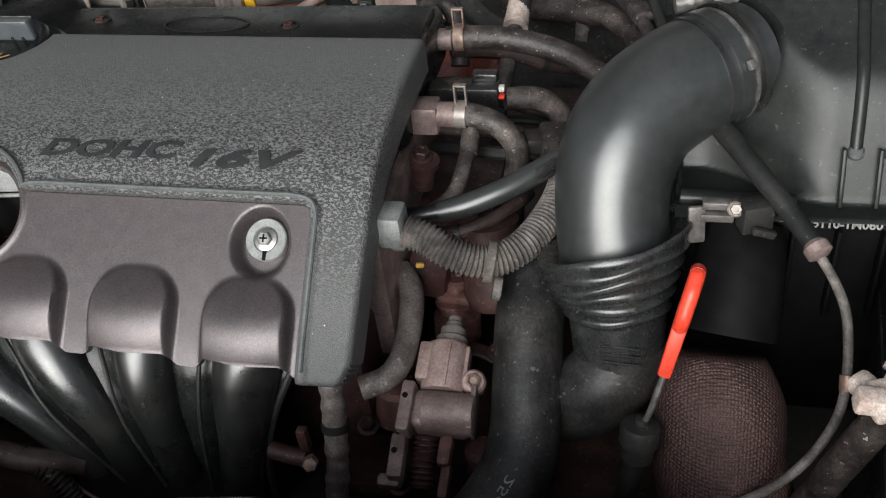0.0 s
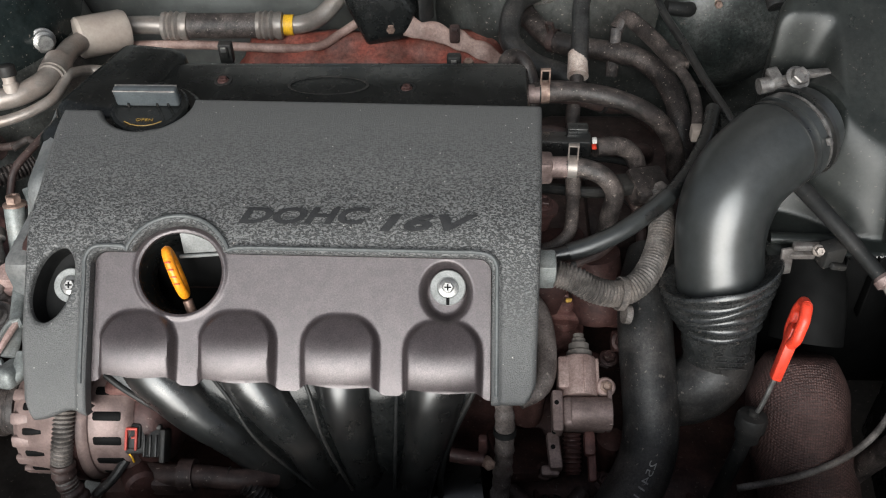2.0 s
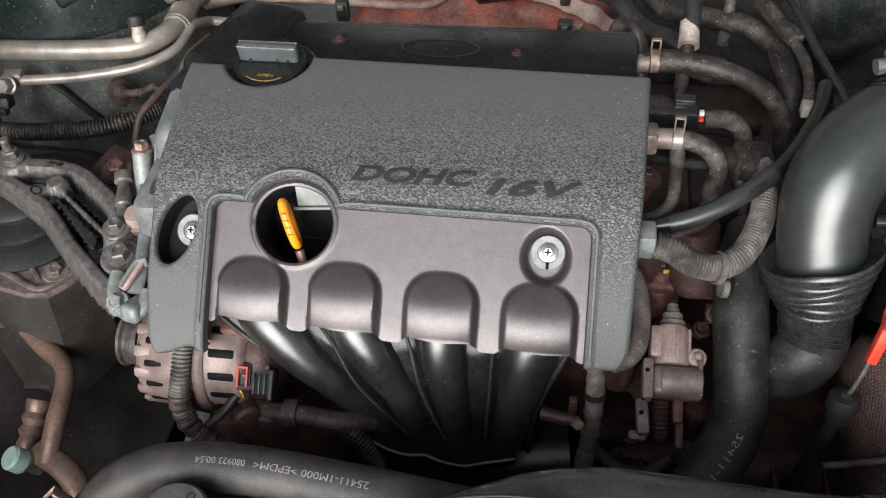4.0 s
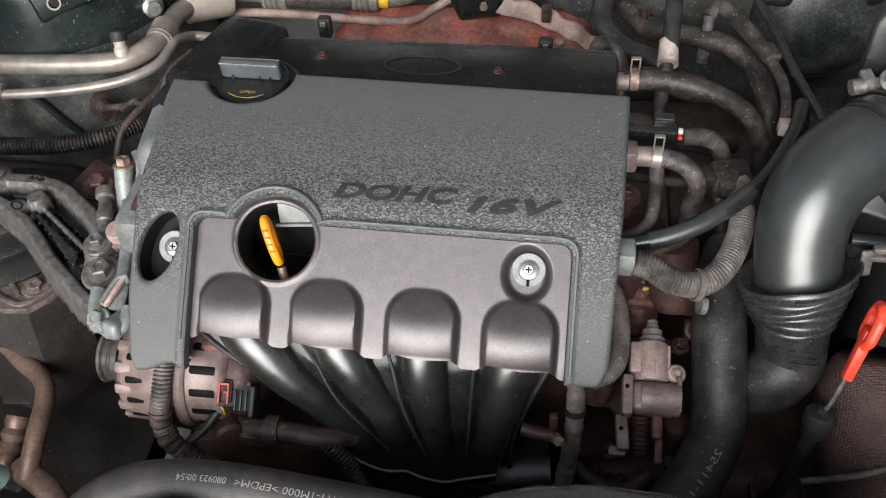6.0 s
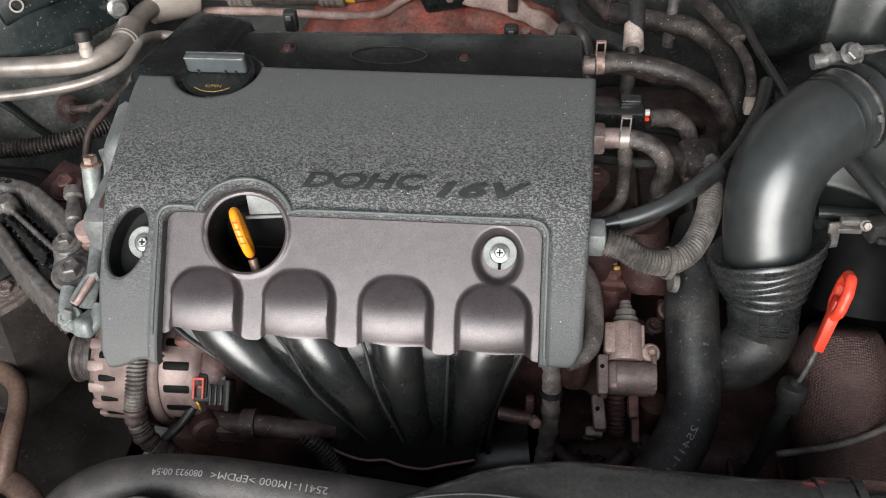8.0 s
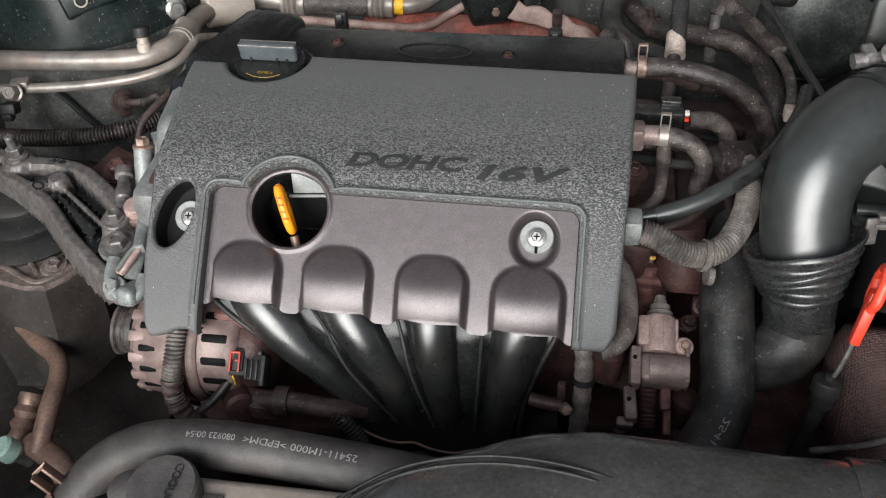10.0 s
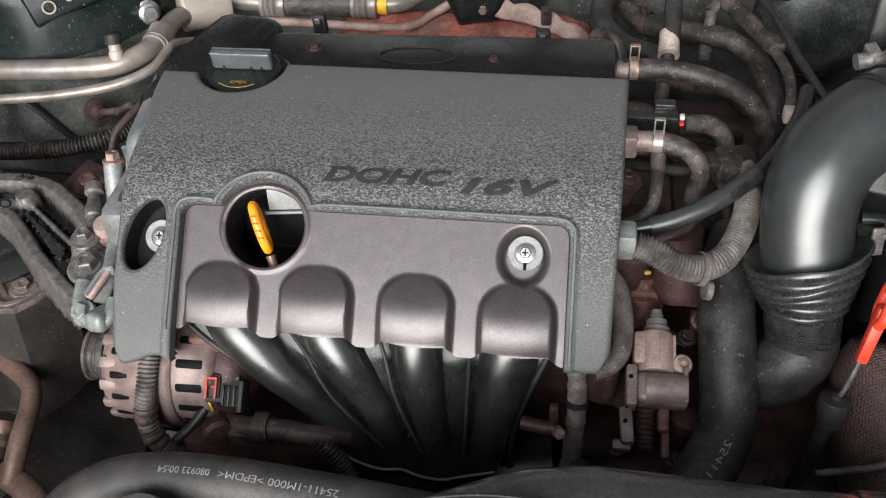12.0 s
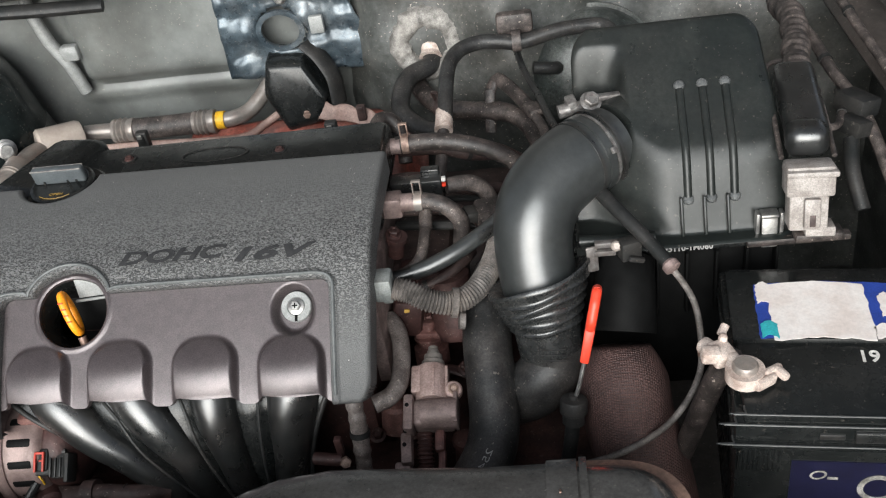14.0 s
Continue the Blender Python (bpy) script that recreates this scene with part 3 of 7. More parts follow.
def heat_shield():
    t = thing("heat_shield", "rust-red creased exhaust heat shield behind the engine", "heat shield", (-0.36, 1.0, 0.60))

    def at(u, v):
        x, y = -0.575 + 0.40 * u, 0.90 + 0.175 * v
        z = 0.666 + 0.075 * smooth01(0.0, 1.0, v) - 0.02 * (1 - v)
        z += 0.006 * math.sin(22 * u + 3 * v) * math.sin(3.1 * v) + 0.005 * noise.noise((x * 40, y * 40, 3)) - 0.006 * abs(noise.noise((x * 24 + y * 30, y * 50, 11)))
        z -= 0.05 * smooth01(0.90, 1.0, u) + 0.05 * smooth01(0.08, 0.0, u)
        return x, y, z

    nu, nv = 60, 24
    vs = [at(i / nu, j / nv) for j in range(nv + 1) for i in range(nu + 1)]
    fs = [(j * (nu + 1) + i, j * (nu + 1) + i + 1, (j + 1) * (nu + 1) + i + 1, (j + 1) * (nu + 1) + i) for j in range(nv) for i in range(nu)]
    sh = part("shield_sheet", (vs, fs), SHIELD, t, smooth=60)
    sh.modifiers.new("solid", "SOLIDIFY").thickness = 0.0015
    def flap(u, v):
        x = -0.335 + 0.145 * u
        z = 0.768 - 0.045 * u**2 - 0.020 * v + 0.003 * noise.noise((x * 70, v * 2, 8))
        return x, 1.060 - 0.030 * u - 0.016 * v, z + 0.004 * math.sin(26 * u) * (1 - v)

    fv = [flap(i / 30, j / 6) for j in range(7) for i in range(31)]
    fl = part("upper_flap", (fv, [(j * 31 + i, j * 31 + i + 1, (j + 1) * 31 + i + 1, (j + 1) * 31 + i) for j in range(6) for i in range(30)]), SHIELD_PALE, t, "pale dusty torn flap", smooth=60)
    fl.modifiers.new("solid", "SOLIDIFY").thickness = 0.0015
    part("loom_clip", merged(rbox((-0.265, 1.035, 0.757), (0.014, 0.010, 0.026), 0.003), rbox((-0.265, 1.030, 0.766), (0.009, 0.006, 0.008), 0.002)), DIRT, t)
    part("bolt", hexbolt((-0.245, 0.955, 0.755), (0, -0.3, 1), 0.007, 0.012), COPPER, t)
    part("stay", rbox((-0.245, 0.955, 0.748), (0.014, 0.012, 0.03), 0.002), ALU, t)


heat_shield()


def bulkhead_mat():
    def at(u, v):
        x, z = -0.30 + 0.81 * u, 0.36 + 0.68 * v
        y = 1.085 + 0.085 * (1 - smooth01(-0.30, -0.22, x)) + 0.018 * smooth01(0.80, 0.95, z) - 0.05 * math.exp(-((x + 0.02) / 0.10) ** 2) - 0.03 * (1 - v) + 0.012 * noise.noise((x * 14, z * 14, 4))
        return x, y, z

    sheet("trim_bulkhead_mat", at, 60, 40, GRIMEWALL, "grimy grey-green panel on the bulkhead", 0.008, "bulkhead panel")


bulkhead_mat()


# ---- engine body ----
def engine_block():
    t = thing("engine_block", "grimy cast engine block and gearbox casing", "engine", (-0.4, 0.6, 0.42))
    part("block", rbox((-0.425, 0.635, 0.585), (0.46, 0.30, 0.33), 0.02), DARKALU, t)
    part("head", rbox((-0.425, 0.66, 0.785), (0.47, 0.25, 0.09), 0.012), DARKALU, t)
    part("end_face", rbox((-0.192, 0.635, 0.745), (0.025, 0.22, 0.13), 0.008), ALU, t, "dusty aluminium head end face")
    part("gearbox", merged(rbox((-0.06, 0.56, 0.51), (0.30, 0.30, 0.20), 0.04, None, 3), lathe([(0.13, 0), (0.135, 0.03), (0.11, 0.05)], (-0.18, 0.56, 0.50), (1, 0, 0), 40)), DARKALU, t)
    for k in range(6):
        part("gearbox_rib", rbox((-0.17 + 0.05 * k, 0.43, 0.53), (0.006, 0.06, 0.15), 0.002), DARKALU, t)
    part("lower_front", rbox((-0.42, 0.46, 0.50), (0.40, 0.08, 0.20), 0.02), DARKALU, t)
    part("bell_housing", merged(rbox((-0.075, 0.80, 0.655), (0.23, 0.24, 0.15), 0.05, None, 4), rbox((-0.15, 0.70, 0.72), (0.08, 0.16, 0.08), 0.02)), DIRT, t)
    part("sump", rbox((-0.40, 0.60, 0.40), (0.42, 0.24, 0.10), 0.03), DARKALU, t)


engine_block()


# ---- engine cover ----
SECTION = [(.705, .8938), (.690, .893), (.66, .8925), (.60, .8865), (.55, .877), (.53, .871), (.516, .861), (.50, .847), (.46, .8125), (.424, .781), (.41, .766), (.395, .745), (.38, .72)]
_p = np.array(SECTION)
_run = np.r_[0, np.cumsum(np.linalg.norm(np.diff(_p, axis=0), axis=1))]
_s = np.linspace(0, _run[-1], 800)
_k = np.ones(61) / 61
_y = np.convolve(np.pad(np.interp(_s, _run, _p[:, 0]), 30, "edge"), _k, "valid")
_z = np.convolve(np.pad(np.interp(_s, _run, _p[:, 1]), 30, "edge"), _k, "valid")
_dy, _dz = np.gradient(_y), np.gradient(_z)
_l = np.hypot(_dy, _dz) + 1e-12
_ny, _nz = _dz / _l, -_dy / _l
_s = _s - 0.015


def on_cover(x, s, off=0.0):
    """A place on the cover's skin: x along the engine, s down its section from the rear edge, off outwards."""
    return np.stack([x, np.interp(s, _s, _y) + off * np.interp(s, _s, _ny), np.interp(s, _s, _z) + off * np.interp(s, _s, _nz)], -1)


def sm(a, b, x):
    t = np.clip((x - a) / (b - a), 0, 1)
    return t * t * (3 - 2 * t)


def rounded_rect(x, s, x0, x1, s0, s1, r):
    """Distance inside a rounded box (positive inside)."""
    qx, qs = np.abs(x - (x0 + x1) / 2) - (x1 - x0) / 2 + r, np.abs(s - (s0 + s1) / 2) - (s1 - s0) / 2 + r
    return r - np.hypot(np.maximum(qx, 0), np.maximum(qs, 0)) - np.minimum(np.maximum(qx, qs), 0)


HOLE = (-0.4935, 0.2065, 0.0375)
CAP_NOTCH = (-0.557, 0.006, 0.045)
SLOT = (-0.6055, 0.2195)
SCREW_R = (-0.2566, 0.2205)
ARCHES = [(-0.5285, 0.239, 0.0345), (-0.4400, 0.2385, 0.0345), (-0.3490, 0.241, 0.0345), (-0.2590, 0.245, 0.0345)]


def d_hole(x, s):
    return np.hypot(x - HOLE[0], s - HOLE[1]) - HOLE[2]


def d_panel(x, s):
    box = rounded_rect(x, s, -0.571, -0.2165, 0.188 + 0.0125 * (x + 0.571), 0.50, 0.012)
    ring = 0.0445 - np.hypot(x - HOLE[0], s - HOLE[1])
    return np.maximum(box, ring)


def d_outer(x, s):
    left = -0.6385 + 0.007 * sm(0.03, 0.13, s) + 0.004 * sm(0.26, 0.32, s)
    right = -0.168 - 0.032 * s
    bottom_left = 0.341 - 0.010 * np.exp(-((x + 0.585) / 0.018) ** 2) - 0.03 * sm(-0.618, -0.632, x)
    bottom_right = 0.3205 - 0.02 * sm(-0.192, -0.176, x) ** 2
    bottom = np.where(x < -0.40, bottom_left, bottom_right)
    rear = 0.0112 - 0.0105 * (-0.167 - x) / 0.345 + 0.0205 * sm(-0.516, -0.524, x)
    d = np.minimum(np.minimum(x - left, right - x), np.minimum(bottom - s, s - rear))
    return np.minimum(d, np.hypot(x - CAP_NOTCH[0], (s - CAP_NOTCH[1]) * 1.02) - CAP_NOTCH[2])


def d_slot(x, s):
    u = (x - SLOT[0]) + 0.22 * (s - SLOT[1])
    v = s - SLOT[1]
    return (np.hypot(u / 0.0185, v / 0.0335) - 1) * 0.0185


def lower_edge(x):
    """How far down the front panel reaches: scalloped under each arch."""
    e = 0.3075 + 0.017 * (x + 0.49) / 0.27 * 0.6
    for c, s0, w in ARCHES:
        e = e - 0.0080 * (1 - sm(0.027, 0.040, np.abs(x - c))) + 0.0022 * (1 - sm(0.0, 0.034, np.abs(x - c)))
    return e


def panel_relief(x, s):
    d = -0.0095 + -0.0015 * np.clip((s - 0.236) / 0.070, 0, 1.2) ** 2
    for c, s0, w in ARCHES:
        inside = rounded_rect(x, s, c - w, c + w, s0, 0.5, 0.030)
        run = np.clip((s - s0) / 0.064, 0, 1)
        swell = 0.0118 * np.sin(np.minimum(run, 1.0) * 2.70)
        crown = 0.0040 * run * (1 - (np.abs(x - c) / w) ** 2)
        d = d + sm(-0.0008, 0.0052, inside) * (swell + crown)
    b = np.hypot((x - SCREW_R[0]) / 0.0232, (s - SCREW_R[1] - 0.0012) / 0.0272)
    d = d - 0.0125 * (1 - sm(0.70, 1.02, b))
    d = d + 0.0015 * np.exp(-((d_hole(x, s) - 0.0025) / 0.0018) ** 2)
    return d


def shell_relief(x, s):
    edge = -d_panel(x, s)
    d = 0.0022 * sm(-0.0005, 0.0022, edge) * (1 - sm(0.0062, 0.0092, edge))
    o = d_outer(x, s)
    r = 0.006
    q = np.clip(1 - o / r, 0, 1)
    d = d - r * (1 - np.sqrt(np.maximum(0, 1 - q * q))) * 0.9
    rim = np.clip(1 - d_slot(x, s) / 0.003, 0, 1)
    return d - 0.0025 * rim**2


def trimmed(inside, relief, drop, step=0.0015, box=(-0.646, -0.158, -0.006, 0.352)):
    """The cover's skin where inside() is positive, its edge snapped to the outline, with a turned-in wall below the edge."""
    xs, ss = np.arange(box[0], box[1], step), np.arange(box[2], box[3], step)
    X, S = np.meshgrid(xs, ss)
    for _ in range(5):
        D, h = inside(X, S), 1e-4
        gx = (inside(X + h, S) - inside(X - h, S)) / (2 * h)
        gs = (inside(X, S + h) - inside(X, S - h)) / (2 * h)
        g2 = gx**2 + gs**2 + 1e-6
        near = (D < 0) & (D > -2.2 * step)
        X, S = np.where(near, X - D * gx / g2, X), np.where(near, S - D * gs / g2, S)
    X0, S0 = np.meshgrid(xs, ss)
    D0 = inside(X0, S0)
    keep_v = D0 > 0
    face_on = keep_v[:-1, :-1] | keep_v[1:, :-1] | keep_v[:-1, 1:] | keep_v[1:, 1:]
    P = on_cover(X, S, relief(X, S))
    Q = on_cover(X, S, relief(X, S) - drop(X, S))
    w = len(xs)
    ids, verts, faces = {}, [], []

    def vid(k, low=False):
        key = (k, low)
        if key not in ids:
            ids[key] = len(verts)
            verts.append(tuple((Q if low else P).reshape(-1, 3)[k]))
        return ids[key]

    sides = {}
    for j, i in zip(*np.nonzero(face_on)):
        q = [j * w + i, j * w + i + 1, (j + 1) * w + i + 1, (j + 1) * w + i]
        faces.append(tuple(vid(k) for k in q))
        for a, b in zip(q, q[1:] + q[:1]):
            sides[(a, b)] = True
    for a, b in sides:
        if (b, a) not in sides:
            faces.append((vid(b), vid(a), vid(a, True), vid(b, True)))
    return verts, faces


def engine_cover():
    t = thing("engine_cover", "dark grey grained plastic engine cover with a satin front panel", "engine cover", (-0.40, 0.55, 0.74))
    shell = trimmed(lambda x, s: np.minimum(np.minimum(d_outer(x, s), -d_panel(x, s)), d_slot(x, s)), shell_relief,
                    lambda x, s: np.where(d_slot(x, s) < 0.004, 0.006, np.where(d_panel(x, s) > -0.004, 0.012, 0.026)))
    part("shell", shell, GRAIN, t, smooth=50)
    panel = trimmed(lambda x, s: np.minimum(np.minimum(d_panel(x, s) - 0.0006, d_hole(x, s)), lower_edge(x) - s), panel_relief,
                    lambda x, s: np.where(d_hole(x, s) < 0.004, 0.026, 0.006))
    part("front_panel", panel, SATIN, t, "brown-grey satin panel with four scooped arches", smooth=50)
    # the smooth bead round the panel
    th = np.linspace(math.radians(202), math.radians(338), 26)
    path = [(-0.5755, v) for v in np.linspace(0.305, 0.196, 14)] + [(-0.571, 0.1875), (-0.562, 0.1842)]
    path += [(-0.5425, 0.1846)] + [(HOLE[0] + 0.0495 * math.cos(a), HOLE[1] + 0.0495 * math.sin(a)) for a in th] + [(-0.4435, 0.1860)]
    path += [(x, 0.1835 + 0.0125 * (x + 0.571)) for x in np.linspace(-0.43, -0.232, 24)] + [(-0.2185, 0.1905), (-0.2125, 0.199)]
    path += [(-0.2120, v) for v in np.linspace(0.21, 0.311, 14)]
    arr = np.array(path)
    pts = on_cover(arr[:, 0], arr[:, 1], shell_relief(arr[:, 0], arr[:, 1]))
    part("bead", sweep(pts, 0.0020, 8, n=220), RIM, t, "smooth lighter border bead")
    # lettering laid on the skin
    words = text_shape("DOHC", 0.0190, 0.0, 0.0007, 1.0, 0.30, 10), text_shape("16V", 0.0190, 0.0, 0.0007, 1.0, 0.30, 10)
    for (verts, faces), x0, x1, s1 in ((words[0], -0.4410, -0.3235, 0.1625), (words[1], -0.3155, -0.2270, 0.1685)):
        v = np.array(verts)
        lo, hi = v[:, 0].min(), v[:, 0].max()
        x = x0 + (v[:, 0] - lo) / (hi - lo) * (x1 - x0)
        s = s1 - v[:, 1] / v[:, 1].max() * 0.0156
        part("lettering", (on_cover(x, s, np.full(len(x), 0.0013)), faces), INLAY, t, "dark flush lettering")
    th = np.linspace(0, 2 * math.pi, 48, endpoint=False)
    ring = [on_cover(SLOT[0] + 0.0188 * k * np.cos(th) - 0.22 * 0.0340 * k * np.sin(th), SLOT[1] + 0.0340 * k * np.sin(th), np.full(48, -deep)) for k, deep in ((1.0, 0.004), (1.02, 0.026), (0.95, 0.033), (0.02, 0.034))]
    part("slot_cup", skin(ring, False), LETTER, t, "black plastic cup in the slot", smooth=60)
    th = np.linspace(0, 2 * math.pi, 56, endpoint=False)
    ring = [on_cover(HOLE[0] + off + HOLE[2] * k * np.cos(th), HOLE[1] + HOLE[2] * k * np.sin(th), np.full(56, -deep)) for k, off, deep in ((1.0, 0.0, 0.0135), (0.965, 0.001, 0.022), (0.905, 0.003, 0.040), (0.92, 0.003, 0.041))]
    part("sleeve", skin(ring, False), BLACK, t, "black sleeve inside the opening", smooth=60)
    # fixing screws in their wells
    for (x, s), deep in (((SCREW_R[0] + 0.0015, SCREW_R[1] - 0.0030), 0.0215), ((-0.5975, 0.2185), 0.027)):
        c = on_cover(np.array([x]), np.array([s]), np.array([-deep]))[0]
        ax = (0, float(np.interp(s, _s, _ny)), float(np.interp(s, _s, _nz)))
        pad = part("washer", lathe([(0.0005, 0.0), (0.0158, 0.0), (0.0158, 0.0046), (0.0150, 0.0056), (0.0098, 0.0052), (0.0092, 0.0040), (0.0005, 0.004)], c, ax, 40), WASHER, t, "grey washer")
        o = np.array(c) + 0.0042 * np.array(ax)
        sc = part("screw", merged(lathe([(0.0085, 0), (0.0085, 0.0016), (0.0062, 0.0024)], o, ax, 28), lathe([(0.0055, 0.002), (0.0055, 0.0055), (0.0045, 0.0062)], o, ax, 6)), STEEL, pad, "bright zinc hexagon screw")
        u, v, w = axes_of(ax)
        turn = Matrix((Vector(u), Vector(v), Vector(w))).transposed().to_4x4()
        top = Vector(o) + Vector(ax) * 0.0062
        # cross slot and notch are near-black blocks that paint a recess's shade
        part("cross_slot", merged(rbox(top, (0.006, 0.0013, 0.0008), 0, turn), rbox(top, (0.0013, 0.006, 0.0008), 0, turn)), SHADEBLACK, sc)
        part("notch", rbox(Vector(c) + Vector(ax) * 0.0045 + Vector(v) * 0.0120, (0.0028, 0.0070, 0.0030), 0.0004, turn), SHADEBLACK, pad, "notch with its shade painted black")


engine_cover()


def oil_dipstick():
    t = thing("oil_dipstick", "orange plastic oil dipstick handle in the cover opening", "dipstick", (-0.49, 0.47, 0.70))
    path = [(-0.507, 0.516, 0.853), (-0.506, 0.512, 0.842), (-0.503, 0.506, 0.829), (-0.497, 0.500, 0.817), (-0.491, 0.494, 0.808)]
    top, low = np.array(path[0]), np.array(path[-1])
    along = (top - low) / np.linalg.norm(top - low)
    side = np.array((-0.207, 0.846, -0.490))
    side = side - along * (side @ along)
    side /= np.linalg.norm(side)
    mid = (top + low) / 2
    eye = [mid + along * 0.0225 * math.cos(a) * (1.0 if math.cos(a) > 0 else 0.9) + side * 0.0100 * math.sin(a) for a in np.linspace(0, 2 * math.pi, 25)]
    part("handle", sweep(eye, 0.0046, 12, n=70), ORANGE, t)
    part("stem", sweep([(-0.491, 0.494, 0.808), (-0.483, 0.48, 0.78), (-0.47, 0.46, 0.70)], 0.0045, 12), RUSTPIPE, t)
    for k in range(4):
        a = mid + along * (0.014 - 0.007 * k) - side * 0.0100
        part("mark", rbox(a + (0.0, -0.0034, 0.0030), (0.005, 0.0012, 0.0018), 0.0003, turned(45, 0, 0)), RED, t)


oil_dipstick()


def fuel_rail():
    t = thing("fuel_rail", "grey metal fuel rail under the cover opening", "fuel rail", (-0.4, 0.53, 0.79))
    part("rail", sweep([(-0.57, 0.590, 0.790), (-0.25, 0.590, 0.790)], 0.011, 16), PIPE, t)
    # added near-black blocks cover the head and stand in for shade below the opening
    part("shroud", merged(rbox((-0.49, 0.512, 0.772), (0.12, 0.06, 0.02), 0.006), rbox((-0.488, 0.548, 0.806), (0.12, 0.030, 0.05), 0.006)), SHADEBLACK, t)
    part("bracket", rbox((-0.452, 0.560, 0.808), (0.012, 0.030, 0.014), 0.003), ALU, t)
    part("cover_plate", merged(rbox((-0.474, 0.533, 0.845), (0.046, 0.004, 0.022), 0.001, turned(-12, 0, 6)), rbox((-0.478, 0.528, 0.832), (0.046, 0.003, 0.003), 0.001, turned(0, 0, 6))), WASHER, t, "pale grey plate")
    part("support", rbox((-0.41, 0.535, 0.765), (0.30, 0.02, 0.03), 0.004), SHADEBLACK, t)


fuel_rail()


def rocker_cover():
    t = thing("rocker_cover", "black plastic rocker cover behind the engine cover", "rocker cover", (-0.42, 0.72, 0.80))
    part("body", merged(rbox((-0.41, 0.7075, 0.842), (0.465, 0.175, 0.056), 0.012, None, 3), rbox((-0.34, 0.727, 0.872), (0.32, 0.086, 0.012), 0.004)), BLACK, t)
    part("raised_boss", merged(lathe([(0.050, -0.03), (0.050, 0.0), (0.046, 0.004)], (-0.557, 0.684, 0.872), (0, -0.10, 1), 48), rbox((-0.608, 0.752, 0.848), (0.088, 0.150, 0.062), 0.020, turned(-3, -4, -15), 4), rbox((-0.640, 0.700, 0.838), (0.060, 0.090, 0.060), 0.018, turned(0, -14, -12), 4)), BLACK, t)
    part("chain_case", merged(rbox((-0.656, 0.665, 0.812), (0.05, 0.15, 0.10), 0.02, turned(0, 14, 6), 3), rbox((-0.655, 0.58, 0.76), (0.035, 0.12, 0.13), 0.012)), CASEGREY, t)
    for x, y in ((-0.518, 0.838), (-0.258, 0.812)):
        c = part("coil_clip", merged(rbox((x, y, 0.852), (0.016, 0.012, 0.026), 0.003), rbox((x, y - 0.006, 0.856), (0.009, 0.006, 0.012), 0.002)), MATT, t)
        part("clip_eye", rbox((x, y - 0.010, 0.861), (0.006, 0.002, 0.006), 0.0005), STEEL, c)
    for x, y in ((-0.497, 0.742), (-0.304, 0.728)):
        b = part("bolt_well", ring_plate((x, y, 0.8775), (0, -0.05, 1), 0.007, 0.0095, 0.0012), MATT, t)
        part("bolt", hexbolt((x, y, 0.8765), (0, -0.05, 1), 0.0044, 0.003), DARKALU, b)
    part("badge_recess", placed(ring_plate((0, 0, 0), (0, 0, 1), 0.022, 0.0235, 0.0008), Matrix.Translation((-0.385, 0.732, 0.8782)) @ Matrix.Diagonal((1.8, 0.7, 1, 1))), MATT, t)
    part("rear_flange", rbox((-0.40, 0.815, 0.830), (0.45, 0.03, 0.012), 0.003), BLACK, t)


rocker_cover()


def oil_cap():
    c, ax = Vector((-0.557, 0.682, 0.880)), Vector((0.0, -0.10, 1)).normalized()
    t = thing("oil_filler_cap", "black oil filler cap with a grey grip bar", "oil cap", tuple(c))
    part("cap_body", lathe([(0.0375, -0.006), (0.0385, 0.0), (0.0385, 0.006), (0.0365, 0.0085), (0.033, 0.0095), (0.0315, 0.0085), (0.0005, 0.0085)], c, ax, 56), BLACK, t)
    part("grip", rbox(c + ax * 0.0185 + Vector((0, 0.004, 0)), (0.064, 0.010, 0.021), 0.0035, turned(5, 0, -1), 3), CAPGREY, t, "dark moulded grip bar")
    g = Matrix.Translation(c + ax * 0.0185 + Vector((0, 0.004, 0))) @ turned(5, 0, -1)
    edge = [(-0.031, -0.0046, 0.0092), (0.031, -0.0046, 0.0092), (0.031, 0.0046, 0.0092), (-0.031, 0.0046, 0.0092)]
    for i in (0, 2):
        part("grip_edge", placed(sweep([edge[i], edge[(i + 1) % 4]], 0.0009, 8), g), STEELDULL, t, "pale strip along the grip edge")
    for sx in (-0.019, 0.010, 0.021):
        part("grip_notch", placed(rbox((sx, -0.0052, -0.0075), (0.0025, 0.002, 0.005), 0.0005), g), BLACK, t)
    m = Matrix.Translation(c + ax * 0.0088) @ turned(5.7, 0, 0)
    part("mark", placed(text_shape("OPEN", 0.0052, 0.0002, 0.0, 1.3), m @ Matrix.Translation((-0.0080, -0.0225, 0))), GOLD, t, "small gold printed word")
    arc = [(0.030 * math.cos(a), 0.030 * math.sin(a), 0.0004) for a in np.linspace(math.radians(232), math.radians(308), 18)]
    part("mark", placed(sweep(arc, 0.0005, 6), m), GOLD, t, "gold printed arc")


oil_cap()

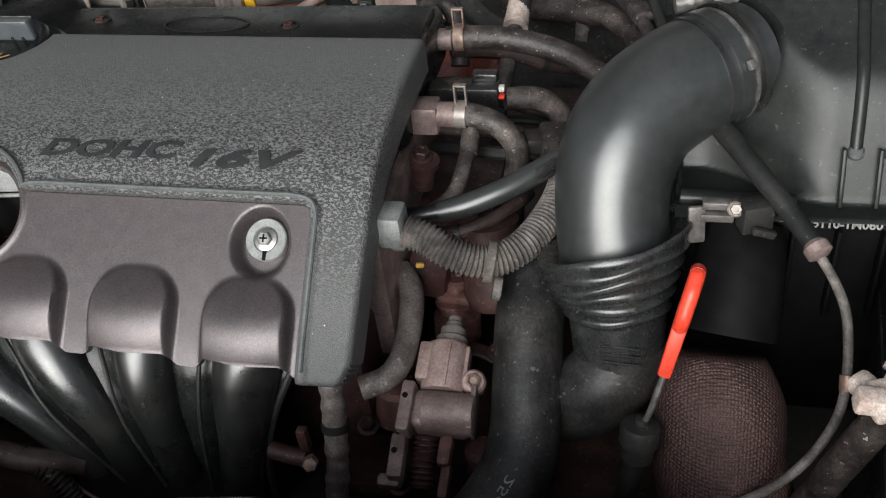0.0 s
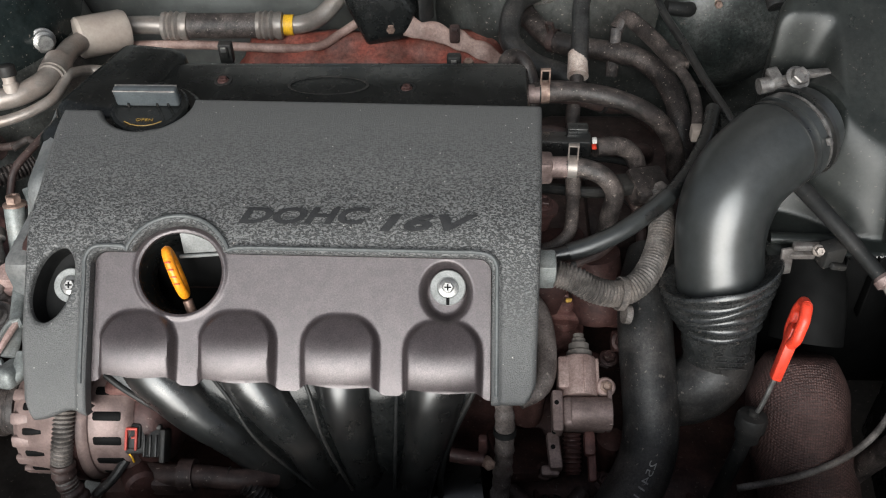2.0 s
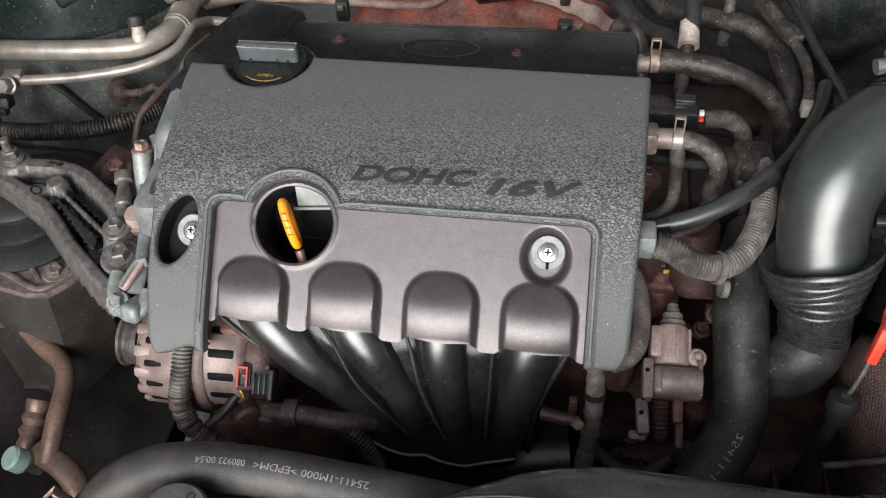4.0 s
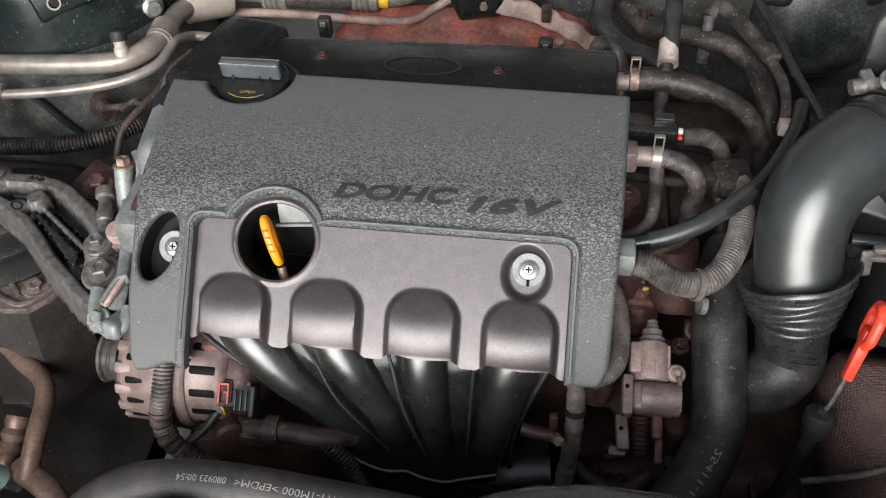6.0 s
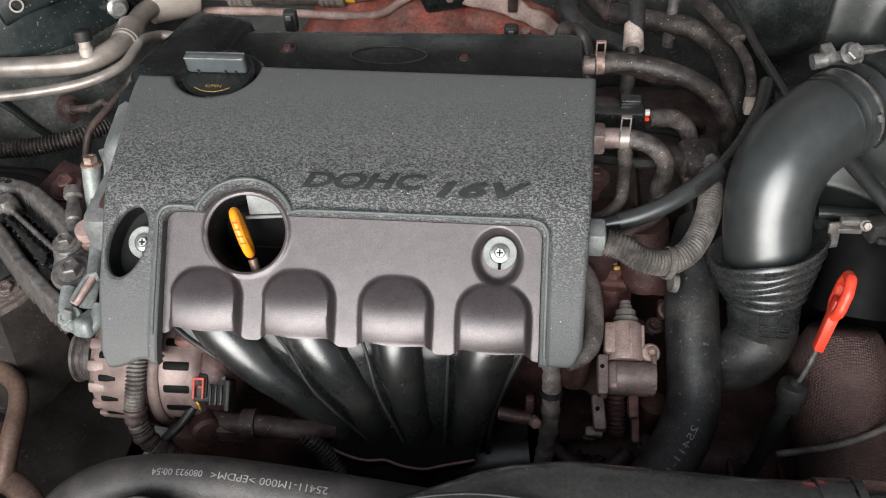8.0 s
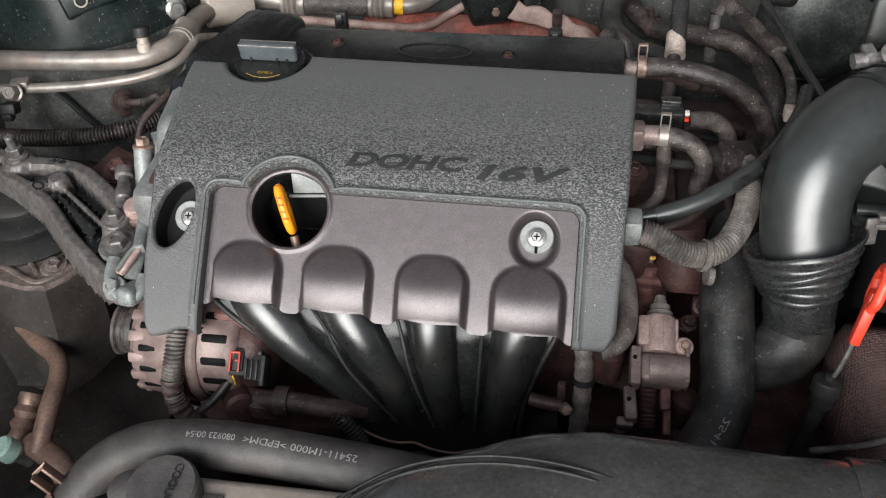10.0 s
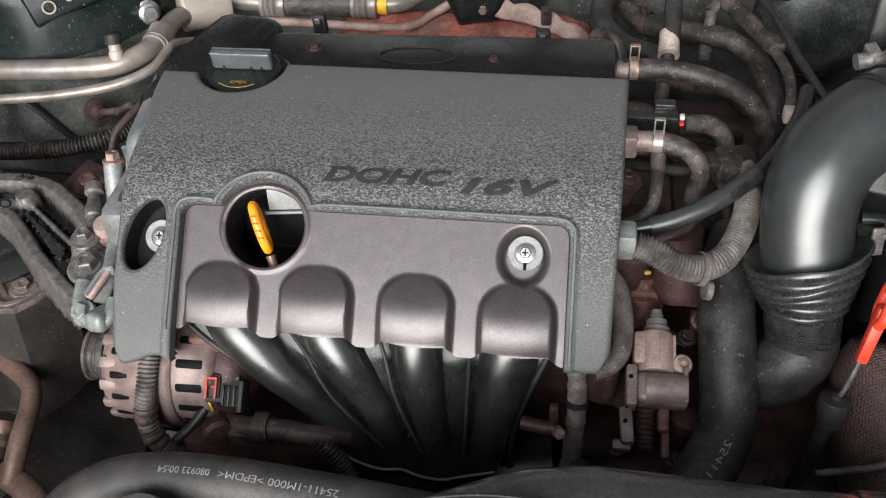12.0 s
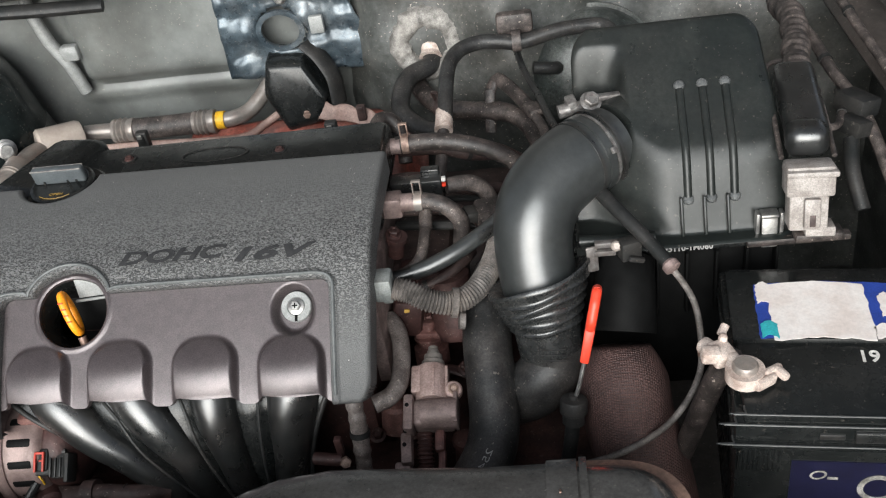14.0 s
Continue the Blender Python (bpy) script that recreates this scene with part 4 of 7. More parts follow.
# ---- front of the engine ----
def intake_manifold():
    t = thing("intake_manifold", "black glossy plastic intake manifold with four curved runners", "intake manifold", (-0.36, 0.42, 0.58))
    xs = ((-0.545, -0.524, -0.503, -0.480, -0.452, -0.424, -0.398), (-0.447, -0.437, -0.423, -0.407, -0.391, -0.380, -0.368), (-0.351, -0.351, -0.349, -0.345, -0.341, -0.337, -0.332), (-0.259, -0.263, -0.267, -0.271, -0.276, -0.284, -0.292))
    yz = ((0.487, 0.776), (0.455, 0.760), (0.440, 0.743), (0.430, 0.720), (0.424, 0.692), (0.419, 0.655), (0.418, 0.610))
    ends = [(row[-1], 0.412, 0.61) for row in xs]
    for row, r0, r1 in zip(xs, (0.0275, 0.0275, 0.0265, 0.0290), (0.0172, 0.0168, 0.0168, 0.0185)):
        path = [(x, y, z) for x, (y, z) in zip(row, yz)] + [(row[-1] + 0.01, 0.45, 0.55)]
        part("runner", sweep(path, lambda f: r0 + (r1 - r0) * smooth01(0.05, 0.55, f), 40, n=90, flat=1.05), GLOSS, t, smooth=60)

    def saddle(u, v):
        s = [(0.475, 0.790), (0.447, 0.766), (0.430, 0.745), (0.418, 0.715), (0.410, 0.67), (0.410, 0.61), (0.43, 0.56)]
        k = min(5, int(v * 6))
        w = v * 6 - k
        y, z = s[k][0] * (1 - w) + s[k + 1][0] * w, s[k][1] * (1 - w) + s[k + 1][1] * w
        x0, x1 = -0.578 + 0.150 * smooth01(0.10, 0.85, v), -0.224 - 0.040 * smooth01(0.1, 0.8, v)
        return x0 + (x1 - x0) * u, y + 0.006 + 0.002 * math.sin(u * 40), z

    nu, nv = 40, 24
    grid = [saddle(i / nu, j / nv) for j in range(nv + 1) for i in range(nu + 1)]
    part("saddle", (grid, [(j * (nu + 1) + i, j * (nu + 1) + i + 1, (j + 1) * (nu + 1) + i + 1, (j + 1) * (nu + 1) + i) for j in range(nv) for i in range(nu)]), BLACK, t, smooth=60)
    part("edge_rim", sweep([saddle(0.0, v) for v in np.linspace(0, 1, 12)], 0.0030, 10), MATT, t)
    part("edge_rim", sweep([saddle(1.0, v) for v in np.linspace(0, 1, 12)], 0.0030, 10), MATT, t)
    for k in range(3):
        c0, c1 = (ARCHES[k][0] + ARCHES[k + 1][0]) / 2, (ends[k][0] + ends[k + 1][0]) / 2
        path = [(c0, 0.455, 0.772), (c0 + 0.25 * (c1 - c0), 0.434, 0.752), ((c0 + c1) / 2, 0.415, 0.71), (c1, 0.405, 0.64)]
        part("rib", sweep([(p[0] + 0.006, p[1] - 0.004, p[2]) for p in path], 0.0018, 8), MATT, t)
    part("plenum", sweep([(-0.44, 0.44, 0.57), (-0.33, 0.43, 0.56), (-0.22, 0.44, 0.57)], 0.05, 24), GLOSS, t)
    lip = [(-0.440, 0.405, 0.648), (-0.4173, 0.3915, 0.645), (-0.396, 0.3830, 0.645), (-0.379, 0.3803, 0.645), (-0.363, 0.3818, 0.645), (-0.346, 0.3765, 0.645), (-0.324, 0.3742, 0.645), (-0.3063, 0.3790, 0.645), (-0.275, 0.3860, 0.647)]
    edge = curve_points(lip, 40)
    part("base_flange", (([tuple(p) for p in edge] + [(p[0], 0.440, p[2] + 0.004) for p in edge] + [(p[0], p[1] + 0.001, p[2] - 0.012) for p in edge]), [(k, k + 1, 41 + k, 40 + k) for k in range(39)] + [(k + 1, k, 80 + k, 81 + k) for k in range(39)]), SHADEBLACK, t, "near-black flange under the runners")
    part("gasket_edge", sweep(lip, 0.0015, 8, n=60), RUSTPIPE, t, "thin reddish gasket edge")


intake_manifold()


def alternator():
    c = Vector((-0.594, 0.455, 0.688))
    t = thing("alternator", "dusty pinkish aluminium alternator with cooling slots", "alternator", (-0.585, 0.45, 0.59))
    prof = [(0.027, -0.062), (0.050, -0.060), (0.0575, -0.051), (0.0595, -0.022), (0.062, -0.018), (0.062, 0.008), (0.058, 0.012)]
    part("housing", lathe(prof, c, (1, 0, 0), 56), ALTPINK, t, smooth=45)
    part("rear_housing", lathe([(0.056, 0.012), (0.0555, 0.044), (0.050, 0.050), (0.02, 0.052)], c, (1, 0, 0), 56), ALTPINK, t, smooth=45)
    part("rear_cap", lathe([(0.046, 0.050), (0.047, 0.060), (0.043, 0.072), (0.030, 0.080), (0.001, 0.082)], c, (1, 0, 0), 44), DARKALU, t, "reddish dirty rear cap", smooth=45)
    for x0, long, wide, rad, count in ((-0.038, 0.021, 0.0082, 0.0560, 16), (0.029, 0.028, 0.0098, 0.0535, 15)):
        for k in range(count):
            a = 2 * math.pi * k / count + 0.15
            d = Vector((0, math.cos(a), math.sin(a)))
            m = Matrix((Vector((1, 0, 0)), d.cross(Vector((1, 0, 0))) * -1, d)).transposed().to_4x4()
            # solid near-black block paints the shade inside an open slot
            part("vent_slot", rbox(c + Vector((x0, 0, 0)) + d * rad, (long, wide, 0.006), 0.0029, m), SHADEBLACK, t, "slot with its inner shade painted black")
            if x0 < 0:
                part("vent_fin", rbox(c + Vector((-0.050, 0, 0)) + Matrix.Rotation(math.pi / count, 3, "X") @ d * 0.0545, (0.020, 0.0120, 0.007), 0.0032, Matrix.Rotation(math.pi / count, 4, "X") @ m), ALTPINK, t)
    part("stator_band", lathe([(0.0615, -0.010), (0.0632, -0.009), (0.0632, 0.002), (0.0615, 0.003)], c, (1, 0, 0), 56, False), DARKALU, t, "dark laminated steel band")
    part("pulley", lathe([(0.0005, 0.004), (0.010, 0.004), (0.022, 0), (0.028, 0.001), (0.028, 0.004), (0.025, 0.006), (0.026, 0.008), (0.025, 0.010), (0.026, 0.012), (0.025, 0.014), (0.028, 0.016), (0.028, 0.022)], c + Vector((-0.092, 0.0, 0.008)), (1, 0, 0), 40), GREYHOSE, t, "brownish grooved pulley")
    part("ear", rbox((-0.545, 0.452, 0.738), (0.05, 0.03, 0.022), 0.006), CASTRED, t)
    for y, z, r in ((0.398, 0.664, 0.016), (0.402, 0.648, 0.013)):
        part("boss", lathe([(r, -0.014), (r, 0.010), (r * 0.8, 0.014), (r * 0.3, 0.015)], (-0.545, y, z), (0.5, -0.8, 0.2), 22), DARKALU, t)
    tilt = turned(40, 0, 0)
    mid = Vector((-0.530, 0.400, 0.712))
    small = Matrix.Translation(mid + Vector((-0.006, 0.015, -0.008))) @ Matrix.Scale(0.90, 4) @ Matrix.Translation(-mid)
    plug = part("plug", placed(rbox((-0.538, 0.404, 0.711), (0.024, 0.034, 0.024), 0.004, tilt), small), MATT, t, "black connector plug")
    for c0, size, bev in (((-0.520, 0.400, 0.707), (0.020, 0.030, 0.018), 0.004), ((-0.508, 0.397, 0.706), (0.006, 0.034, 0.022), 0.002), ((-0.524, 0.410, 0.720), (0.026, 0.006, 0.010), 0.002), ((-0.538, 0.3985, 0.7195), (0.018, 0.026, 0.010), 0.003)):
        part("plug_shell", placed(rbox(c0, size, bev, tilt), small), MATT, plug)
    m = Matrix.Translation((-0.5375, 0.3915, 0.7235)) @ tilt
    outer = merged(rbox((-0.0055, 0, 0), (0.0028, 0.024, 0.004), 0.001), rbox((0.0055, 0, 0), (0.0028, 0.024, 0.004), 0.001), rbox((0, 0.0115, 0), (0.0135, 0.003, 0.004), 0.001), rbox((0.003, 0.002, 0), (0.006, 0.0025, 0.003), 0.0006))
    part("lock", placed(outer, small @ m @ Matrix.Scale(0.92, 4)), DARKRED, plug, "red locking frame")
    part("wire", placed(sweep([(-0.540, 0.391, 0.698), (-0.543, 0.386, 0.704), (-0.539, 0.383, 0.708), (-0.541, 0.386, 0.692)], 0.0012, 8), small), YELLOW, plug)
    for k in range(3):
        part("plug_rib", placed(rbox((-0.525 + 0.006 * k, 0.389, 0.7165), (0.0022, 0.022, 0.004), 0.0008, tilt), small), RUBBER, plug)


alternator()
solo("wiring_loom", ribbed([(-0.598, 0.425, 0.752), (-0.599, 0.398, 0.728), (-0.602, 0.383, 0.702), (-0.596, 0.374, 0.675), (-0.580, 0.370, 0.656), (-0.56, 0.374, 0.63)], 0.0088, 0.0011, 0.0038), LOOM, "dusty grey corrugated wiring loom below the engine cover", "wiring loom")
solo("loom_tape", sweep([(-0.6012, 0.386, 0.708), (-0.6015, 0.379, 0.690), (-0.595, 0.374, 0.673), (-0.584, 0.371, 0.660), (-0.572, 0.371, 0.645)], lambda f: 0.0102 + 0.0008 * math.sin(46 * f) + 0.0006 * math.sin(17 * f), 18, n=50), DIRT, "brown frayed tape wrapped round the loom", "tape")
solo("alternator_cable", sweep([(-0.552, 0.402, 0.690), (-0.566, 0.388, 0.676), (-0.582, 0.379, 0.664), (-0.592, 0.380, 0.64)], 0.0045, 10), RUBBER, "dark cable from the alternator plug", "cable")
solo("coolant_pipe", merged(sweep([(-0.560, 0.415, 0.660), (-0.525, 0.402, 0.666), (-0.485, 0.398, 0.671), (-0.448, 0.396, 0.669), (-0.42, 0.41, 0.655)], 0.0105, 18), ring_plate((-0.505, 0.4, 0.669), (1, 0, 0.05), 0.0105, 0.0150, 0.014), rbox((-0.520, 0.400, 0.658), (0.030, 0.022, 0.026), 0.006, turned(10, 8, 5))), DIRT, "reddish brown dirty pipe below the manifold", "pipe")
solo("steering_loom", ribbed([(-0.462, 0.398, 0.674), (-0.436, 0.391, 0.660), (-0.416, 0.383, 0.632), (-0.402, 0.372, 0.600), (-0.395, 0.36, 0.56)], 0.0082, 0.0010, 0.0040), DUSTY, "dark corrugated loom low beside the manifold", "wiring loom")
solo("alternator_bracket", merged(rbox((-0.6205, 0.408, 0.598), (0.016, 0.052, 0.005), 0.0015, turned(4, 8, -4)), rbox((-0.6205, 0.430, 0.578), (0.014, 0.006, 0.045), 0.002)), WASHER, "bright steel adjuster strip under the alternator", "bracket")


def run_distance(x, y, pts):
    """Distance from a place in plan to a line of points."""
    best = 9.0
    for (ax, ay), (bx, by) in zip(pts[:-1], pts[1:]):
        vx, vy = bx - ax, by - ay
        f = min(1.0, max(0.0, ((x - ax) * vx + (y - ay) * vy) / (vx * vx + vy * vy)))
        best = min(best, math.hypot(x - ax - f * vx, y - ay - f * vy))
    return best


def within(x, y, ring):
    odd = False
    for (ax, ay), (bx, by) in zip(ring, ring[1:] + ring[:1]):
        if (ay > y) != (by > y) and x < ax + (y - ay) / (by - ay) * (bx - ax):
            odd = not odd
    return odd


def engine_mount():
    t = thing("engine_mount", "dirty cast engine mount with two arms and bolts", "engine mount", (-0.78, 0.57, 0.60))
    upper = [(-0.93, 0.652), (-0.886, 0.638), (-0.844, 0.629), (-0.817, 0.629), (-0.790, 0.624), (-0.772, 0.615), (-0.735, 0.586), (-0.712, 0.560)]
    lower = [(-0.93, 0.640), (-0.8625, 0.606), (-0.830, 0.589), (-0.8034, 0.5707), (-0.778, 0.546), (-0.7521, 0.5185), (-0.701, 0.4752), (-0.680, 0.460)]
    middle = [(-0.80, 0.599), (-0.713, 0.5315)]
    ribs = ((upper, 0.0115, 0.775), (lower, 0.0095, 0.770), (middle, 0.0035, 0.766))
    bosses = ((-0.864, 0.630, 0.021, 0.777), (-0.800, 0.599, 0.0125, 0.778), (-0.822, 0.590, 0.014, 0.770), (-0.703, 0.535, 0.0190, 0.775), (-0.685, 0.500, 0.0200, 0.771), (-0.694, 0.520, 0.026, 0.766))
    ring = upper + lower[::-1]

    def height(x, y):
        on = within(x, y, ring)
        z = 0.752 if on else 0.736
        for pts, half, top in ribs:
            d = run_distance(x, y, pts)
            on = on or d < half + 0.004
            z = max(z, 0.736 + (top - 0.736) * (1 - smooth01(half * 0.55, half + 0.004, d)))
        for bx, by, r, top in bosses:
            d = math.hypot(x - bx, y - by)
            on = on or d < r + 0.002
            z = max(z, 0.752 + (top - 0.752) * (1 - smooth01(r * 0.78, r + 0.002, d)) if d < r + 0.002 else 0)
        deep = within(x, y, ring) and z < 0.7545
        return z + 0.0005 * noise.noise((x * 160, y * 160, 4)), on, deep

    step, nx, ny = 0.0021, 130, 105
    grid, sunk = {}, {}
    for j in range(ny):
        for i in range(nx):
            z, on, deep = height(-0.930 + step * i, 0.438 + step * j)
            if on:
                sunk[i, j] = deep
                grid[i, j] = (-0.930 + step * i, 0.438 + step * j, z)
    # sunk floors take the darker casting colour, which paints their shade
    for name, material, keep, label in (("casting", MOUNT, False, ""), ("pocket", POCKET_SHADE, True, "pocket floor with shade in its colour")):
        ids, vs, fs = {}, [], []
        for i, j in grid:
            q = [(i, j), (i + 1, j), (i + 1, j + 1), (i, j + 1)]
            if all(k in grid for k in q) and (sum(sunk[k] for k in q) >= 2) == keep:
                for k in q:
                    if k not in ids:
                        ids[k] = len(vs)
                        vs.append(grid[k])
                fs.append(tuple(ids[k] for k in q))
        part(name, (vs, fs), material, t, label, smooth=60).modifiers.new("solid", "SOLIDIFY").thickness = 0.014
    part("stud", merged(lathe([(0.0130, 0), (0.0130, 0.004), (0.010, 0.005)], (-0.864, 0.630, 0.777), (0, -0.05, 1), 24), hexbolt((-0.864, 0.630, 0.781), (0, -0.05, 1), 0.0095, 0.010, 1.2), lathe([(0.0055, 0), (0.0055, 0.016), (0.004, 0.018)], (-0.864, 0.630, 0.790), (0, -0.05, 1), 16)), MOUNT, t)
    for (x, y, z), r, h in (((-0.703, 0.535, 0.776), 0.0078, 0.009), ((-0.685, 0.499, 0.772), 0.0105, 0.010)):
        part("bolt", merged(hexbolt((x, y, z + 0.003), (0.05, -0.15, 1), r, h, 1.3), lathe([(r * 2.0, -0.003), (r * 2.0, 0.0015), (r * 1.8, 0.0035)], (x, y, z), (0.05, -0.15, 1), 28)), MOUNT, t)
    part("side_bolt", merged(lathe([(0.0125, -0.04), (0.0125, 0.0), (0.0110, 0.003), (0.0005, 0.004)], (-0.684, 0.548, 0.786), (0.05, -0.15, 1), 26), ring_plate((-0.684, 0.5495, 0.770), (0.05, -0.15, 1), 0.012, 0.0155, 0.008)), CASTPINK, t, "pale pinkish bolt head")
    part("sensor_stud", merged(lathe([(0.0070, 0), (0.0070, 0.020), (0.0088, 0.022), (0.0088, 0.034), (0.0075, 0.036), (0.0065, 0.050), (0.0100, 0.052), (0.0100, 0.062), (0.006, 0.064)], (-0.702, 0.548, 0.772), (-0.28, 0.92, 0.25), 14), sweep([(-0.702, 0.548, 0.772), (-0.698, 0.540, 0.768)], 0.0085, 12)), MOUNT, t)
    prof = [(0.030, 0.745), (0.044, 0.743), (0.049, 0.738), (0.048, 0.731), (0.064, 0.729), (0.072, 0.724), (0.070, 0.715), (0.086, 0.712), (0.095, 0.706), (0.094, 0.694), (0.06, 0.690)]
    part("cushion", lathe([(r, h - 0.69) for r, h in prof], (-0.872, 0.622, 0.690), (0.0, -0.06, 1), 64), MATT, t, "black ribbed rubber cushion", smooth=50)
    plate = [(-0.95, 0.60), (-0.95, 0.530), (-0.880, 0.513), (-0.822, 0.501), (-0.798, 0.503), (-0.781, 0.520), (-0.764, 0.552), (-0.785, 0.60)]
    rings = [[(x, y, z) for x, y in ((cx + (x + 0.85) * k, 0.56 + (y - 0.56) * k) for x, y, cx in ((a, b, -0.85) for a, b in plate))] for z, k in ((0.690, 1.0), (0.696, 1.0), (0.698, 0.985))]
    part("base_plate", skin([np.array(q) for q in rings]), MOUNTDIRT, t, "dirty pinkish base plate")
    part("base_ridge", merged(sweep([(-0.93, 0.548, 0.697), (-0.862, 0.530, 0.699), (-0.826, 0.514, 0.699), (-0.806, 0.511, 0.698), (-0.786, 0.532, 0.698), (-0.776, 0.556, 0.697)], 0.0040, 10, flat=0.6), sweep([(-0.90, 0.556, 0.697), (-0.852, 0.548, 0.699), (-0.826, 0.534, 0.699), (-0.815, 0.521, 0.698)], 0.0030, 10, flat=0.6)), MOUNTDIRT, t)
    part("bolt", merged(hexbolt((-0.799, 0.534, 0.700), (0.05, -0.1, 1), 0.0085, 0.006, 1.2), lathe([(0.0155, -0.003), (0.0155, 0.0015), (0.014, 0.003)], (-0.799, 0.534, 0.699), (0.05, -0.1, 1), 30)), MOUNTDIRT, t)
    wall = [[(x, y - drop * (0.60 - y) * 0.35, z) for x, y in plate] for z, drop in ((0.555, 1.0), (0.600, 0.55), (0.691, 0.0))]
    part("chassis_leg", skin([np.array(q) for q in wall]), APRON, t, "dark dirty pressed box below the plate")
    part("leg_lip", rbox((-0.835, 0.492, 0.566), (0.060, 0.045, 0.004), 0.0015, turned(14, 4, 8)), APRON, t)
    m = Matrix.Translation((-0.824, 0.6285, 0.7762)) @ turned(-8, 0, -12)
    part("cast_mark", placed(text_shape("AHB", 0.0092, 0.0002, 0.0002, 1.1), m), LETTER, t, "small dark cast letters")
    part("cast_mark", placed(ring_plate((0, 0, 0), (0, 0, 1), 0.0055, 0.0072, 0.0010, 28), Matrix.Translation((-0.8215, 0.590, 0.7700)) @ turned(0, 0, -35) @ Matrix.Diagonal((1.25, 0.75, 1, 1))), LETTER, t, "small oval cast mark")


engine_mount()


def timing_bracket():
    t = thing("timing_bracket", "pale green-grey bracket with a spacer and bolt beside the cover", "bracket", (-0.69, 0.55, 0.70))
    part("spacer", lathe([(0.0100, -0.03), (0.0100, 0.030), (0.0092, 0.032)], (-0.697, 0.604, 0.782), (0, 0.45, 0.9), 28), GREENSTEEL, t)
    part("bolt", merged(lathe([(0.0115, 0), (0.0115, 0.002), (0.008, 0.0035)], (-0.697, 0.620, 0.810), (0, 0.3, 0.95), 24), hexbolt((-0.697, 0.620, 0.811), (0, 0.3, 0.95), 0.0078, 0.008)), COPPER, t)
    strip = [(-0.699, 0.612, 0.780), (-0.684, 0.580, 0.786), (-0.672, 0.545, 0.786), (-0.663, 0.510, 0.782), (-0.655, 0.478, 0.778), (-0.654, 0.455, 0.772)]
    part("strip", sweep(strip, lambda f: 0.0080 - 0.002 * math.sin(3.1 * f), 12, flat=0.40), GREENSTEEL, t)
    part("upper_arm", sweep([(-0.690, 0.640, 0.815), (-0.680, 0.622, 0.806), (-0.676, 0.596, 0.795), (-0.672, 0.570, 0.786)], 0.0050, 12, flat=0.5), GREENSTEEL, t)
    part("lower_block", merged(sweep([(-0.677, 0.474, 0.778), (-0.675, 0.456, 0.772), (-0.666, 0.441, 0.766), (-0.653, 0.435, 0.763), (-0.642, 0.441, 0.767), (-0.640, 0.458, 0.773)], 0.0075, 16, flat=0.9), rbox((-0.649, 0.446, 0.762), (0.020, 0.040, 0.020), 0.006, turned(-24, 0, -10), 3)), GREENSTEEL, t)
    part("tab", rbox((-0.6580, 0.468, 0.784), (0.009, 0.034, 0.005), 0.0015, turned(22, 0, -26)), CASTPINK, t, "bent pinkish tab")
    part("tab_rim", sweep([(-0.666, 0.454, 0.782), (-0.656, 0.478, 0.791), (-0.648, 0.482, 0.792), (-0.644, 0.476, 0.789)], 0.0026, 8), GREENSTEEL, t)
    part("pivot_bolt", merged(lathe([(0.0125, 0), (0.0125, 0.003)], (-0.668, 0.446, 0.764), (-0.2, -0.5, 0.84), 24), hexbolt((-0.6685, 0.445, 0.7665), (-0.2, -0.5, 0.84), 0.0090, 0.008)), GREENSTEEL, t)


timing_bracket()
solo("side_loom", ribbed([(-0.97, 0.742, 0.72), (-0.90, 0.745, 0.72), (-0.845, 0.755, 0.72), (-0.80, 0.772, 0.722), (-0.77, 0.80, 0.72)], 0.0105, 0.0012), DUSTY, "dusty black corrugated loom beside the strut tower", "wiring loom")


def copper_pipe():
    t = thing("suction_pipe", "brown tarnished metal pipe with a flanged end", "pipe", (-0.77, 0.40, 0.55))
    part("pipe", sweep([(-0.90, 0.515, 0.635), (-0.855, 0.508, 0.630), (-0.825, 0.489, 0.622), (-0.792, 0.468, 0.620), (-0.778, 0.442, 0.618), (-0.772, 0.400, 0.612), (-0.772, 0.360, 0.590)], 0.0108, 22), RUSTPIPE, t)
    part("fitting", sweep([(-0.81, 0.43, 0.60), (-0.812, 0.405, 0.585), (-0.815, 0.38, 0.565)], lambda f: 0.013 + 0.002 * math.sin(25 * f), 18), RUSTPIPE, t)
    part("collar", sweep([(-0.79, 0.375, 0.59), (-0.745, 0.352, 0.588), (-0.72, 0.325, 0.57), (-0.71, 0.30, 0.54)], 0.014, 16, flat=0.7), RUSTPIPE, t)


copper_pipe()


def service_port():
    t = thing("service_port", "pale green service port cap on a small fitting", "port cap", (-0.80, 0.35, 0.58))
    part("cap", lathe([(0.012, 0), (0.0135, 0.002), (0.0135, 0.016), (0.011, 0.019), (0.0005, 0.019)], (-0.798, 0.357, 0.592), (-0.4, -0.2, 0.85), 28), SAGE, t)
    part("neck", lathe([(0.008, -0.02), (0.008, 0.0), (0.012, 0.0), (0.012, 0.003)], (-0.797, 0.358, 0.590), (-0.4, -0.2, 0.85), 20), STEEL, t)


service_port()


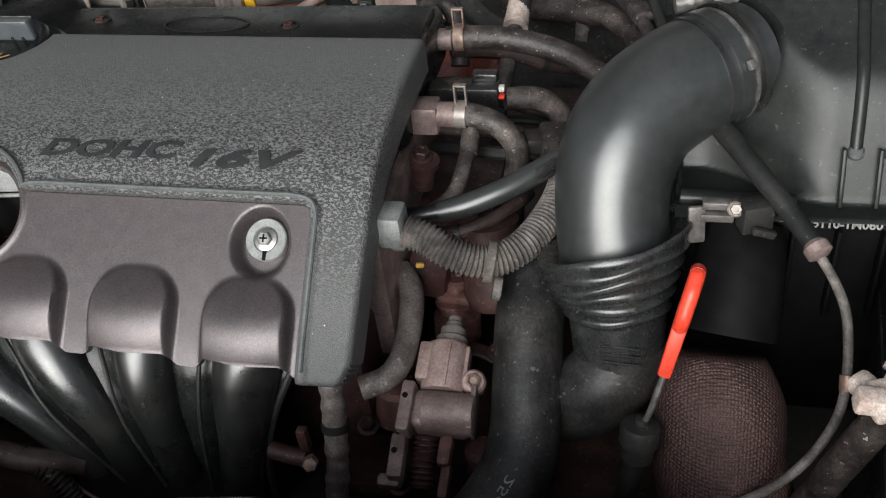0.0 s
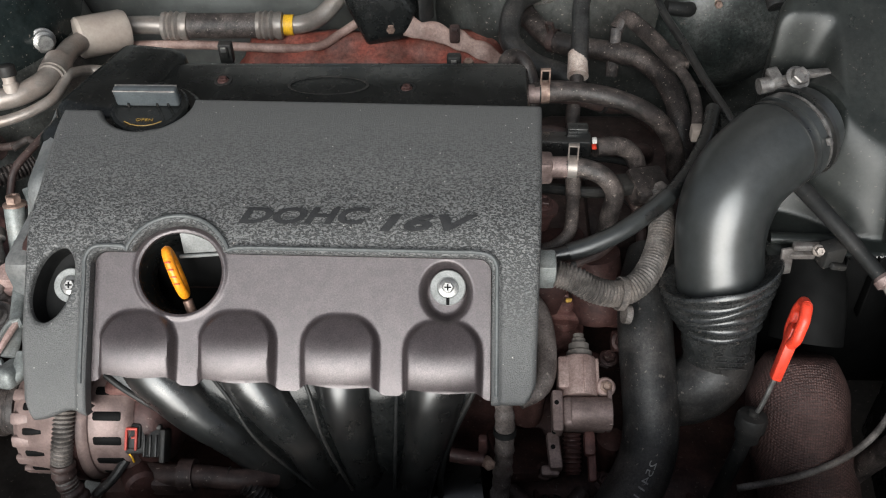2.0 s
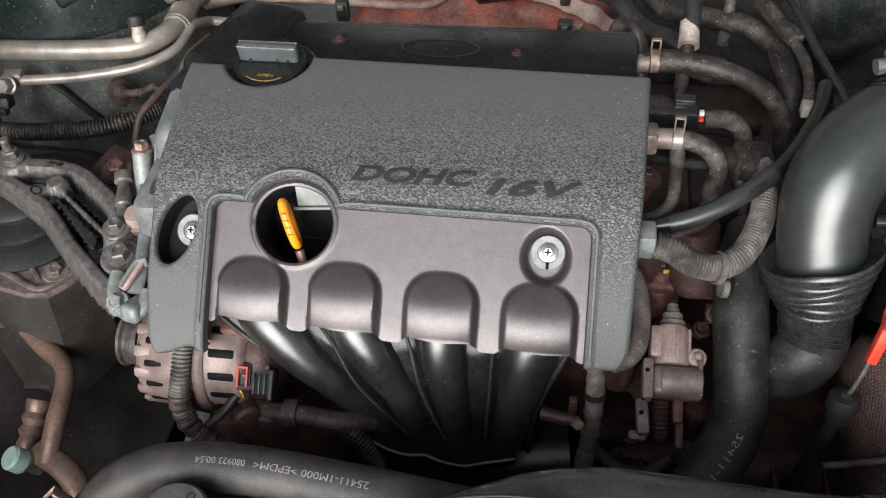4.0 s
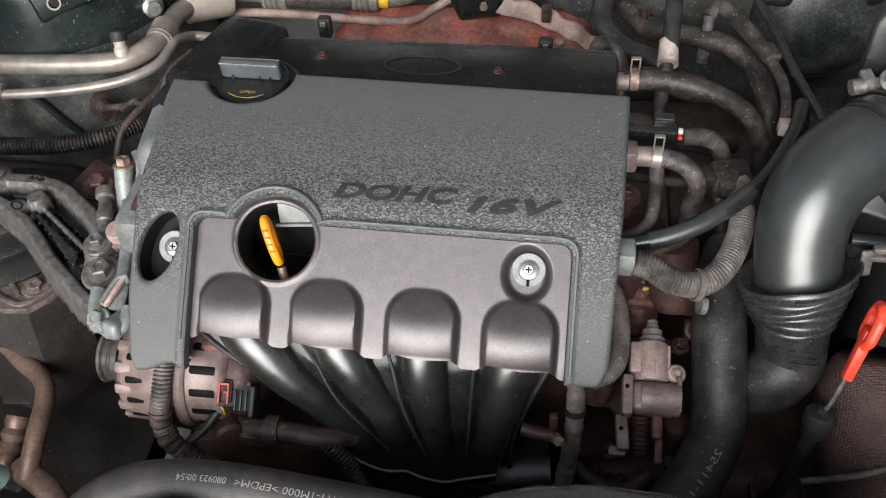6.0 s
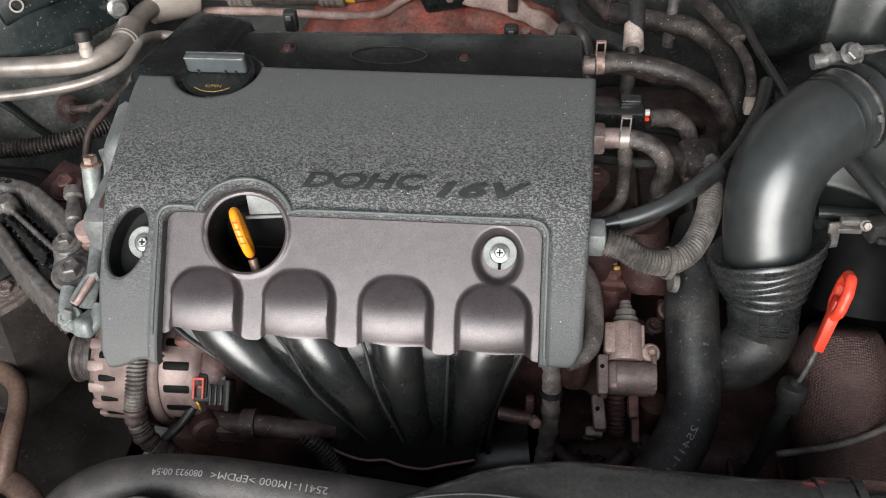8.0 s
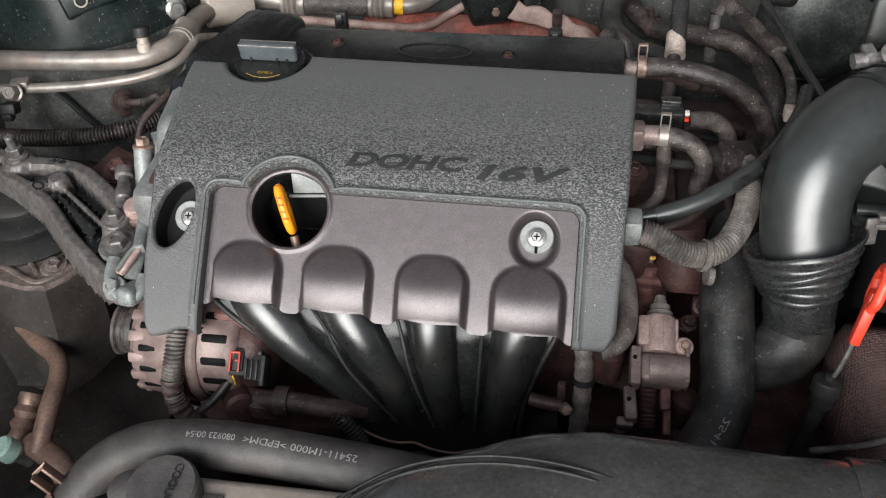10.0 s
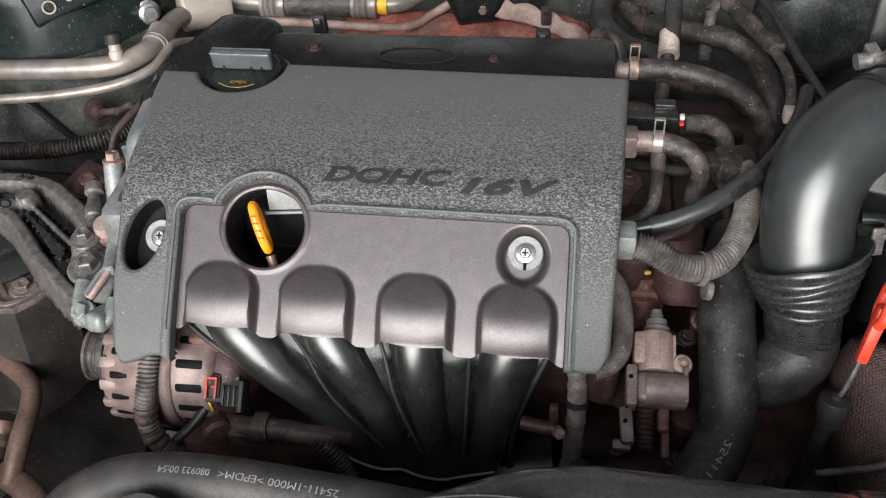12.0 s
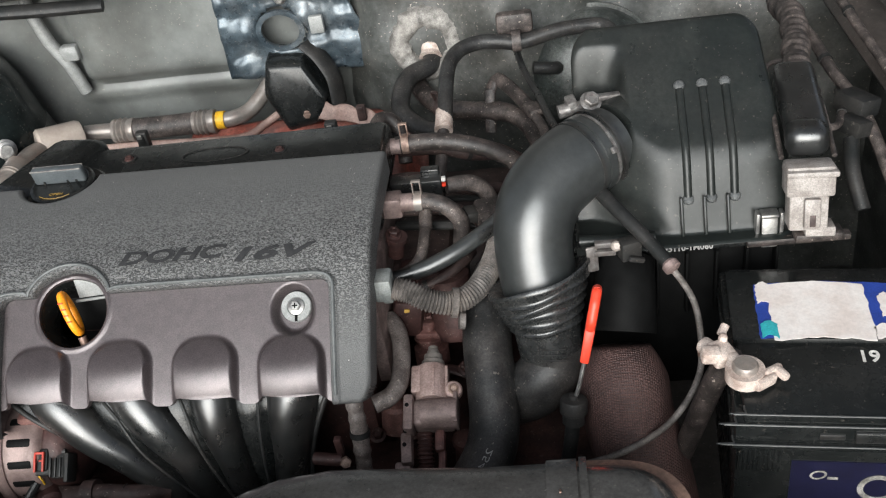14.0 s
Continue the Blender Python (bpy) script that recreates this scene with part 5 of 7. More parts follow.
# ---- refrigerant pipes at the rear ----
def refrigerant_line():
    t = thing("refrigerant_line", "dull aluminium air-conditioning line with a crimped hose", "pipe", (-0.70, 1.0, 0.70))
    part("front_pipe", sweep([(-1.0, 0.828, 0.782), (-0.94, 0.830, 0.782), (-0.864, 0.835, 0.782), (-0.80, 0.844, 0.784), (-0.768, 0.868, 0.787), (-0.757, 0.905, 0.788), (-0.758, 0.955, 0.784), (-0.750, 0.998, 0.774)], 0.0132, 24, n=110), PIPE, t)
    c0, c1 = Vector((-0.765, 0.993, 0.776)), Vector((-0.708, 1.035, 0.766))
    part("damper", lathe([(0.013, -0.002), (0.024, 0.0), (0.0275, 0.004), (0.0275, 0.062), (0.025, 0.068), (0.014, 0.070)], c0, tuple(c1 - c0), 40), CREAM, t, "pale dusty muffler cylinder")
    part("collar", merged(ring_plate((-0.759, 0.918, 0.788), (0.05, -1, 0), 0.013, 0.0175, 0.028), ring_plate((-0.759, 0.892, 0.788), (0.05, -1, 0), 0.013, 0.0162, 0.006)), PIPE, t)
    part("mid_pipe", sweep([(-0.71, 1.043, 0.766), (-0.685, 1.050, 0.763), (-0.655, 1.052, 0.760)], 0.0125, 20), PIPE, t)
    ax = (1, 0.03, -0.03)
    ferrule = [(0.014, 0), (0.0185, 0.001), (0.0195, 0.006), (0.0175, 0.009), (0.0205, 0.013), (0.0175, 0.017), (0.0205, 0.021), (0.0175, 0.025), (0.0195, 0.031), (0.0185, 0.036), (0.015, 0.037)]
    part("crimp", lathe(ferrule, (-0.668, 1.052, 0.760), ax, 36), PIPE, t)
    part("crimp", lathe(ferrule, (-0.539, 1.060, 0.756), ax, 36), PIPE, t)
    part("rubber_section", sweep([(-0.635, 1.054, 0.759), (-0.585, 1.057, 0.757), (-0.535, 1.060, 0.756)], 0.0172, 28), GREYHOSE, t, "grey dusty rubber hose section")
    part("band", ring_plate((-0.501, 1.0625, 0.755), ax, 0.012, 0.0142, 0.013), YELLOW, t, "yellow tape band")
    part("end_pipe", sweep([(-0.51, 1.062, 0.755), (-0.478, 1.066, 0.754), (-0.452, 1.083, 0.757), (-0.428, 1.105, 0.775), (-0.415, 1.12, 0.79)], 0.0125, 20), PIPE, t)
    part("valve", merged(lathe([(0.009, 0), (0.009, 0.010), (0.0075, 0.012), (0.0075, 0.020)], (-0.790, 0.846, 0.792), (-0.1, 0.35, 1), 20)), CREAM, t, "pale valve stem")
    part("valve_cap", lathe([(0.0105, 0), (0.011, 0.002), (0.0105, 0.012), (0.007, 0.014), (0.0005, 0.014)], (-0.792, 0.853, 0.810), (-0.1, 0.35, 1), 12), MATT, t, "black ribbed valve cap")
    part("clamp_nut", merged(lathe([(0.016, 0), (0.016, 0.004), (0.013, 0.005), (0.013, 0.012), (0.009, 0.013), (0.009, 0.022)], (-0.785, 0.945, 0.803), (0.55, -0.75, 0.25), 18)), STEEL, t, "grey clamp nut")


refrigerant_line()
solo("liquid_line", sweep([(-1.0, 0.782, 0.765), (-0.924, 0.791, 0.765), (-0.855, 0.803, 0.766), (-0.79, 0.822, 0.770), (-0.752, 0.850, 0.776), (-0.743, 0.882, 0.781), (-0.741, 0.90, 0.782), (-0.735, 0.94, 0.762), (-0.705, 0.94, 0.760)], 0.0065, 14, n=120), PIPE, "thin dull aluminium refrigerant pipe", "pipe")
solo("small_bent_pipe", sweep([(-0.79, 0.80, 0.742), (-0.775, 0.815, 0.745), (-0.757, 0.80, 0.750), (-0.735, 0.815, 0.755), (-0.70, 0.87, 0.765)], 0.0045, 12), GREYHOSE, "thin grey bent pipe behind the engine", "pipe")
solo("body_grommet", merged(lathe([(0.006, -0.004), (0.017, -0.003), (0.0185, 0.0), (0.0175, 0.003), (0.010, 0.004), (0.0085, 0.010), (0.005, 0.012)], (-0.8275, 0.8202, 0.7283), (0.75, -0.35, 0.45), 32), sweep([(-0.822, 0.817, 0.732), (-0.806, 0.808, 0.738), (-0.786, 0.808, 0.742)], 0.0050, 12)), DIRT, "dirty brown rubber grommet in the tower skirt", "grommet")
solo("brown_cable", sweep([(-0.715, 0.885, 0.775), (-0.7277, 0.850, 0.775), (-0.738, 0.812, 0.766), (-0.7518, 0.782, 0.760), (-0.768, 0.752, 0.748), (-0.775, 0.73, 0.72)], 0.0048, 12), DIRT, "dirty reddish brown cable beside the rocker cover", "cable")
solo("heater_pipe", sweep([(-0.72, 1.03, 0.742), (-0.685, 1.036, 0.740), (-0.612, 1.042, 0.736), (-0.512, 1.040, 0.732), (-0.455, 1.044, 0.732), (-0.425, 1.06, 0.742), (-0.40, 1.075, 0.752)], 0.0062, 14), SHIELD_PALE, "thin pinkish metal pipe above the heat shield", "pipe")


def expansion_cover():
    t = thing("expansion_valve_cover", "black faceted plastic cover with a central screw", "valve cover", (-0.37, 1.09, 0.72))
    outline = [(-0.424, 0.800), (-0.412, 0.852), (-0.350, 0.848), (-0.318, 0.790), (-0.329, 0.748), (-0.393, 0.736)]
    outline = [(x + 0.005, z - 0.011) for x, z in outline]
    cx, cz = -0.366, 0.785
    rings = [[(cx + (x - cx) * k, y + 0.18 * (z - cz), cz + (z - cz) * k) for x, z in outline] for y, k in ((1.125, 1.0), (1.068, 0.95), (1.056, 0.88), (1.052, 0.72))]
    shell = part("cover", skin([np.array(q) for q in rings]), BLACK, t, "black worn plastic shell", smooth=20)
    bev = shell.modifiers.new("round", "BEVEL")
    bev.width, bev.segments = 0.010, 4
    part("screw", merged(hexbolt((-0.352, 1.048, 0.757), (0, -1, 0.15), 0.006, 0.004), ring_plate((-0.352, 1.0515, 0.757), (0, -1, 0.15), 0.006, 0.0115, 0.003)), COPPER, t)
    part("side_plate", sweep([(-0.345, 1.105, 0.848), (-0.325, 1.095, 0.830), (-0.308, 1.085, 0.797), (-0.305, 1.075, 0.757)], 0.017, 10, flat=0.4), MATT, t)


expansion_cover()


def firewall_bracket():
    t = thing("firewall_bracket", "blue-grey dented bracket with a round opening on the firewall", "bracket", (-0.36, 1.12, 0.85))

    def at(u, v):
        x, z = -0.470 + 0.190 * u, 0.800 + 0.145 * v
        x += 0.06 * (1 - v) * (u - 0.1)
        y = 1.108 + 0.012 * noise.noise((x * 28, z * 28, 21)) + 0.010 * abs(noise.noise((x * 60, z * 45, 3)))
        return x, y, z

    vs = [at(i / 36, j / 24) for j in range(25) for i in range(37)]
    keep = lambda i, j: math.hypot((i - 16) / 6.5, (j - 12.4) / 5.4) > 1
    fs = [(j * 37 + i, j * 37 + i + 1, (j + 1) * 37 + i + 1, (j + 1) * 37 + i) for j in range(24) for i in range(36) if keep(i + 0.5, j + 0.5)]
    sh = part("plate", (vs, fs), BLUESTEEL, t, smooth=70)
    sh.modifiers.new("solid", "SOLIDIFY").thickness = 0.003
    part("opening", placed(ring_plate((0, 0, 0), (0, 0, 1), 0.028, 0.036, 0.006), Matrix.Translation((-0.376, 1.104, 0.875)) @ turned(90, 0, 0) @ Matrix.Diagonal((1.05, 0.9, 1, 1))), BLUESTEEL, t)
    part("tab", rbox((-0.318, 1.097, 0.880), (0.022, 0.010, 0.028), 0.003), WASHER, t)
    part("bolt", hexbolt((-0.365, 1.100, 0.925), (0, -1, 0), 0.007, 0.006), STEEL, t)


firewall_bracket()
solo("firewall_cable", merged(sweep([(-0.775, 1.138, 1.08), (-0.770, 1.128, 0.98), (-0.755, 1.122, 0.90), (-0.735, 1.122, 0.85), (-0.725, 1.125, 0.80)], 0.010, 12), rbox((-0.722, 1.118, 0.872), (0.030, 0.02, 0.026), 0.006)), WASHER, "pale taped cable down the firewall", "cable")
solo("cowl_seal", merged(sweep([(-1.08, 1.01, 0.985), (-0.85, 1.02, 0.985), (-0.70, 1.03, 0.975), (-0.61, 1.05, 0.965)], 0.014, 14, flat=0.7), rbox((-0.86, 1.09, 1.000), (0.46, 0.12, 0.02), 0.008)), MATT, "black rubber cowl seal strip", "seal")


# ---- hoses at the rear right ----
def heater_hose():
    t = thing("heater_hose", "black rubber S-bend hose from a crusted firewall union", "hose", (-0.16, 1.0, 0.72))
    part("hose", sweep([(-0.149, 1.068, 0.824), (-0.153, 1.05, 0.815), (-0.182, 1.02, 0.813), (-0.193, 0.985, 0.799), (-0.189, 0.955, 0.788), (-0.162, 0.93, 0.776), (-0.13, 0.91, 0.775), (-0.105, 0.89, 0.765)], 0.0138, 24, n=60), RUBBER, t)
    part("union", sweep([(-0.146, 1.125, 0.862), (-0.147, 1.095, 0.846), (-0.150, 1.060, 0.822)], lambda f: 0.0225 - 0.006 * f + 0.0015 * math.sin(40 * f), 18), CORRODED, t, "white crusted metal union")
    part("union", sweep([(-0.172, 1.11, 0.845), (-0.170, 1.085, 0.822), (-0.172, 1.055, 0.795)], lambda f: 0.0165 - 0.003 * f + 0.001 * math.sin(35 * f), 18), CORRODED, t, "white crusted metal union")
    foam = lathe([(0.058, -0.03), (0.057, 0.004), (0.050, 0.016), (0.040, 0.020), (0.028, 0.014), (0.022, -0.004)], (-0.152, 1.070, 0.842), (0, -1, 0.12), 48, False)
    foam = [tuple(Vector(q) * 1.0 + Vector((noise.noise((q[0] * 120, q[2] * 120, 1)), noise.noise((q[0] * 120, q[2] * 120, 5)), noise.noise((q[0] * 120, q[2] * 120, 9)))) * 0.006) for q in foam[0]], foam[1]
    part("foam_ring", foam, FOAM, t, "pale crumpled foam ring", smooth=70)


heater_hose()


def heater_return():
    t = thing("heater_return_hose", "brown dust-covered heater hose with a wire clip", "hose", (0.03, 0.8, 0.66))
    part("hose", sweep([(-0.173, 1.05, 0.785), (-0.166, 1.03, 0.783), (-0.136, 0.985, 0.777), (-0.088, 0.955, 0.783), (-0.041, 0.93, 0.788), (-0.011, 0.90, 0.781), (0.002, 0.86, 0.772), (0.006, 0.83, 0.757), (0.01, 0.80, 0.72)], lambda f: 0.0134 + 0.0005 * math.sin(30 * f), 24, n=70), DUSTY, t)
    part("spring_clip", spring_clip((-0.136, 0.985, 0.777), (0.8, -0.5, 0.1), 0.0140, (0.1, -0.4, 0.9)), DIRT, t)


heater_return()


def vacuum_hose():
    t = thing("vacuum_hose", "black rubber hose running along the firewall with a taped joint", "hose", (-0.1, 0.86, 0.80))
    part("hose", sweep([(-0.117, 0.845, 0.833), (-0.115, 0.875, 0.853), (-0.111, 0.92, 0.870), (-0.097, 0.95, 0.878), (-0.068, 0.965, 0.880), (-0.040, 0.966, 0.877), (-0.013, 0.965, 0.874), (0.042, 0.975, 0.881), (0.093, 0.98, 0.879), (0.110, 0.96, 0.873), (0.118, 0.93, 0.855)], 0.0102, 20, n=90), RUBBER, t)
    part("joint", sweep([(-0.119, 0.828, 0.826), (-0.118, 0.856, 0.838)], lambda f: 0.0122 + 0.001 * math.sin(30 * f), 18), CORRODED, t, "pale crusted joint")
    part("lower_pipe", sweep([(-0.119, 0.835, 0.828), (-0.124, 0.80, 0.80), (-0.128, 0.77, 0.78), (-0.13, 0.75, 0.74)], 0.008, 12), GREYHOSE, t)


vacuum_hose()


def coolant_hose():
    t = thing("coolant_hose", "dusty dark rubber hose clipped to the cylinder head", "hose", (-0.1, 0.76, 0.74))
    part("hose", sweep([(-0.172, 0.765, 0.847), (-0.145, 0.769, 0.846), (-0.116, 0.771, 0.843), (-0.074, 0.769, 0.833), (-0.036, 0.769, 0.810), (-0.013, 0.768, 0.775), (-0.006, 0.762, 0.735), (-0.01, 0.75, 0.69)], 0.0106, 20, n=60), DUSTY, t)
    part("spring_clip", spring_clip((-0.160, 0.767, 0.847), (1, 0.05, 0), 0.0110), COPPER, t)
    part("stub", lathe([(0.010, 0), (0.010, 0.03)], (-0.196, 0.762, 0.847), (1, 0.05, 0), 20), ALU, t)


coolant_hose()
solo("breather_elbow", sweep([(-0.205, 0.80, 0.845), (-0.197, 0.825, 0.853), (-0.182, 0.830, 0.846), (-0.172, 0.818, 0.825), (-0.17, 0.80, 0.80)], 0.009, 16), DUSTY, "dark dusty elbow pipe at the head corner", "pipe")


def coil_connector():
    t = thing("sensor_connector", "black sensor connector with a white and red lock", "connector", (-0.14, 0.70, 0.80))
    part("body", merged(rbox((-0.145, 0.703, 0.826), (0.062, 0.020, 0.020), 0.003), rbox((-0.128, 0.712, 0.838), (0.022, 0.012, 0.010), 0.002)), GLOSS, t)
    part("lock", rbox((-0.1115, 0.696, 0.836), (0.005, 0.006, 0.005), 0.001), WHITE, t, "white lock tab")
    part("seal", rbox((-0.1115, 0.694, 0.8295), (0.005, 0.007, 0.003), 0.001), RED, t, "red seal")
    part("lead", sweep([(-0.110, 0.699, 0.824), (-0.085, 0.708, 0.820), (-0.068, 0.712, 0.806), (-0.060, 0.708, 0.785), (-0.058, 0.70, 0.75)], 0.0098, 16), GREYHOSE, t, "taped grey lead")


coil_connector()


def bypass_hose():
    t = thing("bypass_hose", "grey dusty bypass hose with a steel spring clip", "hose", (-0.12, 0.65, 0.74))
    part("hose", sweep([(-0.150, 0.653, 0.836), (-0.128, 0.651, 0.837), (-0.106, 0.647, 0.829), (-0.093, 0.646, 0.808), (-0.096, 0.643, 0.780), (-0.10, 0.638, 0.74)], 0.0096, 20), GREYHOSE, t)
    part("spring_clip", spring_clip((-0.137, 0.652, 0.837), (1, -0.05, 0), 0.0100), PIPE, t, "pale steel spring clip")
    part("spigot", merged(rbox((-0.168, 0.654, 0.834), (0.024, 0.024, 0.026), 0.004), lathe([(0.0105, 0), (0.0105, 0.02)], (-0.162, 0.653, 0.836), (1, 0, 0), 18)), ALU, t)


bypass_hose()
solo("heater_tube", merged(sweep([(-0.133, 0.664, 0.818), (-0.134, 0.650, 0.806), (-0.136, 0.625, 0.798), (-0.140, 0.606, 0.790), (-0.155, 0.596, 0.781), (-0.175, 0.594, 0.776)], 0.0066, 14), lathe([(0.0078, 0), (0.0078, 0.02)], (-0.134, 0.645, 0.803), (0.0, 0.75, 0.45), 16)), GREYHOSE, "grey bent metal tube beside the head", "pipe")
solo("thermostat_housing", merged(lathe([(0.03, 0), (0.032, 0.01), (0.026, 0.03), (0.024, 0.07)], (-0.105, 0.585, 0.70), (-0.1, 0.25, 1), 28), rbox((-0.145, 0.615, 0.745), (0.05, 0.05, 0.05), 0.008)), DARKALU, "dark dirty thermostat housing between hoses", "housing")
solo("sensor_bolt", merged(lathe([(0.009, 0), (0.009, 0.02), (0.012, 0.022), (0.012, 0.028)], (-0.168, 0.618, 0.79), (0.2, -0.1, 1), 18), hexbolt((-0.166, 0.617, 0.818), (0.2, -0.1, 1), 0.007, 0.006)), DARKALU, "dull reddish sensor bolt beside the cover", "bolt")
for pts, r in (([(-0.17, 0.72, 0.79), (-0.12, 0.735, 0.80), (-0.07, 0.73, 0.79), (-0.03, 0.70, 0.76)], 0.005), ([(-0.175, 0.69, 0.78), (-0.12, 0.675, 0.785), (-0.075, 0.68, 0.775), (-0.045, 0.66, 0.74)], 0.006), ([(-0.16, 0.74, 0.77), (-0.10, 0.745, 0.775), (-0.05, 0.735, 0.765), (-0.02, 0.71, 0.72)], 0.0045)):
    solo("wire", sweep(pts, r, 10), MATT, "dark wire among the hoses", "wire", "wires beside the engine")


def purge_line():
    t = thing("purge_line", "black shiny plastic line crossing to the air box", "hose", (-0.1, 0.58, 0.78))
    part("line", sweep([(-0.175, 0.564, 0.796), (-0.150, 0.567, 0.799), (-0.120, 0.574, 0.805), (-0.091, 0.586, 0.813), (-0.054, 0.612, 0.823), (-0.020, 0.658, 0.828), (0.005, 0.71, 0.83), (0.02, 0.76, 0.83)], 0.0078, 18, n=80), GLOSS, t)
    part("sleeve", sweep([(-0.143, 0.568, 0.800), (-0.120, 0.574, 0.805), (-0.091, 0.586, 0.813), (-0.060, 0.608, 0.821), (-0.045, 0.622, 0.825)], 0.0090, 18), TUBE, t, "shiny black outer sleeve")


purge_line()


def main_loom():
    t = thing("main_loom", "grey corrugated wiring loom in a U bend with a tie", "wiring loom", (-0.1, 0.55, 0.70))
    pts = [(-0.158, 0.524, 0.816), (-0.142, 0.522, 0.811), (-0.122, 0.519, 0.800), (-0.097, 0.524, 0.791), (-0.074, 0.542, 0.793), (-0.057, 0.578, 0.799), (-0.050, 0.615, 0.804), (-0.050, 0.66, 0.795), (-0.055, 0.70, 0.765)]
    part("loom", ribbed(pts, 0.0116, 0.0012, 0.0034), LOOM, t)
    part("end_clip", merged(rbox((-0.168, 0.527, 0.819), (0.020, 0.026, 0.028), 0.004), rbox((-0.168, 0.54, 0.80), (0.012, 0.02, 0.02), 0.003)), GREENSTEEL, t)
    part("tie", merged(ring_plate((-0.100, 0.523, 0.792), (1, 0.1, -0.25), 0.0142, 0.0158, 0.006), lathe([(0.009, 0), (0.009, 0.006)], (-0.094, 0.512, 0.776), (1, 0.1, -0.25), 20)), LOOM, t, "grey cable tie")
    part("tape", rbox((-0.146, 0.510, 0.796), (0.006, 0.003, 0.004), 0.001, turned(0, 20, 30)), GOLD, t, "scrap of yellow tape")


main_loom()


def control_valve():
    t = thing("control_valve", "dusty pink-grey cast solenoid valve with a bolt", "valve", (-0.135, 0.47, 0.66))
    a, nrm = Vector((0.0, 0.94, 0.34)), Vector((0.0, -0.34, 0.94))
    m = Matrix.Translation((-0.1315, 0.4900, 0.7080)) @ Matrix((Vector((1, 0, 0)), a, nrm)).transposed().to_4x4()

    def local(shape):
        return placed(shape, m)

    part("nipple", local(lathe([(0.0125, 0.018), (0.0125, 0.026), (0.0100, 0.028), (0.0100, 0.034), (0.0066, 0.0355), (0.0066, 0.0395), (0.0054, 0.041), (0.0054, 0.0445), (0.0005, 0.0455)], (0.001, 0, 0), (0, 1, 0), 28)), PIPE, t, "dusty metal nipple")
    body = part("body", local(merged(lathe([(0.0178, -0.020), (0.0186, -0.017), (0.0186, 0.016), (0.0170, 0.019), (0.0100, 0.020)], (0, 0, 0), (0, 1, 0), 10), rbox((-0.014, 0.002, 0.001), (0.014, 0.032, 0.026), 0.003), rbox((0.0165, 0.004, 0.004), (0.0035, 0.026, 0.012), 0.001))), CASTPINK, t)
    part("seam", local(rbox((0.004, -0.002, 0.0180), (0.0022, 0.034, 0.0022), 0.0006)), CASTPINK, body)
    part("ear", local(merged(lathe([(0.0095, -0.010), (0.0095, 0.004), (0.008, 0.006)], (0.0235, -0.010, 0.004), (0.1, -0.25, 1), 22), rbox((0.016, -0.008, 0.000), (0.014, 0.012, 0.010), 0.003))), CASTPINK, t)
    part("bolt", local(lathe([(0.0062, 0), (0.0062, 0.004), (0.0045, 0.005), (0.003, 0.0035)], (0.0240, -0.0105, 0.008), (0.1, -0.25, 1), 6)), COPPER, t)
    coil = part("coil", local(merged(rbox((0.0035, -0.0365, 0.002), (0.044, 0.030, 0.028), 0.006, None, 3), lathe([(0.0150, -0.016), (0.0158, -0.014), (0.0158, 0.020), (0.0150, 0.022)], (0.006, -0.0365, 0.006), (1, 0, 0), 26))), ALU, t, "grey dusty coil")
    part("coil_plate", local(rbox((0.0265, -0.0330, 0.003), (0.0040, 0.034, 0.026), 0.001)), ALU, coil)
    part("bracket", local(merged(rbox((-0.0225, -0.0370, 0.008), (0.0105, 0.040, 0.022), 0.003), rbox((-0.0255, -0.0720, 0.000), (0.0120, 0.036, 0.014), 0.003, turned(-8, 0, 4)), rbox((-0.0295, -0.0890, -0.004), (0.0170, 0.010, 0.012), 0.003))), ALU, t, "pressed grey bracket strip")
    # holes are solid discs, their inner shade given by colour
    for k in range(4):
        part("bracket_hole", local(lathe([(0.0022, 0), (0.0022, 0.0012), (0.0005, 0.0014)], (-0.0235 - 0.0012 * k, -0.030 - 0.013 * k, 0.0186 - 0.0035 * k), (0, -0.1, 1), 12)), SHADEBLACK, t, "hole drawn as a shade-black disc")
    part("leg", local(merged(rbox((0.0080, -0.0620, -0.006), (0.0110, 0.024, 0.012), 0.004), rbox((0.0100, -0.0830, -0.010), (0.0080, 0.028, 0.010), 0.003))), CASTRED, t, "reddish leg")
    part("spring", local(ribbed([(-0.008, -0.052, -0.006), (-0.008, -0.070, -0.010), (-0.008, -0.088, -0.016)], 0.0080, 0.0012, 0.0040)), DARKALU, t)
    part("upper_stud", merged(lathe([(0.020, -0.02), (0.020, 0.0), (0.014, 0.003), (0.014, 0.010), (0.018, 0.011), (0.018, 0.014), (0.0085, 0.016), (0.0085, 0.030), (0.006, 0.032)], (-0.140, 0.572, 0.690), (0, 0.25, 1), 24), rbox((-0.110, 0.573, 0.706), (0.090, 0.020, 0.014), 0.004, turned(0, 2, -4))), CASTRED, t, "reddish dirty stud and stay")
    part("side_nut", merged(hexbolt((-0.089, 0.530, 0.716), (0.2, -0.6, 0.75), 0.007, 0.006), rbox((-0.088, 0.537, 0.708), (0.018, 0.016, 0.018), 0.003)), DARKALU, t)


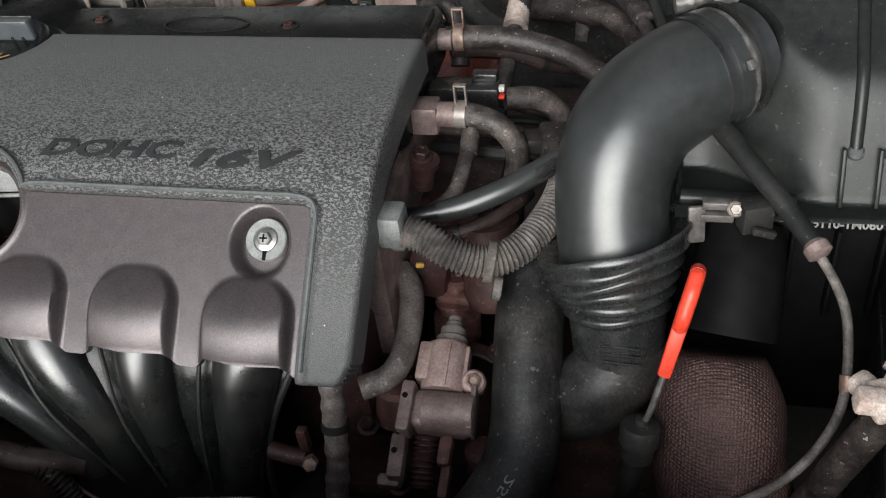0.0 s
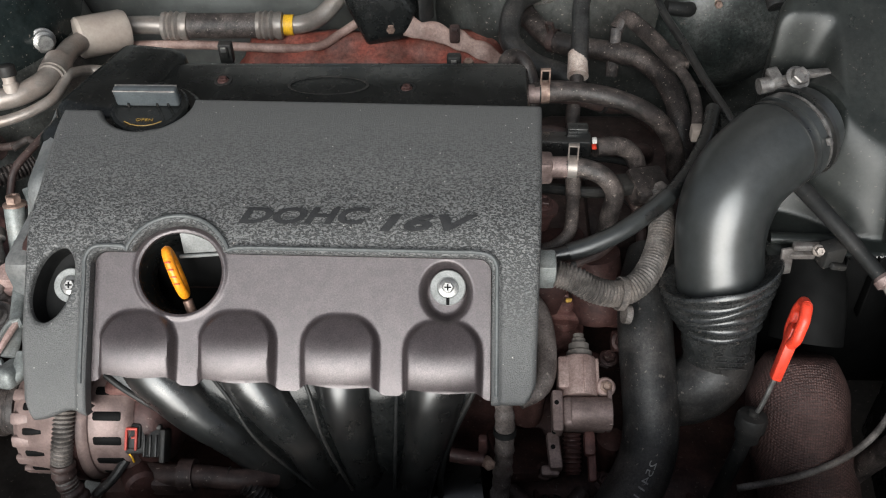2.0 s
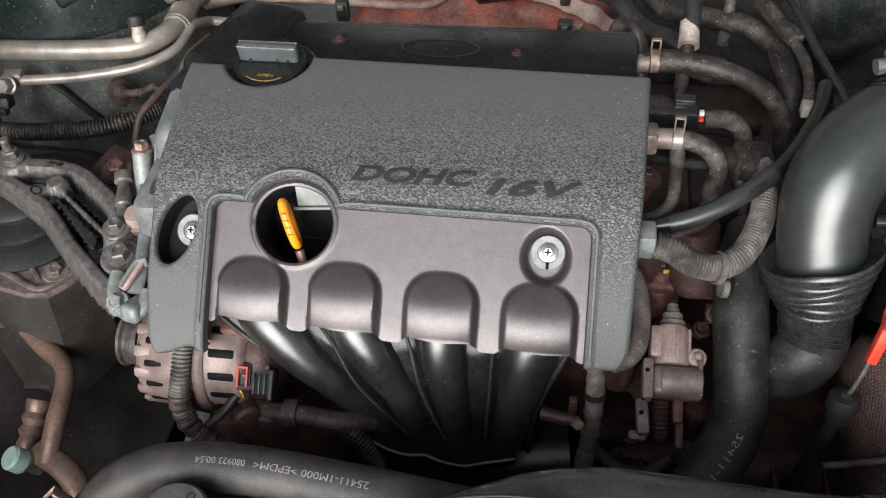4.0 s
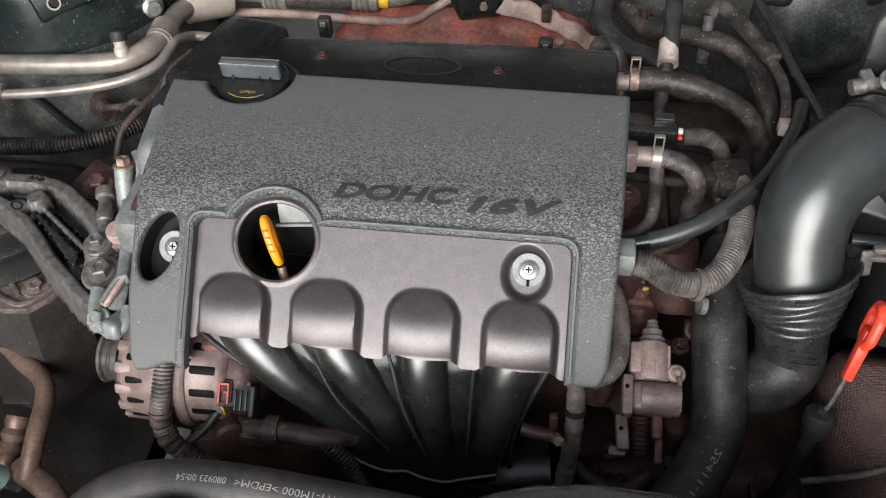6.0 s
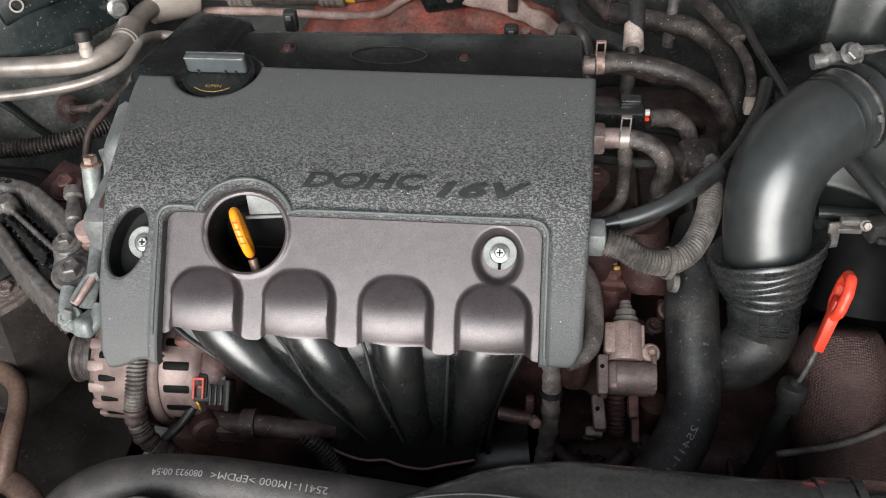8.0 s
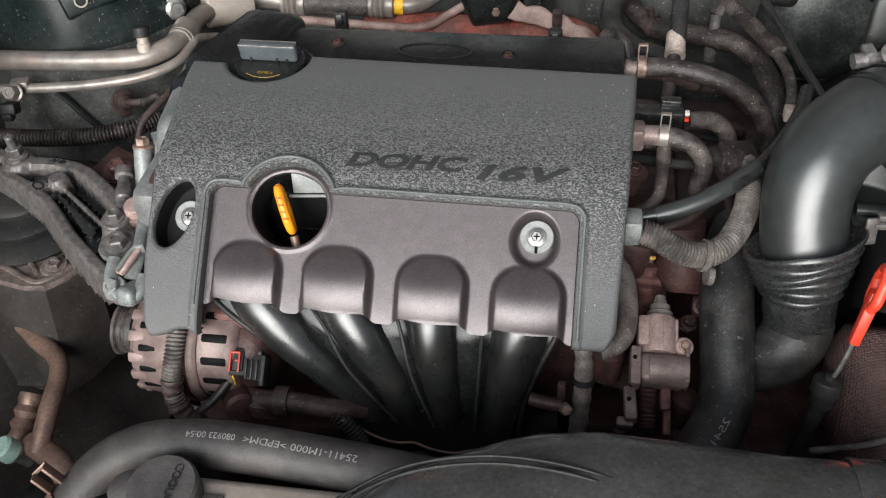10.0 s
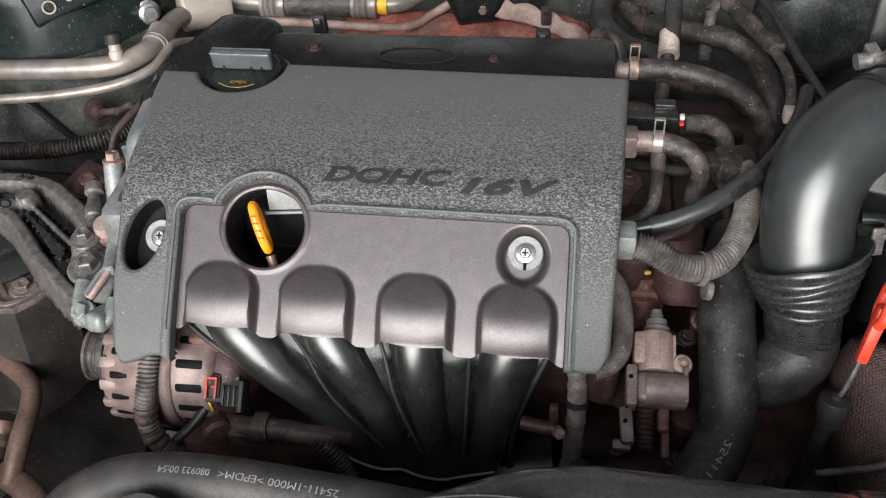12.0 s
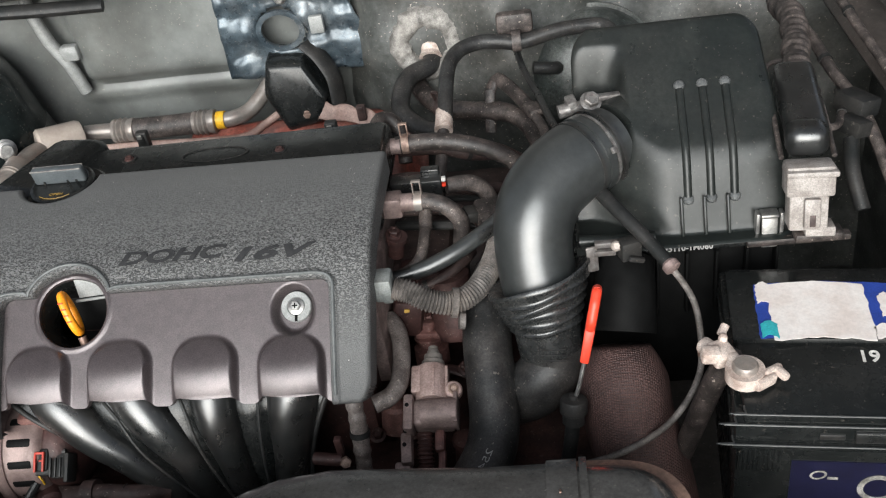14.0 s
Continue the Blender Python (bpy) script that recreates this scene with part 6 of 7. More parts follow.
control_valve()
solo("drain_hose", merged(sweep([(-0.180, 0.565, 0.742), (-0.168, 0.545, 0.738), (-0.163, 0.515, 0.730), (-0.164, 0.485, 0.722), (-0.172, 0.468, 0.718), (-0.19, 0.458, 0.716)], 0.0098, 18)), PALEHOSE, "pale speckled hose curling under the cover", "hose")
def lower_loom():
    t = thing("lower_loom", "pale dusty loom hanging below the cover corner", "wiring loom", (-0.206, 0.40, 0.62))
    part("loom", sweep([(-0.206, 0.447, 0.748), (-0.2035, 0.434, 0.722), (-0.2030, 0.426, 0.700), (-0.2045, 0.412, 0.662), (-0.21, 0.395, 0.62)], lambda f: 0.0088 + 0.0005 * math.sin(70 * f) + 0.0004 * math.sin(31 * f), 18, n=60), PALEHOSE, t)
    part("band", ring_plate((-0.2030, 0.4275, 0.7035), (0, 0.35, 1), 0.0090, 0.0106, 0.006), MATT, t, "black tape band")


lower_loom()


def manifold_sensor():
    t = thing("manifold_sensor", "dirty reddish sensor with a pale cap nut beside the manifold", "sensor", (-0.235, 0.41, 0.66))
    part("body", merged(sweep([(-0.252, 0.415, 0.688), (-0.234, 0.411, 0.689), (-0.221, 0.409, 0.690)], 0.0068, 14), rbox((-0.223, 0.414, 0.706), (0.008, 0.008, 0.022), 0.002)), DARKALU, t)
    part("cap_nut", lathe([(0.0062, -0.002), (0.0062, 0.008), (0.005, 0.010), (0.0005, 0.0105)], (-0.2195, 0.4075, 0.688), (0.3, -0.7, 0.6), 6), COPPER, t, "pale pinkish cap nut")


manifold_sensor()
for pts in ([(-0.20, 0.40, 0.62), (-0.18, 0.395, 0.60), (-0.16, 0.40, 0.605), (-0.15, 0.415, 0.62)], [(-0.165, 0.42, 0.61), (-0.14, 0.40, 0.59), (-0.11, 0.395, 0.59), (-0.06, 0.39, 0.58)]):
    solo("wire", sweep(pts, 0.0045, 10), MATT, "dark wire low by the gearbox", "wire", "wires beside the engine")


# ---- radiator hoses ----
def hose_words(words, path, r, f0, f1, height, angle, flip=1):
    """Printed letters wrapped on a hose between two fractions of its run, at an angle round it."""
    p = curve_points(path, 400)
    t, u, v = frames_along(p)
    verts, faces = words
    a = np.array(verts)
    lo, hi, top = a[:, 0].min(), a[:, 0].max(), a[:, 1].max()
    out = []
    for x, y, _ in verts:
        f = f0 + (x - lo) / (hi - lo) * (f1 - f0)
        i = min(398, max(0, f * 399))
        k, w = int(i), i - int(i)
        c, uu, vv = p[k] * (1 - w) + p[k + 1] * w, u[k], v[k]
        b = angle + flip * (y / top - 0.5) * height / r
        out.append(tuple(c + (r + 0.0004) * (math.cos(b) * uu + math.sin(b) * vv)))
    return out, faces


UPPER_PATH = [(-0.672, 0.243, 0.660), (-0.652, 0.268, 0.678), (-0.628, 0.287, 0.698), (-0.595, 0.298, 0.714), (-0.555, 0.303, 0.721), (-0.50, 0.304, 0.722), (-0.43, 0.299, 0.721), (-0.357, 0.292, 0.720), (-0.28, 0.285, 0.715), (-0.20, 0.28, 0.705)]


def upper_hose():
    t = thing("upper_radiator_hose", "thick black rubber radiator hose with white part print", "radiator hose", (-0.45, 0.30, 0.66))
    part("hose", sweep(UPPER_PATH, 0.0225, 32, n=140), HOSEFAB, t, smooth=60)
    part("print", hose_words(text_shape("25411-1M000 >EPDM<", 0.01, 0.0, 0.0, 1.0), UPPER_PATH, 0.0225, 0.625, 0.420, 0.0062, math.radians(262), 1), PRINT, t, "white printed part number")
    part("print", hose_words(text_shape("080923 00:54", 0.01, 0.0, 0.0, 1.0), UPPER_PATH, 0.0225, 0.405, 0.318, 0.0056, math.radians(262), 1), PRINT, t, "white printed date code")
    part("clamp", merged(ring_plate((-0.660, 0.260, 0.671), (-0.55, -0.55, -0.4), 0.0232, 0.0252, 0.016), placed(merged(rbox((-0.007, 0, 0.009), (0.003, 0.014, 0.022), 0.001), rbox((0.007, 0, 0.009), (0.003, 0.014, 0.022), 0.001), rbox((0, 0.006, 0.019), (0.017, 0.003, 0.004), 0.001)), Matrix.Translation((-0.668, 0.262, 0.698)) @ turned(-30, -30, 40))), RUSTPIPE, t, "rusty spring clamp")


upper_hose()

LOWER_PATH = [(-0.055, 0.60, 0.765), (-0.066, 0.560, 0.757), (-0.069, 0.520, 0.742), (-0.067, 0.480, 0.715), (-0.066, 0.448, 0.692), (-0.072, 0.420, 0.677), (-0.090, 0.388, 0.664), (-0.122, 0.350, 0.650), (-0.175, 0.315, 0.635)]


def lower_hose():
    t = thing("lower_radiator_hose", "thick matt black radiator hose beside the gearbox", "radiator hose", (-0.07, 0.48, 0.62))
    part("hose", sweep(LOWER_PATH, 0.0262, 32, n=110), RUBBER, t, smooth=60)
    part("print", hose_words(text_shape("25411-1M", 0.01, 0.0, 0.0, 1.0), LOWER_PATH, 0.0262, 0.58, 0.76, 0.0065, math.radians(258), 1), PRINT, t, "white printed part number")


lower_hose()


# ---- intake side ----
def intake_tube():
    t = thing("intake_tube", "grey-black moulded intake elbow with ribbed rubber bellows", "intake tube", (0.0, 0.52, 0.66))
    path = [(-0.0052, 0.5215, 0.7900), (-0.0106, 0.5440, 0.8290), (-0.0076, 0.5630, 0.8600), (0.0060, 0.5834, 0.8805), (0.0300, 0.6040, 0.8920), (0.0540, 0.6225, 0.8960), (0.0740, 0.6390, 0.8960)]
    part("elbow", sweep(path, lambda f: 0.0395 + 0.0025 * smooth01(0.2, 0.5, f) - 0.0025 * smooth01(0.75, 0.95, f), 56, n=90), TUBE, t, smooth=60)
    p = curve_points(path, 90)
    ax = Vector((0.075, -0.36, -0.93)).normalized()
    o = Vector((-0.0085, 0.5320, 0.8110))
    prof = [(0.0400, 0.006), (0.0490, -0.001), (0.0530, -0.002), (0.0545, 0.000), (0.0545, 0.003), (0.0520, 0.006)]
    for k in range(50):
        f = k / 50
        prof.append((0.0505 - 0.0165 * f + 0.0034 * abs(math.sin(math.pi * (5 * f + 0.5))) ** 0.7 * -1 + 0.0034, 0.0085 + 0.0475 * f))
    prof += [(0.0345, 0.057), (0.0335, 0.075), (0.0325, 0.085)]
    # each rib is a little out of square, as soft rubber sits
    u, v, w = (Vector(k) for k in axes_of(ax))
    shape = lathe(prof, o, ax, 72)
    verts = []
    for q in shape[0]:
        d = Vector(q) - o
        h = d.dot(w)
        tilt = 0.20 * (1 - smooth01(0.02, 0.06, h))
        verts.append(tuple(Vector(q) + w * (-tilt * d.x + 0.0012 * math.sin(90 * d.x + 160 * h))))
    part("bellows", (verts, shape[1]), BELLOWS, t, "ribbed black rubber bellows", smooth=50)
    q = o + ax * 0.080
    part("lower_neck", sweep([tuple(q), tuple(q + ax * 0.015), (-0.015, 0.486, 0.707), (-0.036, 0.490, 0.687), (-0.066, 0.505, 0.665)], lambda f: 0.0330 - 0.002 * f, 40), RUBBER, t, smooth=60)
    for k in range(3):
        at = q - ax * (0.012 - 0.006 * k) + Vector((0.004, -0.0318, 0.0115))
        part("cast_mark", rbox(at, (0.026, 0.0012, 0.0022), 0.0004, turned(20, 4, 0)), RUBBER, t, "raised moulded bar")
    cl, dirv = Vector(p[-16]), Vector(p[-6] - p[-20]).normalized()
    for off, r, wide, mat in ((-0.009, 0.0424, 0.0035, GLOSS), (0.001, 0.0428, 0.0085, TUBE), (0.0120, 0.0420, 0.0030, STEELDULL), (0.018, 0.0440, 0.004, GLOSS)):
        part("band_clamp", ring_plate(cl + dirv * off, dirv, 0.0396, r, wide, 56), mat, t)
    part("clamp_rivet", rbox(cl + dirv * 0.007 + Vector((0.024, -0.032, 0.021)), (0.005, 0.004, 0.007), 0.001, turned(-35, 0, 40)), STEELDULL, t)
    part("clamp_screw", merged(rbox((0.050, 0.6585, 0.932), (0.034, 0.011, 0.010), 0.003, turned(10, -8, 12)), rbox((0.040, 0.661, 0.936), (0.011, 0.016, 0.011), 0.002, turned(10, -8, 12)), lathe([(0.0075, 0), (0.0075, 0.012)], (0.026, 0.654, 0.930), (1, 0.2, 0.1), 16), hexbolt((0.060, 0.657, 0.937), (0.2, -0.5, 0.8), 0.0085, 0.007), rbox((0.080, 0.664, 0.938), (0.034, 0.009, 0.006), 0.002, turned(0, 6, 16))), STEELDULL, t, "dull metal clamp screw")


intake_tube()


def air_box():
    t = thing("air_filter_box", "matt black air filter box with ribs and steel latches", "air filter box", (0.12, 0.56, 0.58))

    def soft_min(a, b, k):
        h = max(k - abs(a - b), 0.0) / k
        return min(a, b) - h * h * k * 0.25

    def lid_z(x, y):
        """The moulded lid: a sloping top, a steep front that steps back beside the inlet, and rounded edges."""
        back = 0.040 * (1 - smooth01(0.045, 0.135, x))
        top = 0.9025 + 0.712 * (y - 0.590)
        front = 0.828 + 2.30 * (y - 0.5580 - back)
        z = soft_min(top, front, 0.016)
        narrow = 0.010 * smooth01(0.56, 0.72, y)
        qx, qy = abs(x - 0.1415) - 0.1075 + narrow + 0.026, abs(y - 0.633) - 0.0915 + 0.026
        d = 0.026 - math.hypot(max(qx, 0.0), max(qy, 0.0)) - min(max(qx, qy), 0.0)
        z -= 0.065 * (1 - smooth01(0.072, 0.100, x)) * (1 - smooth01(0.676, 0.700, y)) * smooth01(0.895, 0.935, z)
        if d <= 0:
            return 0.826
        r = 0.016
        if d < r and z > 0.845:
            z -= r - math.sqrt(r * r - (r - d) ** 2)
        return max(z, 0.828)

    nx, ny = 116, 106
    xs = [0.0325 + 0.2180 * i / nx for i in range(nx + 1)]
    ys = [0.5400 + 0.2005 * j / ny for j in range(ny + 1)]
    vs = [(x, y, lid_z(x, y)) for y in ys for x in xs]
    fs = [(j * (nx + 1) + i, j * (nx + 1) + i + 1, (j + 1) * (nx + 1) + i + 1, (j + 1) * (nx + 1) + i) for j in range(ny) for i in range(nx)]
    part("lid", (vs, fs), LIDBLACK, t, smooth=60)
    # lower box and front ribs carry the shade under the lid as colour
    part("lower_box", rbox((0.138, 0.668, 0.71), (0.205, 0.200, 0.21), 0.012), SHADEBLACK, t)
    part("seam_flange", merged(rbox((0.140, 0.656, 0.8235), (0.232, 0.210, 0.006), 0.002), rbox((0.140, 0.656, 0.8135), (0.226, 0.206, 0.006), 0.002)), BLACK, t)
    part("front_lip", sweep([(0.036, 0.5560, 0.8330), (0.075, 0.5545, 0.8325), (0.112, 0.5550, 0.8315)], 0.0062, 14, flat=0.8), LIDBLACK, t)
    for k in range(3):
        x = 0.1475 + 0.0228 * k
        run = [(x + 0.002 * f, 0.572 + 0.080 * f) for f in np.linspace(0, 1, 16)]
        part("rib", sweep([(a, b, lid_z(a, b) + 0.0005) for a, b in run], 0.0042, 12, flat=0.9, n=60), LIDBLACK, t)
        for a, b in (run[0], run[-1]):
            part("rib_end", lathe([(0.0058, -0.001), (0.0056, 0.0016), (0.0040, 0.0034), (0.0005, 0.0042)], (a, b, lid_z(a, b) + 0.0012), (0, -0.55, 0.85), 18), LIDGLOSS, t)
        part("small_rib", rbox((0.140 + 0.0228 * k, 0.5630, 0.8470), (0.0030, 0.009, 0.040), 0.001, turned(-23, 0, 0)), LIDBLACK, t)
    part("latch", merged(rbox((0.2235, 0.5500, 0.8290), (0.016, 0.004, 0.034), 0.002, turned(-8, 0, 0)), rbox((0.2235, 0.5560, 0.8470), (0.018, 0.014, 0.005), 0.002), rbox((0.2120, 0.5540, 0.836), (0.004, 0.010, 0.030), 0.001), rbox((0.2350, 0.5540, 0.836), (0.004, 0.010, 0.030), 0.001)), STEEL, t, "steel spring latch")
    part("side_shelf", merged(rbox((0.262, 0.560, 0.826), (0.046, 0.020, 0.008), 0.002, turned(0, -4, -8)), rbox((0.250, 0.566, 0.845), (0.010, 0.014, 0.040), 0.003)), MATT, t)
    part("print", placed(text_shape("95110-1M060", 0.0088, 0.0002, 0.0002, 1.0), Matrix.Translation((0.1200, 0.5496, 0.8145)) @ turned(72, 0, 0)), PRINT, t, "white printed part number")
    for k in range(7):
        part("front_rib", rbox((0.055 + 0.03 * k, 0.562, 0.765), (0.003, 0.012, 0.08), 0.001), SHADEBLACK, t)
    w = Vector((0.76, 0.64, -0.02)).normalized()
    uu = Vector((0, 0, 1)).cross(w).normalized()
    vv = w.cross(uu)
    e = Vector((0.0800, 0.6440, 0.8950))
    loft = [oval(e, uu, vv, 0.0415, 0.0415, 56), oval(e + w * 0.008, uu, vv, 0.0440, 0.0440, 56), oval(e + w * 0.018, uu, vv, 0.0470, 0.0440, 56, 2.2),
            oval(e + w * 0.034, (0.70, -0.70, 0.1), (0.05, 0.10, 1), 0.056, 0.044, 56, 2.6), oval(e + w * 0.055, (0.70, -0.70, 0.1), (0, 0.1, 1), 0.058, 0.042, 56, 3.0)]
    part("inlet_funnel", skin(loft), LIDBLACK, t, smooth=60)
    part("corner_rib", sweep([(0.020, 0.76, 0.81), (0.026, 0.70, 0.83), (0.030, 0.64, 0.84)], 0.006, 10), MATT, t)


air_box()


def purge_bracket():
    t = thing("valve_bracket", "small pale metal bracket and plug below the air box", "bracket", (0.05, 0.52, 0.78))
    part("plate", rbox((0.047, 0.533, 0.826), (0.012, 0.004, 0.028), 0.002, turned(-10, 0, 12)), MOUNT, t, "bent dull steel plate")
    part("arm", rbox((0.062, 0.535, 0.842), (0.024, 0.007, 0.006), 0.001), MOUNT, t)
    part("arm", rbox((0.060, 0.535, 0.832), (0.022, 0.007, 0.006), 0.001), MOUNT, t)
    part("plug", merged(rbox((0.084, 0.533, 0.836), (0.022, 0.016, 0.022), 0.003, turned(0, 0, 20)), rbox((0.090, 0.524, 0.828), (0.018, 0.006, 0.006), 0.002, turned(0, 25, 20))), MATT, t)
    part("nut", hexbolt((0.071, 0.530, 0.842), (0, -0.8, 0.6), 0.004, 0.005), PIPE, t)


purge_bracket()


def release_cable():
    t = thing("shift_cable", "grey cable looping from the air box to the gearbox", "cable", (0.12, 0.45, 0.66))
    part("sleeve", sweep([(0.062, 0.588, 0.868), (0.084, 0.551, 0.859), (0.105, 0.522, 0.846), (0.119, 0.500, 0.837)], lambda f: 0.0078 - 0.0012 * f, 14), MATT, t, "black outer sleeve")
    part("bead", lathe([(0.006, 0), (0.0085, 0.003), (0.0085, 0.009), (0.005, 0.011)], (0.117, 0.502, 0.839), (0.5, -0.75, -0.35), 16), ALU, t)
    part("inner", sweep([(0.119, 0.499, 0.836), (0.132, 0.490, 0.818), (0.141, 0.479, 0.798), (0.143, 0.457, 0.770), (0.138, 0.437, 0.750), (0.121, 0.417, 0.730), (0.095, 0.404, 0.709), (0.055, 0.396, 0.690), (0.005, 0.39, 0.68)], 0.0032, 12), LOOM, t)
    part("tape", ring_plate((0.1434, 0.449, 0.762), (0, 0.7, 0.8), 0.0042, 0.0050, 0.010), RUSTPIPE, t)


release_cable()


def gearbox_dipstick():
    t = thing("gearbox_dipstick", "red plastic gearbox dipstick handle over a black stopper", "dipstick", (0.02, 0.43, 0.60))
    a, b = Vector((0.0475, 0.471, 0.838)), Vector((0.0300, 0.443, 0.772))
    along = (a - b).normalized()
    deep = Vector((-0.02, -0.69, 0.60))
    side = (deep - along * deep.dot(along)).normalized()
    out = along.cross(side)
    corners = [(0.016, 0.006), (0.016, -0.006), (0.006, -0.0125), (-0.012, -0.0125), (-0.020, -0.005), (-0.020, 0.005), (-0.012, 0.0125), (0.006, 0.0125), (0.016, 0.006)]
    mid = a - along * 0.018
    loop = []
    for (p0, q0), (p1, q1) in zip(corners[:-1], corners[1:]):
        for f in (0.12, 0.5, 0.88):
            loop.append(mid + along * (p0 + (p1 - p0) * f) + side * (q0 + (q1 - q0) * f))
    sq = Matrix((side, out, along)).transposed().to_4x4()
    grip = part("handle", sweep(loop + loop[:1], 0.0050, 12, n=90), RED, t)
    part("handle_stem", rbox((a + b) * 0.5 - along * 0.012, (0.012, 0.009, 0.052), 0.002, sq, 2, 1.15), RED, grip)
    part("rod", sweep([b, (0.022, 0.433, 0.745), (0.0175, 0.431, 0.734)], 0.0022, 10), STEEL, t)
    part("stopper", lathe([(0.0110, -0.024), (0.0110, -0.013), (0.0138, -0.011), (0.0138, 0.0), (0.0125, 0.003), (0.005, 0.004), (0.0045, 0.008), (0.0005, 0.009)], (0.0165, 0.431, 0.730), (0.08, 0.25, 1), 36), MATT, t, "black rubber stopper")
    part("guide_tube", sweep([(0.0150, 0.427, 0.712), (0.010, 0.422, 0.68), (0.003, 0.417, 0.64), (-0.006, 0.41, 0.58)], 0.0075, 14), MATT, t)


gearbox_dipstick()


def knit_duct():
    t = thing("woven_air_duct", "brown woven fabric air duct with a black collar", "air duct", (0.08, 0.45, 0.56))
    path = [(0.072, 0.515, 0.775), (0.068, 0.490, 0.745), (0.068, 0.468, 0.715), (0.072, 0.445, 0.68), (0.083, 0.415, 0.64), (0.09, 0.37, 0.60), (0.09, 0.32, 0.58)]
    part("fabric", sweep(path[1:], lambda f: 0.027 + 0.019 * math.sqrt(smooth01(-0.02, 0.16, f)), 48, n=80), CLOTH, t, smooth=70)
    # collar colour includes the shade below tube and air box
    part("collar", merged(sweep([(0.080, 0.555, 0.80), (0.078, 0.528, 0.785), (0.073, 0.500, 0.755)], lambda f: 0.030 + 0.003 * f, 36)), SHADEBLACK, t)


knit_duct()


def battery():
    t = thing("battery", "black car battery with a torn label and corroded clamp", "battery", (0.172, 0.528, 0.60))
    t.rotation_euler.z = radians(-6.5)
    part("case", rbox((0.298, 0.428, 0.69), (0.250, 0.184, 0.19), 0.006), BLACK, t)
    for k in range(9):
        part("case_rib", rbox((0.177 + 0.0042 * k, 0.3362, 0.752), (0.0022, 0.003, 0.046), 0.0008), BLACK, t)
    part("lid", merged(rbox((0.2995, 0.4260, 0.790), (0.257, 0.2060, 0.022), 0.003), rbox((0.2995, 0.4250, 0.7765), (0.260, 0.2100, 0.006), 0.002)), BLACK, t)
    part("raised_deck", merged(rbox((0.294, 0.461, 0.812), (0.238, 0.098, 0.008), 0.002), rbox((0.2960, 0.4220, 0.8050), (0.2360, 0.1945, 0.013), 0.003)), BLACK, t)
    # thin paler strips paint the highlight lines on the lid edges
    for x0, y0, z0, rad in ((0.1715, 0.3235, 0.8002, 0.0011), (0.1700, 0.3202, 0.7795, 0.0010), (0.1785, 0.3252, 0.8108, 0.0009)):
        part("edge_highlight", sweep([(x0, y0 + 0.010, z0), (x0, y0 + 0.005, z0), (x0 + 0.0015, y0 + 0.0015, z0), (x0 + 0.005, y0, z0), (0.415, y0, z0)], rad, 8, n=60), TUBE, t, "highlight painted along the edge")
    rnd = random.Random(5)
    def torn(x0, x1, y0, y1, z, rough):
        """A flat scrap with a ragged outline."""
        out = []
        for (ax0, ay0), (ax1, ay1) in (((x0, y0), (x1, y0)), ((x1, y0), (x1, y1)), ((x1, y1), (x0, y1)), ((x0, y1), (x0, y0))):
            for k in range(12):
                f = k / 12
                out.append((ax0 + (ax1 - ax0) * f + rnd.uniform(-rough, rough), ay0 + (ay1 - ay0) * f + rnd.uniform(-rough, rough) + 0.005 * math.sin(3.14 * f) * (ax0 != ax1), z))
        n = len(out)
        return out + [(x, y, z - 0.0005) for x, y, z in out], [tuple(range(n))] + [(k, (k + 1) % n, n + (k + 1) % n, n + k) for k in range(n)]
    lab = part("label", torn(0.199, 0.330, 0.411, 0.487, 0.8168, 0.0008), BLUEINK, t, "torn blue and white paper label")
    part("worn_paper", torn(0.210, 0.296, 0.408, 0.486, 0.8174, 0.0011), LABEL, lab, "bleached torn paper")
    part("worn_paper", torn(0.2005, 0.214, 0.458, 0.486, 0.8175, 0.0009), LABEL, lab, "bleached torn paper")
    part("worn_paper", torn(0.296, 0.327, 0.411, 0.428, 0.8174, 0.001), LABEL, lab, "bleached torn paper")
    part("worn_paper", torn(0.306, 0.318, 0.440, 0.470, 0.8175, 0.0012), LABEL, lab, "bleached torn paper")
    part("label_ink", torn(0.2005, 0.215, 0.411, 0.430, 0.8178, 0.0005), TEAL, lab, "teal print remnant")
    part("print", placed(text_shape("19", 0.0195, 0.0002, 0.0004, 0.95), Matrix.Translation((0.277, 0.3885, 0.8122))), WHITE, t, "white stamped figures")
    part("front_label", rbox((0.316, 0.3355, 0.700), (0.19, 0.001, 0.088), 0.0), NAVYLABEL, t, "dark navy front label")
    m = Matrix.Translation((0.2440, 0.3346, 0.727)) @ turned(90, 0, 0)
    part("front_mark", merged(placed(skin([oval((0, 0, 0), (0.94, 0.34, 0), (-0.34, 0.94, 0), a, b, 28) for a, b in ((0.0052, 0.0036), (0.0074, 0.0056))], False), m), rbox((0.2560, 0.3345, 0.7235), (0.009, 0.0005, 0.0030), 0.0)), FOAM, t, "plain pale emblem")
    part("front_mark", ring_plate((0.294, 0.3348, 0.712), (0, -1, 0), 0.012, 0.017, 0.0006), FOAM, t, "plain pale ring")
    cl = part("terminal_clamp", ring_plate((0.181, 0.362, 0.816), (0, 0, 1), 0.0105, 0.0165, 0.012), CORRODED, t, "pale corroded lead clamp")
